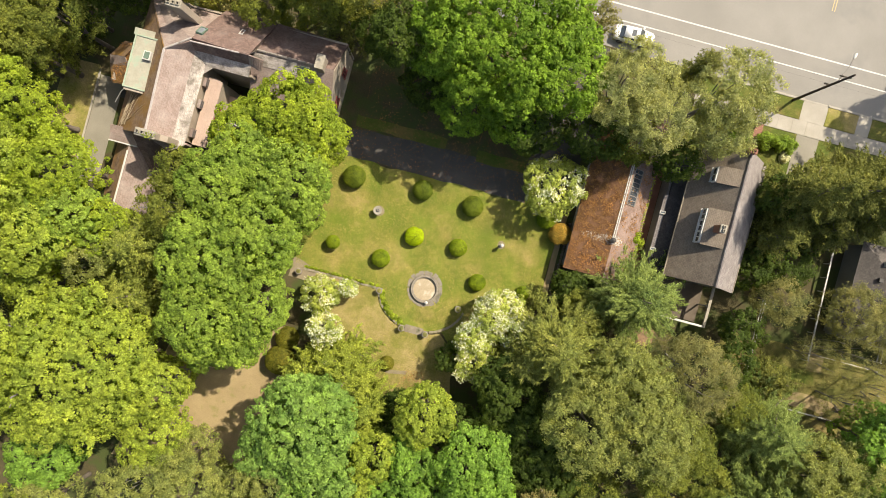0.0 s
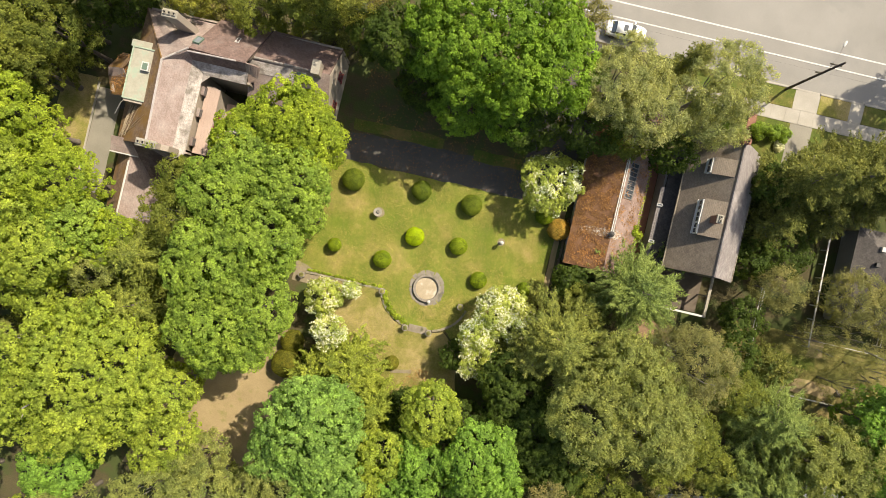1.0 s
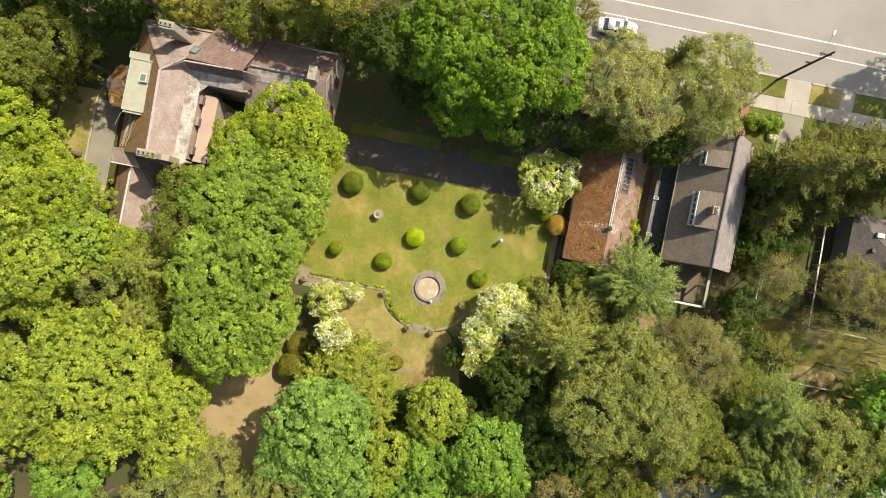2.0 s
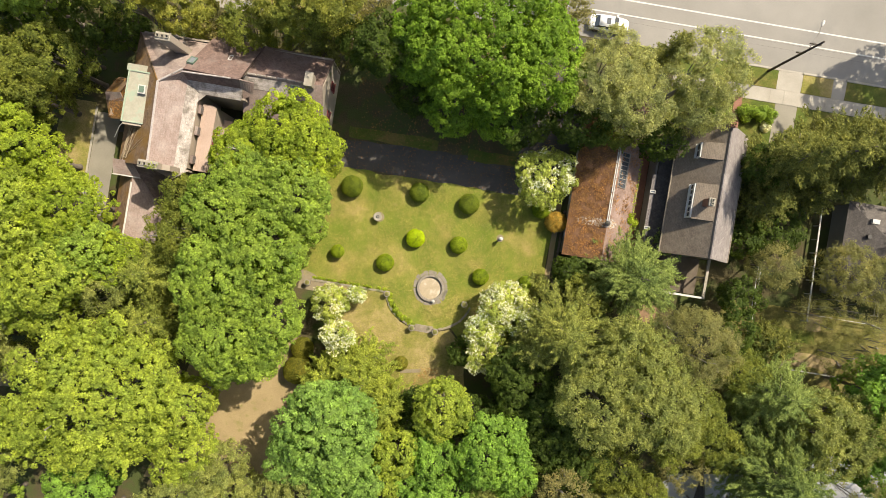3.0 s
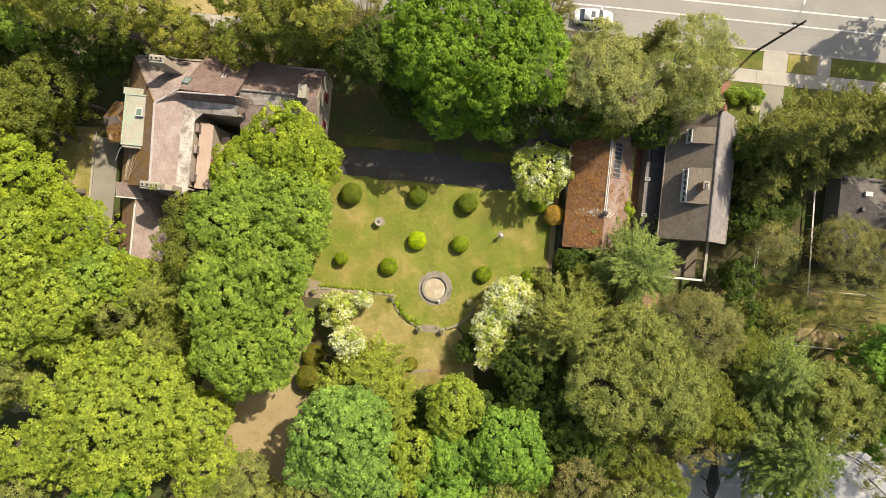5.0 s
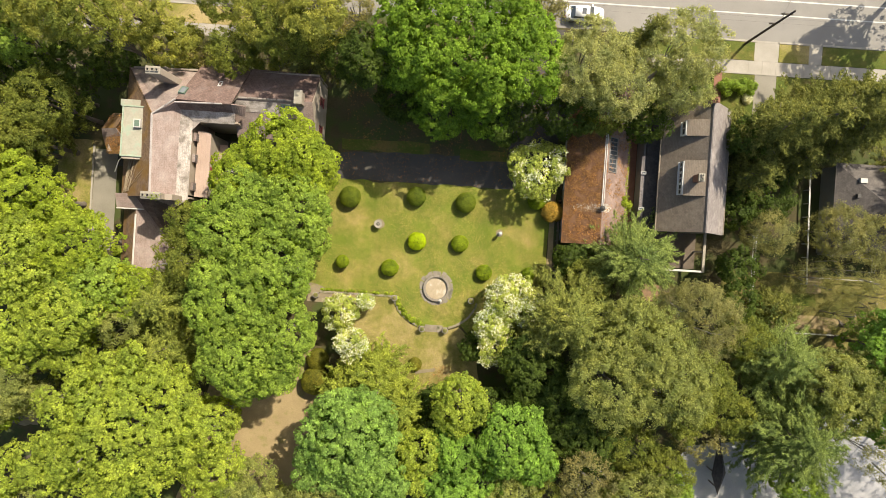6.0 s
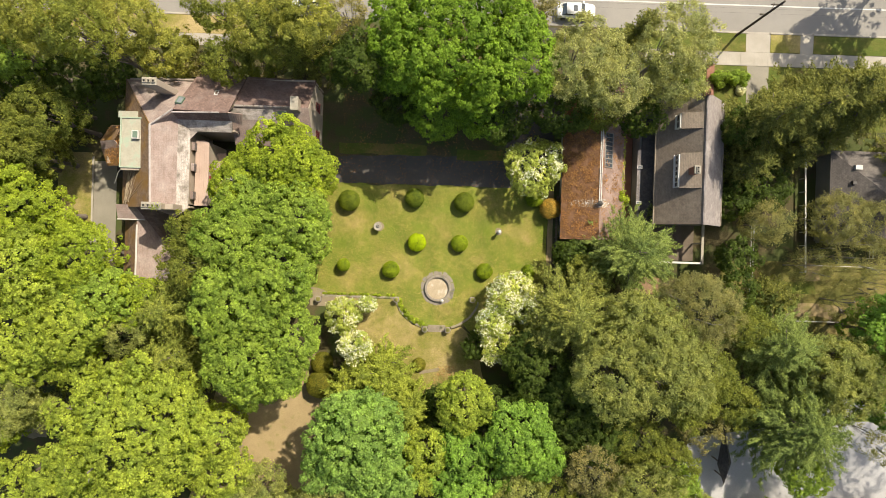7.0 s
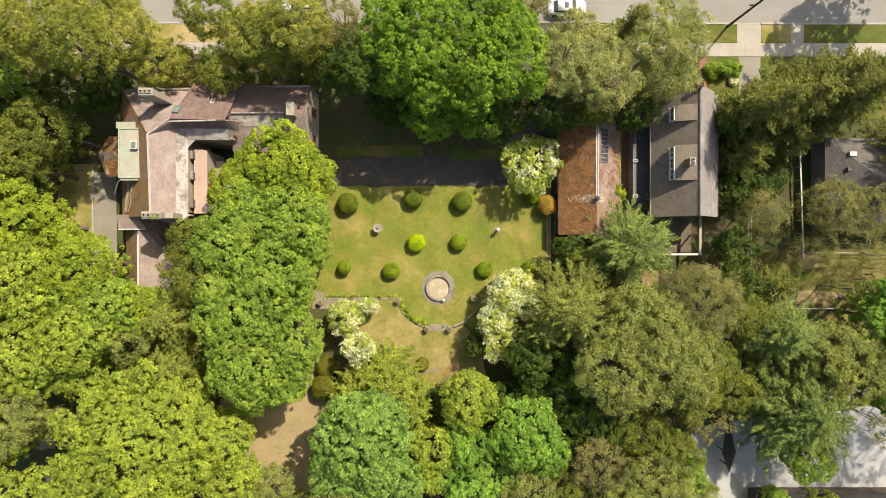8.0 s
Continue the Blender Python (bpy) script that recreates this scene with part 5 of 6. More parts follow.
bmesh.ops.create_icosphere(bm, subdivisions=2, radius=0.3, matrix=Matrix.LocRotScale((1.05, 3.0, 7.78), Euler((0, 0, -0.3)), (0.55, 1.25, 0.4)))
part("lamp_head", bm, WHITE, arm, "white cobra-head lamp", smooth=True)
for i, (z, y, s) in enumerate(((8.98, -0.5, 0.25), (6.3, 0.1, 0.2))):
    bm = bmesh.new()
    n = 24
    pts = [(x, 31.75 + y, z + s * ((x - 34.9) / 40) ** 2 * 4 - 0.0) for x in np.linspace(-60, 34.9, n)] + [(x, 31.75 + y, z + s * ((x - 34.9) / 40) ** 2 * 4) for x in np.linspace(38, 95, n)]
    tube(bm, pts, [0.005] * len(pts), 5)
    tagged(part("overhead_cable", bm, BLACK), "thin black overhead cable along the road", "cable")


def car(x, y, turn, label):
    """A saloon car, nose along its own x."""
    c = thing("car", x, y, 0.02, label, "car")
    c.rotation_euler = (0, 0, radians(turn))
    stations = [(-2.3, 0.62, 0.45, 0.80), (-2.2, 0.78, 0.32, 0.98), (-1.5, 0.88, 0.26, 1.02), (-0.6, 0.9, 0.24, 1.0), (0.6, 0.9, 0.24, 0.97), (1.3, 0.88, 0.25, 0.92), (2.0, 0.80, 0.3, 0.82), (2.28, 0.6, 0.42, 0.68)]
    bm = bmesh.new()
    rings = []
    for sx, w, z0, z1 in stations:
        rings.append([bm.verts.new((sx, yy, zz)) for yy, zz in ((-w * 0.92, z0), (-w, z0 + 0.15), (-w, z1 - 0.18), (-w * 0.86, z1), (0, z1 + 0.03), (w * 0.86, z1), (w, z1 - 0.18), (w, z0 + 0.15), (w * 0.92, z0))])
    for a, b in zip(rings, rings[1:]):
        for i in range(9):
            bm.faces.new((a[i], a[(i + 1) % 9], b[(i + 1) % 9], b[i]))
    bm.faces.new(rings[0][::-1])
    bm.faces.new(rings[-1])
    part("body", bm, CAR_WHITE, c, smooth=True)
    bm = bmesh.new()
    lo = [(-1.75, 0.70, 0.98), (1.05, 0.72, 0.95)]
    hi = [(-1.2, 0.6, 1.42), (0.42, 0.62, 1.44)]
    q = [[bm.verts.new((sx, s * w, z)) for s in (-1, 1)] for sx, w, z in (lo[0], hi[0], hi[1], lo[1])]
    for a, b in zip(q, q[1:]):
        bm.faces.new((a[0], a[1], b[1], b[0]))
    bm.faces.new([r[0] for r in q])
    bm.faces.new([r[1] for r in q][::-1])
    part("cabin_glass", bm, GLASS, c, "dark glazed cabin")
    bm = boxes((-1.24, 0.46, -0.65, 0.65, 1.41, 1.47))
    bmesh.ops.bevel(bm, geom=bm.edges[:], offset=0.04, segments=2, affect="EDGES")
    roof = part("roof", bm, CAR_WHITE, c, smooth=True)
    part("sunroof", boxes((-0.45, 0.05, -0.36, 0.36, 1.465, 1.478)), GLASS, roof)
    for sx in (-0.42,):
        for s in (-1, 1):
            bm = bmesh.new()
            tube(bm, [(sx, s * 0.73, 0.98), (sx, s * 0.62, 1.42)], [0.04, 0.04], 6)
            part("pillar", bm, CAR_WHITE, c)
    for sx in (-1.45, 1.4):
        for s in (-1, 1):
            bm = bmesh.new()
            bmesh.ops.create_cone(bm, cap_ends=True, segments=20, radius1=0.32, radius2=0.32, depth=0.2, matrix=pose(sx, s * 0.80, 0.32, 90, 0, 0))
            w = part("wheel", bm, BLACK, c)
            bm = bmesh.new()
            bmesh.ops.create_cone(bm, cap_ends=True, segments=16, radius1=0.2, radius2=0.2, depth=0.22, matrix=pose(sx, s * 0.80, 0.32, 90, 0, 0))
            part("rim", bm, GREY_BARK, w)
    for s in (-1, 1):
        part("headlight", boxes((2.16, 2.24, s * 0.5 - 0.14, s * 0.5 + 0.14, 0.58, 0.7)), SKYLIGHT, c)
        part("tail_light", boxes((-2.3, -2.22, s * 0.5 - 0.14, s * 0.5 + 0.14, 0.7, 0.85)), RED, c)
        part("mirror", boxes((0.75, 0.92, s * 0.95 - 0.1, s * 0.95 + 0.08, 0.95, 1.08)), CAR_WHITE, c)
    return c


car(15.4, 33.7, 1.0, "white saloon car parked at the roadside")
car(-16.6, 34.0, 180.0, "white saloon car parked beyond the trees")


# ---- garden things ----
f = thing("fountain", 0, 0, 0, "round stone fountain basin filled with pale sand", "fountain")
bm = bmesh.new()
lathe(bm, [(1.28, 0.03), (1.3, 0.34), (1.36, 0.4), (1.55, 0.4), (1.6, 0.34), (1.6, 0.0), (1.3, 0.0)], 48)
part("basin_rim", bm, RIM_STONE, f, "weathered grey stone rim")
bm = bmesh.new()
lathe(bm, [(1.29, 0.0), (1.29, 0.1), (0.8, 0.12), (0.05, 0.13)], 48)
part("basin_floor", bm, SAND, f, "pale sandy basin floor")
rnd = random.Random(3)
for i in range(22):
    a = 2 * math.pi * (i + rnd.uniform(-0.12, 0.12)) / 22
    deep = 0.22 + rnd.uniform(-0.05, 0.06) + (0.1 if i in (3, 4, 9, 14, 19, 20) else 0)
    bm = bmesh.new()
    box(bm, -0.2, deep, -0.262 + rnd.uniform(0, 0.012), 0.262 - rnd.uniform(0, 0.012), 0.0, 0.06 + rnd.uniform(0, 0.012), 0.03, pose(1.8 * math.cos(a), 1.8 * math.sin(a), 0.02, rnd.uniform(-2, 2), rnd.uniform(-2, 2), math.degrees(a) + rnd.uniform(-4, 4)))
    part("paving_stone", bm, RIM_STONE, f)
d = thing("stone_ornament", 0.55, -1.45, 0.0, "small white stone ornament on the fountain rim", "ornament")
bm = bmesh.new()
bmesh.ops.create_icosphere(bm, subdivisions=3, radius=0.2, matrix=pose(0, 0, 0.52))
for v in bm.verts:
    v.co *= 1 + 0.15 * noise.noise(v.co * 5)
part("carving", bm, WHITE, d, smooth=True)


def urn(x, y, label, s=1.05):
    u = thing("garden_urn", x, y, 0, label, "urn", "stone urns of the garden wall")
    bm = bmesh.new()
    box(bm, -0.27 * s, 0.27 * s, -0.27 * s, 0.27 * s, 0, 0.42 * s, 0.02)
    part("plinth", bm, STONE, u)
    bm = bmesh.new()
    lathe(bm, [(0.16 * s, 0.42 * s), (0.1 * s, 0.48 * s), (0.12 * s, 0.52 * s), (0.26 * s, 0.66 * s), (0.3 * s, 0.82 * s), (0.34 * s, 0.86 * s), (0.3 * s, 0.88 * s), (0.24 * s, 0.82 * s)], 20)
    part("bowl", bm, CAST, u, smooth=True)
    bm = bmesh.new()
    lathe(bm, [(0.25 * s, 0.78 * s), (0.2 * s, 0.815 * s), (0.05 * s, 0.83 * s)], 16)
    part("soil", bm, WORN, u)
    rng = np.random.default_rng(int(abs(x * 31 + y * 17)) + 9)
    d = sphere_dirs(rng, 260, 0.0)
    part_leaves = leaf_mesh("plant", leaves(rng, d * np.array([0.24, 0.24, 0.16]) * s + np.array([0, 0, 0.83 * s]), unit(d + np.array([0, 0, 0.5])), 0.12, 0.08), FOLIAGE["haze"], u, "small green plant")
    return u


for x, y in ((-14.21, -1.67), (-4.88, -1.45), (-1.39, -4.9), (1.35, -4.9), (4.2, -1.2)):
    urn(x, y, "pale cast-stone urn on a square plinth")

b = thing("birdbath", -7.38, 7.2, 0, "pale stone birdbath on a worn patch of earth", "birdbath")
bm = bmesh.new()
lathe(bm, [(0.3, 0.0), (0.3, 0.08), (0.14, 0.14), (0.1, 0.4), (0.14, 0.7), (0.2, 0.76)], 16)
part("pedestal", bm, CAST, b, smooth=True)
bm = bmesh.new()
lathe(bm, [(0.15, 0.76), (0.42, 0.84), (0.5, 0.94), (0.46, 0.95), (0.36, 0.88), (0.1, 0.86)], 24)
part("bowl", bm, CAST, b, smooth=True)
bm = bmesh.new()
bmesh.ops.create_icosphere(bm, subdivisions=2, radius=0.12, matrix=pose(0, 0, 0.93))
part("finial", bm, STONE, b)
bm = bmesh.new()
lathe(bm, [(0.2, 0.875), (0.2, 0.9), (0.02, 0.9)], 20)
part("water", bm, GLASS, b, "dark shallow water")
s = thing("garden_ornament", 7.08, 7.0, 0, "pale stone pillar with round top on a worn patch", "ornament")
bm = bmesh.new()
lathe(bm, [(0.24, 0), (0.24, 0.12), (0.13, 0.18), (0.12, 0.8), (0.2, 0.88), (0.2, 0.95)], 16)
part("pedestal", bm, CAST, s)
bm = bmesh.new()
lathe(bm, [(0.1, 0.95), (0.2, 1.05), (0.24, 1.2), (0.18, 1.34), (0.04, 1.42)], 16)
part("top", bm, WHITE, s, smooth=True)
for x, y, r in ((-7.3, 7.25, 0.62), (7.1, 7.05, 0.45)):
    slab("worn_patch", wavy([(x + r * math.cos(a), y + r * math.sin(a)) for a in np.linspace(0, 6.0, 12)], 0.3, 0.12, 12), -0.05, 0.036, WORN, "worn earth patch round the ornament", "worn ground")
slab("worn_patch", wavy([(-15.4, -2.6), (-12.6, -2.6), (-12.4, -1.2), (-13.8, -0.6), (-15.2, -0.2)], 0.3, 0.15, 13), -0.05, 0.04, WORN, "worn earth at the end of the garden wall", "worn ground")

w = thing("garden_wall", 0, 0, 0, "low grey stone wall curving round the lawn", "wall")
path = [(-13.9 + 0.45 * i, -1.3) for i in range(20)]
path += [(0.0 - 5.0 * math.cos(a), -0.9 - 4.0 * math.sin(a)) for a in np.linspace(0.12, 1.22, 11)]
right = [(5.0 * math.cos(a), -0.9 - 4.0 * math.sin(a)) for a in np.linspace(1.22, 0.15, 11)]
rnd = random.Random(5)
for (x0, y0), (x1, y1) in [*zip(path, path[1:]), *zip(right, right[1:])]:
    l = math.hypot(x1 - x0, y1 - y0)
    bm = bmesh.new()
    box(bm, -l / 2 + 0.01, l / 2 - 0.01, -0.11 - rnd.uniform(0, 0.03), 0.11 + rnd.uniform(0, 0.03), 0, 0.17 + rnd.uniform(-0.03, 0.03), 0.025, pose((x0 + x1) / 2, (y0 + y1) / 2, 0, 0, 0, math.degrees(math.atan2(y1 - y0, x1 - x0))))
    part("coping_stone", bm, WALL_STONE, w)
st = thing("garden_steps", 0, -4.95, 0, "worn grey stone steps between two urns", "steps")
for i in range(3):
    for k in range(3):
        bm = bmesh.new()
        box(bm, -1.05 + 0.7 * k + 0.004, -1.05 + 0.7 * (k + 1) - 0.004, 0.25 - 0.28 * i, 0.525 - 0.28 * i, 0, 0.2 - 0.05 * i, 0.012)
        part("step_stone", bm, STONE, st)
for i in range(6):
    shrub(-13.2 + 1.5 * i, -1.02, 0.8, 0.16, 0.2, "low green edging plants beside the garden wall", "lime", "edging", "edging_plant", 0.35, 70)
for a in np.linspace(0.2, 1.15, 7):
    shrub(-4.72 * math.cos(a), -0.9 - 3.72 * math.sin(a), 0.4, 0.34, 0.32, "low lime-green edging plants beside the garden wall", "lime", "edging", "edging_plant", 0.5, 100)

fence = thing("garden_fence", 13.9, 0, 0, "dark weathered wooden fence beside the garage", "fence")
for i in range(9):
    y = 1.8 + 1.2 * i
    part("post", boxes((-0.05, 0.05, y - 0.05, y + 0.05, -0.1, 1.3)), WOOD, fence)
for z in (0.5, 1.1):
    part("rail", boxes((-0.03, 0.03, 1.8, 11.4, z - 0.05, z + 0.05)), WOOD, fence)
for i in range(40):
    y = 1.9 + 0.24 * i
    part("picket", boxes((0.035, 0.06, y - 0.05, y + 0.05, 0.05, 1.35)), WOOD, fence)

fence = thing("white_fence", 43.75, 0, 0, "long white-painted rail fence between gardens", "fence")
fence.rotation_euler = (0, 0, radians(2.0))
for i in range(11):
    y = 3.4 + 1.6 * i
    part("post", boxes((-0.05, 0.05, y - 0.05, y + 0.05, -0.1, 1.3)), WHITE, fence)
for i in range(10):
    y = 3.4 + 1.6 * i
    part("rail", boxes((-0.08, 0.08, y + 0.055, y + 1.545, 1.15, 1.24)), WHITE, fence)
fence = thing("white_fence", 41.0, 19.5, 0, "white-painted rail fence slanting across the garden end", "fence")
fence.rotation_euler = (0, 0, radians(28))
for i in range(3):
    part("post", boxes((1.4 * i - 0.07, 1.4 * i + 0.07, 0.1, 0.24, -0.1, 1.35)), WHITE, fence)
    part("rail", boxes((1.4 * i + 0.08, 1.4 * i + 1.32, 0.1, 0.24, 1.15, 1.25)), WHITE, fence)

for x0, y0, x1, y1 in ((44.85, 4.25, 51.6, 4.25), (42.8, -2.45, 48.2, -2.45), (37.4, 0.1, 37.4, 8.8), (51.7, 5.3, 51.7, 9.2)):
    fence = thing("white_fence", x0, y0, 0, "thin white rail fence under the trees", "fence")
    n = max(2, int(math.hypot(x1 - x0, y1 - y0) / 1.7))
    for i in range(n + 1):
        px, py = (x1 - x0) * i / n, (y1 - y0) * i / n
        part("post", boxes((px - 0.05, px + 0.05, py - 0.05, py + 0.05, -0.1, 1.2)), WHITE, fence)
        if i < n:
            qx, qy = (x1 - x0) * (i + 1) / n, (y1 - y0) * (i + 1) / n
            for z in (0.5, 1.05):
                part("rail", boxes((px + (0.05 if qx > px else -0.035), qx - (0.05 if qx > px else -0.035), py + (0.05 if qy > py else -0.035), qy - (0.05 if qy > py else -0.035), z - 0.05, z + 0.05)), WHITE, fence)

walk_path = thing("brick_path", 0, 0, 0, "narrow red brick path through the hedge", "path", kind="structure")
for i in range(24):
    for k in range(4):
        bm = boxes((31.55 + 0.23 * k, 31.55 + 0.23 * k + 0.215, 22.6 + 0.23 * i, 22.6 + 0.23 * i + 0.215, 0.0, 0.085))
        part("brick", bm, BRICK, walk_path)

edge = thing("edging_stones", 0, 0, 0, "row of tan brick edging at the foot of the lower lawn", "edging", kind="structure")
for i in range(9):
    bm = bmesh.new()
    box(bm, -0.126, 0.126, -0.2, 0.2, 0, 0.05, 0.012, pose(-1.75 + 0.26 * i, -10.2 + 0.05 * i, 0.02, 0, 0, 4 * ((i * 5) % 3 - 1)))
    part("brick", bm, WORN, edge)
fence = thing("white_fence", 46.6, 21.1, 0, "white-painted rail fence under the hemlocks", "fence")
for i in range(3):
    part("post", boxes((1.0 * i - 0.07, 1.0 * i + 0.07, -0.07, 0.07, -0.1, 1.35)), WHITE, fence)
    if i < 2:
        part("rail", boxes((1.0 * i + 0.08, 1.0 * i + 0.92, -0.05, 0.05, 1.0, 1.1)), WHITE, fence)


# ---- hedges, bushes and trees ----
shrub(29.9, 26.0, 1.1, 1.2, 1.7, "rounded green hedge beside the brick path", "green", "hedge", "hedge")
shrub(34.3, 26.2, 2.4, 1.2, 1.7, "rounded green hedge along the pavement", "green", "hedge", "hedge")
shrub(35.6, 25.0, 0.5, 0.5, 0.8, "small white-flowered shrub at the hedge foot", "blossom")
shrub(20.9, 11.3, 1.1, 1.3, 3.6, "leafy green shrub beside the garage", "lime")
ball_bush(-2.68, 5.45, 1.05, "bright yellow-green clipped ball bush", "ball_bright")
ball_bush(2.42, 5.5, 0.98, "olive-green clipped ball bush on the lawn")
ball_bush(-5.68, 2.1, 0.98, "olive-green clipped ball bush on the lawn")
ball_bush(5.52, 2.25, 0.93, "olive-green clipped ball bush on the lawn")
ball_bush(-11.28, 2.5, 0.74, "small green clipped bush on a short clear stem", lift=0.55)
ball_bush(-3.08, 10.75, 1.08, "dark green clipped ball bush by the driveway", "ball_dark", 0.85)
ball_bush(2.82, 10.4, 1.14, "dark green clipped ball bush by the driveway", "ball_dark", 0.85)
ball_bush(-10.88, 10.2, 1.21, "dark clipped ball bush half under a tree", "ball_dark", 0.85)
ball_bush(10.82, 2.45, 0.74, "small green clipped bush at the lawn edge")
ball_bush(11.22, 11.2, 1.02, "clipped bush under the blossoming dogwood")
ball_bush(-1.95, -9.2, 0.78, "dark olive clipped bush on the lower lawn", "ball_olive", 0.7)
ball_bush(-13.48, -9.3, 1.26, "olive clipped bush at the clearing edge", "ball_olive", 0.9)
ball_bush(-13.58, -11.8, 1.58, "olive clipped bush at the clearing edge", "ball_olive", 0.9)
ball_bush(13.1, 9.95, 1.1, "orange-yellow rounded shrub beside the garage", "orange", 1.15, "shrub", 0.12)
tree("oak", 0.9, 27.2, 9.2, 17.0, "tall broad oak with dense deep green leaves", base=4)
tree("oak", 7.8, 24.2, 4.5, 14.0, "tall broad oak with dense deep green leaves")
tree("oak", -0.7, 20.6, 4.2, 8.0, "tall broad oak with dense deep green leaves")
tree("oak", 5.0, 20.0, 3.3, 8.0, "tall broad oak with dense deep green leaves")
tree("oak", -5.3, 24.5, 4.0, 12.0, "tall broad oak with dense deep green leaves")
tree("dark", -5.0, 21.7, 3.4, 6.0, "low tree with shade put into its dark green leaves")
tree("dark", -8.3, 23.7, 3.2, 13.0, "low tree with shade put into its dark green leaves")
tree("dark", 6.6, 20.1, 3.7, 8.0, "low tree with shade put into its dark green leaves")
tree("yellow", -30.4, -15.0, 9.6, 15.5, "great spreading tree with tiers of bright yellow-green leaves", base=4, bare=5, layered=True)
tree("yellow", -23.5, -15.8, 3.9, 11.0, "broad tree with bright yellow-green spring leaves", bare=3)
tree("yellow", -37.6, -19.6, 4.0, 12.5, "broad tree with bright yellow-green spring leaves")
tree("yellow", -22.5, -20.9, 3.8, 10.0, "broad tree with bright yellow-green spring leaves", bare=2)
tree("lime", -42.7, 7.2, 4.9, 15.0, "maple with fresh lime-green leaves")
tree("yellow", -41.7, 1.3, 5.4, 16.0, "broad tree with bright yellow-green spring leaves")
tree("lime", -37.0, 3.0, 4.5, 15.0, "maple with fresh lime-green leaves")
tree("green", -34.7, -1.2, 4.0, 14.0, "leafy tree with mid-green foliage")
tree("yellow", -42.7, -5.3, 5.4, 15.0, "broad tree with bright yellow-green spring leaves")
tree("yellow", -36.5, -4.1, 4.0, 15.0, "broad tree with bright yellow-green spring leaves")
tree("yellow", -37.4, -8.2, 2.9, 11.5, "broad tree with bright yellow-green spring leaves")
tree("olive", -44.4, -12.1, 4.9, 14.0, "tree with small olive-green leaves")
tree("yellow", -40.8, -8.0, 2.8, 12.0, "broad tree with bright yellow-green spring leaves")
tree("lime", -31.8, -1.6, 3.1, 12.0, "maple with fresh lime-green leaves")
tree("olive", -42.8, -14.2, 2.4, 9.0, "tree with small olive-green leaves")
tree("spruce", -28.0, -2.4, 4.9, 14.0, "feathery olive-green conifer with spreading sprays")
tree("spruce", -28.0, -7.6, 4.5, 13.0, "feathery olive-green conifer with spreading sprays")
tree("olive", -32.3, -4.4, 3.0, 12.0, "tree with small olive-green leaves")
tree("hemlock", -32.1, -9.2, 2.7, 12.0, "dark olive hemlock with drooping sprays")
tree("green", -20.4, -1.4, 4.7, 15.0, "leafy tree with mid-green foliage")
tree("green", -16.5, 1.5, 4.6, 15.0, "leafy tree with mid-green foliage")
tree("green", -19.5, -7.0, 4.9, 14.0, "leafy tree with mid-green foliage")
tree("green", -15.4, -4.8, 4.0, 14.0, "leafy tree with mid-green foliage")
tree("green", -16.1, -9.0, 3.0, 12.0, "leafy tree with mid-green foliage")
tree("dull", -25.2, 2.2, 3.4, 13.0, "dense tree with dull green leaves", bare=2)
tree("green", -15.9, -0.5, 2.3, 11.0, "leafy tree with mid-green foliage")
tree("green", -19.0, -10.1, 3.0, 11.0, "leafy tree with mid-green foliage")
tree("lime", -16.4, 13.7, 4.7, 13.0, "maple with fresh lime-green leaves")
tree("lime", -14.1, 12.1, 3.8, 13.0, "maple with fresh lime-green leaves")
tree("lime", -20.8, 11.2, 3.5, 12.0, "maple with fresh lime-green leaves")
tree("green", -19.2, 8.5, 4.4, 13.0, "leafy tree with mid-green foliage", bare=1)
tree("green", -14.8, 7.2, 4.3, 14.0, "leafy tree with mid-green foliage")
tree("dull", -25.9, 5.4, 3.0, 11.0, "dense tree with dull green leaves")
tree("green", -21.5, 5.4, 3.8, 14.0, "leafy tree with mid-green foliage")
tree("green", -13.7, 4.8, 2.1, 9.0, "leafy tree with mid-green foliage")
tree("dark", -46.7, 20.9, 3.8, 9.0, "low tree with shade put into its dark green leaves")
tree("hemlock", -44.4, 16.5, 3.4, 12.0, "dark olive hemlock with drooping sprays")
tree("dull", -43.8, 13.3, 3.8, 13.0, "dense tree with dull green leaves")
tree("dull", -45.9, 12.7, 3.2, 13.0, "dense tree with dull green leaves")
tree("brown", -28.6, 25.3, 2.4, 6.0, "low brownish shrub-like tree against the house", base=0.6)
tree("dark", -37.8, 23.0, 2.8, 6.0, "low tree with shade put into its dark green leaves")
tree("dull", -20.6, 25.4, 2.6, 7.0, "dense tree with dull green leaves")
tree("gold", -38.5, 26.2, 4.7, 18.0, "tree with small golden-olive leaves")
tree("gold", -44.4, 26.8, 4.3, 15.0, "tree with small golden-olive leaves")
tree("gold", -32.8, 27.1, 4.3, 14.0, "tree with small golden-olive leaves")
tree("green", -44.9, 23.5, 3.5, 14.0, "leafy tree with mid-green foliage")
tree("gold", -30.4, 24.8, 3.0, 10.0, "tree with small golden-olive leaves")
tree("dull", -34.1, 24.0, 3.4, 19.0, "dense tree with dull green leaves")
tree("dark", -41.8, 19.1, 2.8, 8.0, "low tree with shade put into its dark green leaves")
tree("dark", -40.1, 22.5, 3.0, 9.0, "low tree with shade put into its dark green leaves")
tree("gold", -35.0, 30.3, 3.5, 13.0, "tree with small golden-olive leaves")
tree("gold", -18.6, 26.9, 3.8, 13.0, "tree with small golden-olive leaves", bare=1)
tree("dull", -16.9, 26.2, 3.7, 13.5, "dense tree with dull green leaves")
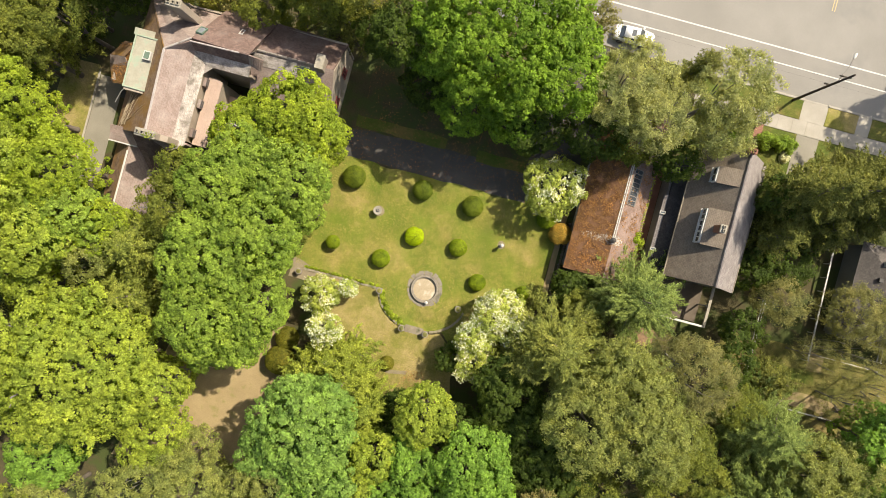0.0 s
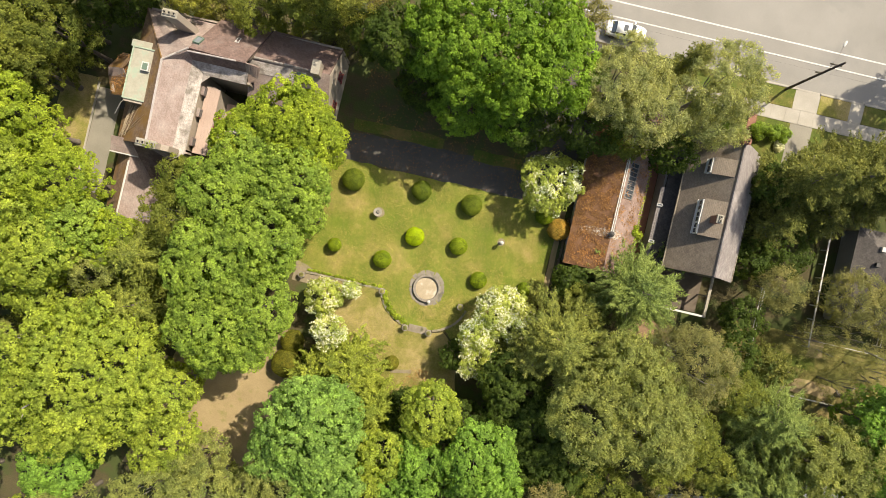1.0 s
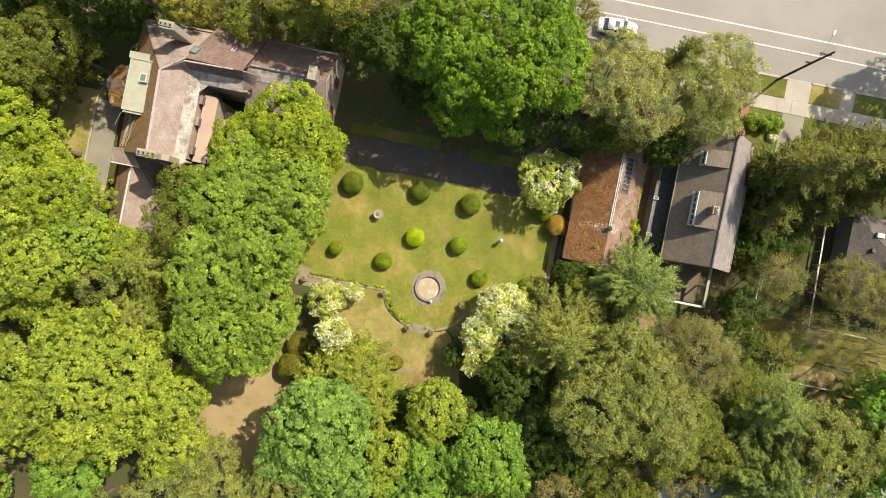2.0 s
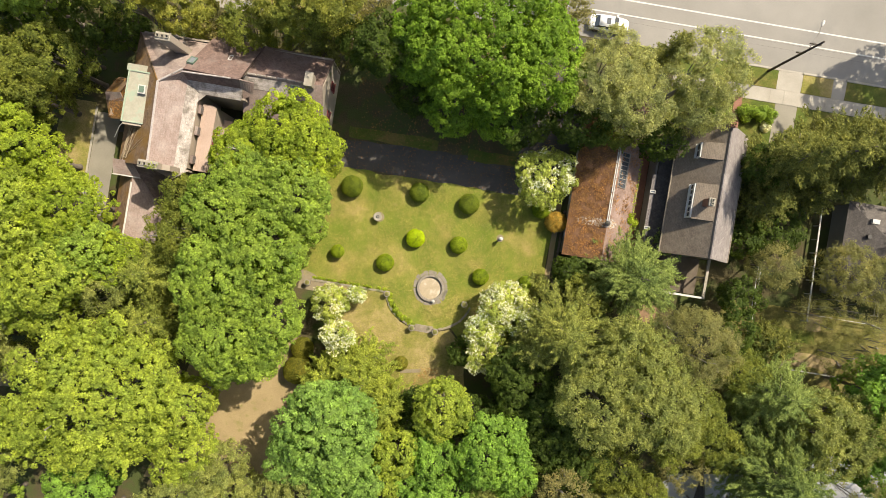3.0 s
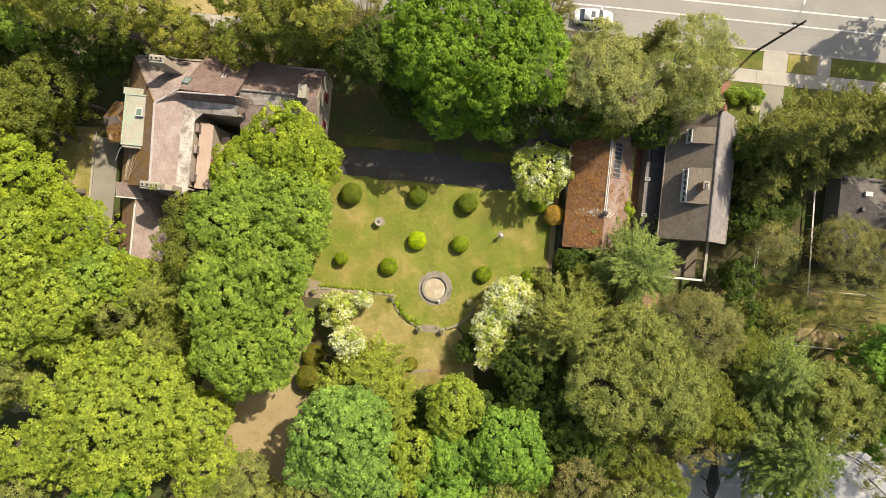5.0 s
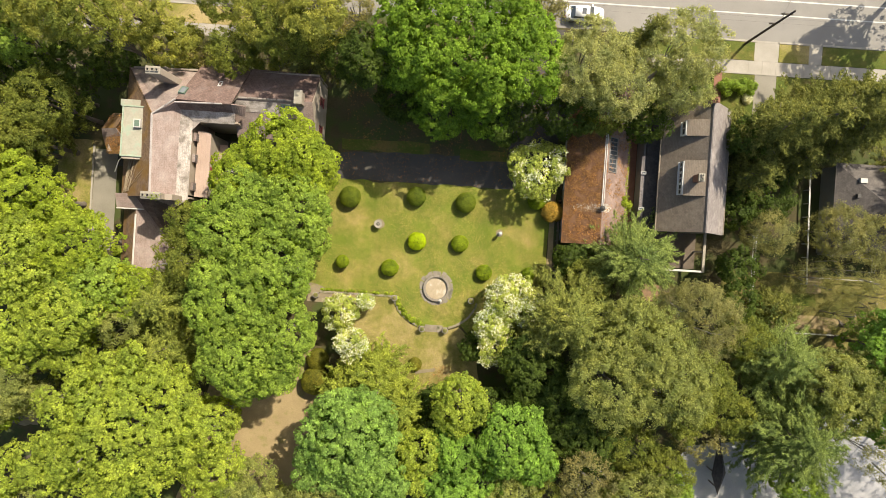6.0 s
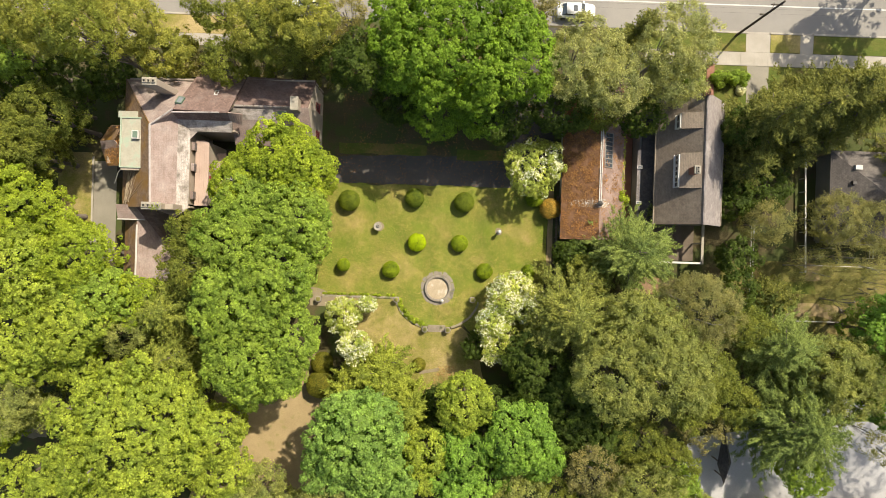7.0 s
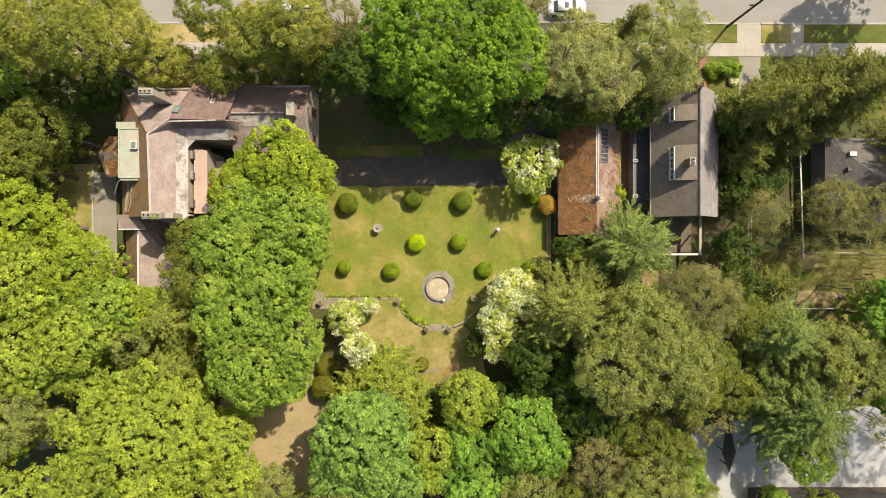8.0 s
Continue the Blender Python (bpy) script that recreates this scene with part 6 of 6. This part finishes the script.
tree("gold", -13.9, 27.2, 3.7, 16.0, "tree with small golden-olive leaves")
tree("brown", -10.8, 29.4, 3.0, 12.0, "thin tree with brownish buds and bare twigs", bare=3)
tree("dull", -23.7, 24.4, 3.0, 9.0, "dense tree with dull green leaves")
tree("hemlock", -15.6, 25.9, 2.8, 12.0, "dark olive hemlock with drooping sprays")
tree("dark", -11.1, 25.0, 3.0, 9.0, "low tree with shade put into its dark green leaves")
tree("dull", -24.7, 29.7, 3.2, 10.5, "dense tree with dull green leaves")
tree("gold", -29.3, 26.0, 2.2, 7.0, "tree with small golden-olive leaves")
tree("pale", 13.9, 24.5, 4.8, 14.0, "loose-crowned tree with pale grey-green leaves", bare=4)
tree("pale", 17.3, 22.5, 4.0, 13.0, "loose-crowned tree with pale grey-green leaves", bare=3)
tree("pale", 23.5, 26.5, 4.6, 14.0, "loose-crowned tree with pale grey-green leaves", bare=1)
tree("pale", 24.1, 23.3, 3.4, 12.0, "loose-crowned tree with pale grey-green leaves")
tree("dark", 12.9, 20.6, 3.6, 9.0, "low tree with shade put into its dark green leaves")
tree("dull", 17.2, 20.6, 2.6, 8.0, "dense tree with dull green leaves")
tree("hemlock", 20.4, 28.7, 1.5, 13.0, "dark olive hemlock with drooping sprays")
tree("dark", 21.9, 20.1, 2.5, 8.0, "low tree with shade put into its dark green leaves")
tree("brown", 9.5, 29.8, 2.1, 13.0, "thin tree with brownish buds and bare twigs", bare=6)
tree("dogwood", 10.5, 14.4, 3.9, 6.0, "small dogwood in pale lime leaf and cream blossom", blossom=0.22)
tree("dark", 14.9, 4.5, 2.0, 5.0, "low tree with shade put into its dark green leaves")
tree("dull", 16.6, 3.0, 2.0, 6.0, "dense tree with dull green leaves")
tree("dogwood", -10.8, -3.2, 2.4, 5.0, "small dogwood covered in white blossom", blossom=0.3)
tree("dogwood", -8.1, -1.9, 1.0, 3.4, "small dogwood covered in white blossom", blossom=0.6)
tree("dogwood", -9.1, -6.5, 2.0, 6.5, "small dogwood covered in white blossom", blossom=0.7)
tree("dogwood", 8.6, -0.5, 3.4, 6.0, "small dogwood covered in white blossom", blossom=0.62)
tree("dogwood", 6.6, -3.8, 2.5, 6.0, "small dogwood covered in white blossom", blossom=0.35)
tree("dogwood", 6.9, -6.2, 2.1, 6.0, "small dogwood covered in white blossom", blossom=0.5)
tree("dark", 4.9, -6.5, 1.9, 4.0, "low tree with shade put into its dark green leaves")
tree("pine", 21.1, 5.1, 5.5, 12.0, "pine with soft blue-green needles")
tree("yew", 14.2, -1.7, 5.1, 15.0, "dense olive-green conifer with flat sprays")
tree("olive", 21.2, -3.9, 5.3, 15.0, "tree with small olive-green leaves")
tree("bud", 26.7, -0.8, 5.0, 14.0, "round tree in thin olive spring leaf", bare=5)
tree("olive", 18.2, -7.2, 5.2, 15.0, "tree with small olive-green leaves")
tree("olive", 20.1, -1.6, 3.2, 13.0, "tree with small olive-green leaves")
tree("olive", 25.3, -4.9, 3.5, 14.0, "tree with small olive-green leaves")
tree("olive", 16.9, -4.4, 3.0, 12.0, "tree with small olive-green leaves")
tree("olive", 23.9, -7.2, 4.9, 15.0, "tree with small olive-green leaves")
tree("dark", 11.6, -8.8, 4.2, 9.0, "low tree with shade put into its dark green leaves")
tree("dark", 14.3, -11.8, 4.3, 9.0, "low tree with shade put into its dark green leaves")
tree("yew", 11.8, -4.2, 3.1, 11.0, "dense olive-green conifer with flat sprays")
tree("yew", 16.4, 1.6, 3.1, 9.0, "dense olive-green conifer with flat sprays")
tree("dull", 28.6, -7.5, 3.2, 12.0, "dense tree with dull green leaves")
tree("dark", 10.2, -6.6, 3.1, 8.5, "low tree with shade put into its dark green leaves")
tree("blue", -7.7, -15.0, 5.6, 13.0, "maple with cool blue-green foliage")
tree("blue", -10.6, -18.5, 3.6, 11.0, "maple with cool blue-green foliage")
tree("blue", -5.4, -18.8, 3.7, 11.0, "maple with cool blue-green foliage")
tree("blue", -3.6, -20.9, 2.4, 10.0, "maple with cool blue-green foliage")
tree("blue", -7.6, -20.9, 3.0, 10.0, "maple with cool blue-green foliage")
tree("cedar", -5.7, -8.4, 2.4, 6.0, "feathery yellow-olive cypress with fine upswept sprays")
tree("cedar", -10.1, -11.3, 2.8, 7.0, "feathery yellow-olive cypress with fine upswept sprays")
tree("cedar", -8.0, -9.6, 2.3, 7.0, "feathery yellow-olive cypress with fine upswept sprays")
tree("cedar", -5.5, -10.9, 3.5, 9.0, "feathery yellow-olive cypress with fine upswept sprays")
tree("cedar", -2.6, -12.9, 2.8, 10.0, "feathery yellow-olive cypress with fine upswept sprays")
tree("cedar", -3.5, -15.9, 2.5, 10.0, "feathery yellow-olive cypress with fine upswept sprays")
tree("yellow", -0.7, -16.9, 2.8, 10.0, "broad tree with bright yellow-green spring leaves")
tree("yellow", -1.5, -19.8, 2.3, 9.0, "broad tree with bright yellow-green spring leaves")
tree("yellow", 3.4, -11.4, 3.5, 11.0, "dense round tree in small golden-green leaf")
tree("dark", 0.6, -12.5, 2.0, 6.0, "low tree with shade put into its dark green leaves")
tree("dark", 0.2, -15.4, 1.9, 6.0, "low tree with shade put into its dark green leaves")
tree("brown", -2.9, -18.8, 1.4, 7.0, "thin tree with brownish buds and bare twigs", bare=6)
tree("bright", 9.2, -14.6, 4.2, 12.0, "young tree with vivid green foliage")
tree("bright", 3.7, -17.2, 2.8, 10.0, "young tree with vivid green foliage")
tree("bright", 2.0, -16.1, 1.8, 9.0, "young tree with vivid green foliage")
tree("bright", 1.5, -20.2, 2.1, 9.0, "young tree with vivid green foliage")
tree("dark", 7.0, -12.5, 2.8, 8.0, "low tree with shade put into its dark green leaves")
tree("bright", 6.6, -19.9, 2.4, 9.0, "young tree with vivid green foliage")
tree("bright", 11.6, -17.2, 2.7, 10.0, "young tree with vivid green foliage")
tree("bright", 3.4, -21.6, 3.0, 10.0, "young tree with vivid green foliage")
tree("brown", 17.1, -18.2, 3.6, 11.0, "thin tree with brownish buds and bare twigs", bare=5)
tree("olive", 9.7, -21.6, 3.3, 10.0, "tree with small olive-green leaves")
tree("brown", 29.2, -13.6, 3.1, 9.0, "thin tree with brownish buds and bare twigs")
tree("dull", 22.0, -15.1, 3.7, 9.5, "dense tree with dull green leaves")
tree("olive", 23.3, -21.4, 4.8, 11.0, "tree with small olive-green leaves")
tree("dark", 15.5, -14.2, 3.3, 9.0, "low tree with shade put into its dark green leaves")
tree("dark", 19.3, -13.3, 3.0, 9.0, "low tree with shade put into its dark green leaves")
tree("dark", 18.0, -16.1, 2.7, 9.0, "low tree with shade put into its dark green leaves")
tree("dull", 26.8, -10.6, 3.0, 12.0, "dense tree with dull green leaves")
tree("olive", 18.9, -22.6, 3.0, 11.0, "tree with small olive-green leaves")
tree("dull", 25.9, -17.3, 2.8, 10.0, "dense tree with dull green leaves")
tree("olive", 29.2, -23.0, 2.2, 8.0, "tree with small olive-green leaves")
tree("green", 39.2, -24.5, 1.9, 5.0, "leafy tree with mid-green foliage")
tree("dull", 44.4, -24.7, 1.9, 5.0, "dense tree with dull green leaves")
tree("dull", 13.6, -21.9, 2.7, 9.0, "dense tree with dull green leaves")
tree("olive", -18.8, -22.1, 3.2, 9.0, "tree with small olive-green leaves")
tree("olive", -10.4, -22.2, 3.6, 10.0, "tree with small olive-green leaves")
tree("fir", 38.9, -12.6, 6.8, 13.5, "broad dark green conifer with layered branches", base=4.0)
tree("pine", 36.9, -4.2, 4.8, 13.0, "pine with soft blue-green needles")
tree("olive", 42.0, -6.2, 3.9, 12.0, "tree with small olive-green leaves")
tree("bright", 47.5, -2.6, 3.5, 12.0, "young tree with vivid green foliage")
tree("bright", 48.4, -7.5, 3.0, 12.0, "young tree with vivid green foliage", bare=2)
tree("bud", 36.2, 8.8, 2.8, 8.0, "round tree in thin olive spring leaf")
tree("bud", 43.5, 9.6, 3.5, 9.0, "round tree in thin olive spring leaf")
tree("bud", 48.3, 9.0, 3.5, 8.5, "round tree in thin olive spring leaf")
tree("twig", 45.3, 5.4, 3.6, 9.0, "nearly leafless tree with a haze of fine twigs", bare=4)
tree("twig", 48.7, 2.6, 3.6, 9.0, "nearly leafless tree with a haze of fine twigs", bare=4)
tree("twig", 46.2, 0.3, 3.2, 8.0, "nearly leafless tree with a haze of fine twigs", bare=3)
tree("twig", 41.6, 4.2, 2.6, 7.0, "nearly leafless tree with a haze of fine twigs", bare=2)
tree("twig", 52.4, 4.0, 3.6, 9.0, "nearly leafless tree with a haze of fine twigs", bare=3)
tree("dark", 33.8, 4.8, 2.5, 7.0, "low tree with shade put into its dark green leaves")
tree("dark", 34.0, 11.5, 2.6, 4.5, "low tree with shade put into its dark green leaves")
tree("hemlock", 34.1, 19.6, 3.7, 17.0, "dark olive hemlock with drooping sprays")
tree("hemlock", 41.0, 22.4, 4.4, 16.0, "dark olive hemlock with drooping sprays")
tree("dark", 37.8, 13.2, 3.0, 4.5, "low tree with shade put into its dark green leaves")
tree("hemlock", 46.6, 23.0, 4.6, 15.0, "dark olive hemlock with drooping sprays")
tree("hemlock", 34.2, 15.2, 2.6, 10.0, "dark olive hemlock with drooping sprays")
tree("hemlock", 37.7, 20.4, 3.2, 17.0, "dark olive hemlock with drooping sprays")
tree("dark", 32.9, 1.0, 2.5, 8.0, "low tree with shade put into its dark green leaves")
tree("hemlock", 38.2, 0.6, 2.6, 8.0, "dark olive hemlock with drooping sprays")
tree("olive", 43.5, -8.8, 3.5, 12.0, "tree with small olive-green leaves")
tree("green", 41.4, -19.2, 2.6, 8.0, "leafy tree with mid-green foliage")
tree("green", 27.5, -20.5, 2.6, 8.0, "leafy tree with mid-green foliage")
tree("dark", 33.1, 19.2, 2.5, 8.0, "low tree with shade put into its dark green leaves")
tree("dull", 33.5, -2.7, 2.7, 10.0, "dense tree with dull green leaves")
tree("olive", -22.2, -26.2, 4.2, 11.5, "tree with small olive-green leaves", bare=2)
tree("bright", -32.2, -25.6, 3.6, 10.5, "young tree with vivid green foliage")
tree("olive", -31.4, -30.2, 3.4, 11.0, "tree with small olive-green leaves")
tree("olive", -17.5, -24.8, 4.4, 12.0, "tree with small olive-green leaves")
tree("olive", -13.2, -24.8, 3.6, 10.0, "tree with small olive-green leaves")
tree("olive", 46.5, -6.0, 4.7, 12.0, "tree with small olive-green leaves")
tree("bright", 48.8, -1.2, 3.5, 12.0, "young tree with vivid green foliage")
tree("dull", 32.0, -10.8, 3.1, 9.5, "dense tree with dull green leaves")
tree("hemlock", 39.6, 17.3, 3.0, 8.5, "dark olive hemlock with drooping sprays")
tree("hemlock", 43.8, 21.0, 3.3, 16.0, "dark olive hemlock with drooping sprays")
tree("dull", -45.3, 14.6, 4.6, 14.0, "dense tree with dull green leaves")
tree("dull", -41.2, 17.1, 3.5, 13.0, "dense tree with dull green leaves")
tree("dark", -45.5, 9.9, 3.6, 11.0, "low tree with shade put into its dark green leaves")
tree("yellow", -44.2, -21.5, 3.6, 13.0, "broad tree with bright yellow-green spring leaves")
tree("olive", -41.6, -24.6, 3.4, 10.0, "tree with small olive-green leaves")
tree("lime", -46.5, -15.5, 3.5, 12.0, "maple with fresh lime-green leaves")
tree("sparse", 46.5, -13.2, 3.4, 15.0, "thinly leaved tree with visible grey branches", bare=3)
tree("bright", 48.1, -10.6, 2.7, 12.0, "young tree with vivid green foliage")
tree("olive", -50.4, 1.2, 5.7, 15.0, "tree with small olive-green leaves")
tree("yellow", -51.1, -7.7, 5.7, 15.0, "broad tree with bright yellow-green spring leaves")
tree("dull", -50.3, 11.4, 5.2, 14.0, "dense tree with dull green leaves")
tree("dull", -50.9, 20.4, 5.2, 14.0, "dense tree with dull green leaves")
tree("gold", -50.2, 28.9, 5.2, 14.0, "tree with small golden-olive leaves")
tree("olive", -50.4, -16.3, 5.2, 14.0, "tree with small olive-green leaves")
tree("oak", 52.8, 39.1, 5.3, 18.0, "tall broad oak with dense deep green leaves", base=3)
tree("sparse", 50.8, -6.9, 4.8, 17.0, "thinly leaved tree with visible grey branches")
tree("sparse", 53.1, -14.4, 4.6, 15.0, "thinly leaved tree with visible grey branches")
tree("bright", 52.8, -2.5, 3.5, 13.0, "young tree with vivid green foliage")
# two trees out of view, added to throw dappled shade on the terrace
tree("sparse", 55.5, -9.0, 4.5, 14.0, "thinly leaved tree with visible grey branches")
tree("sparse", 57.0, -14.5, 4.5, 13.0, "thinly leaved tree with visible grey branches")
tree("hemlock", 53.8, 16.6, 4.8, 15.0, "dark olive hemlock with drooping sprays")
tree("olive", -49.7, -28.4, 5.0, 13.0, "tree with small olive-green leaves")
tree("green", -43.0, -30.4, 4.2, 12.0, "leafy tree with mid-green foliage")
tree("yellow", -35.5, -32.8, 3.6, 11.0, "broad tree with bright yellow-green spring leaves")
tree("blue", -22.3, -31.4, 4.0, 11.0, "maple with cool blue-green foliage")
tree("lime", -13.2, -28.5, 5.0, 13.0, "maple with fresh lime-green leaves")
tree("olive", -4.0, -28.5, 5.0, 13.0, "tree with small olive-green leaves")
tree("green", 5.1, -28.5, 5.0, 13.0, "leafy tree with mid-green foliage")
tree("yellow", 14.3, -28.5, 5.0, 13.0, "broad tree with bright yellow-green spring leaves")
tree("blue", 24.6, -30.1, 5.2, 8.0, "maple with cool blue-green foliage")
tree("lime", 34.2, -30.2, 5.2, 8.0, "maple with fresh lime-green leaves")
tree("olive", 43.9, -30.2, 5.2, 8.0, "tree with small olive-green leaves")


# ---- grass tufts and fallen leaves ----
def inside(x, y, outline):
    hit = np.zeros(len(x), bool)
    for (x0, y0), (x1, y1) in zip(outline, outline[1:] + outline[:1]):
        cross = ((y0 > y) != (y1 > y)) & (x < (x1 - x0) * (y - y0) / ((y1 - y0) or 1e-9) + x0)
        hit ^= cross
    return hit


def scatter(name, outline, count, size, mat, label, seed, z=0.03, upright=0.6):
    """Small blades or leaves strewn over an outline, thicker in drifts."""
    rng = np.random.default_rng(seed)
    xs, ys = [p[0] for p in outline], [p[1] for p in outline]
    x, y = rng.uniform(min(xs), max(xs), count), rng.uniform(min(ys), max(ys), count)
    keep = inside(x, y, outline)
    x, y = x[keep], y[keep]
    d = np.array([noise.noise(Vector((a * 0.5, b * 0.5, seed))) for a, b in zip(x, y)])
    keep = d > rng.uniform(-0.7, 0.5, len(d))
    p = np.stack([x[keep], y[keep], np.full(keep.sum(), z + size * 0.3)], 1)
    nrm = unit(rng.normal(size=p.shape) * np.array([1, 1, 0.3]) * upright + np.array([0, 0, 1 - upright * 0.6]))
    ob = leaf_mesh(name, leaves(rng, p, nrm, size, size * 0.55), mat, None)
    return tagged(ob, label, "ground cover", kind="stuff")


scatter("grass_tufts", [(-14.8, 12.2), (12.8, 12.2), (12.8, 2.0), (11.5, -4), (4.5, -5), (-4.3, -3.0), (-5.0, -1.0), (-15.0, -0.9)], 130000, 0.085, FOLIAGE["blade"], "short uneven grass blades of the lawn", 21, 0.03, 0.3)
scatter("grass_tufts", [(-12, -1.8), (-5.3, -1.8), (-3, -4.8), (3.2, -5), (5, -12), (-3, -13), (-9, -6)], 24000, 0.085, FOLIAGE["blade"], "short dry grass blades of the lower lawn", 22, 0.03, 0.3)
scatter("fallen_leaves", [(-13, 12.4), (13, 12.4), (13, 16), (-13, 16)], 1300, 0.13, FOLIAGE["litter"], "scattered leaves on the shaded driveway", 24, 0.02, 0.3)
scatter("fallen_leaves", [(-12, 16), (12, 16), (12, 30), (-12, 30)], 5000, 0.15, FOLIAGE["litter"], "fallen leaves under the oak", 25, 0.01, 0.3)
scatter("fallen_leaves", [(-0.6, -11.6), (2.2, -11.6), (2.6, -9.2), (0.4, -9.4)], 700, 0.13, FOLIAGE["litter"], "brown leaves at the foot of the lower lawn", 26, 0.03, 0.3)
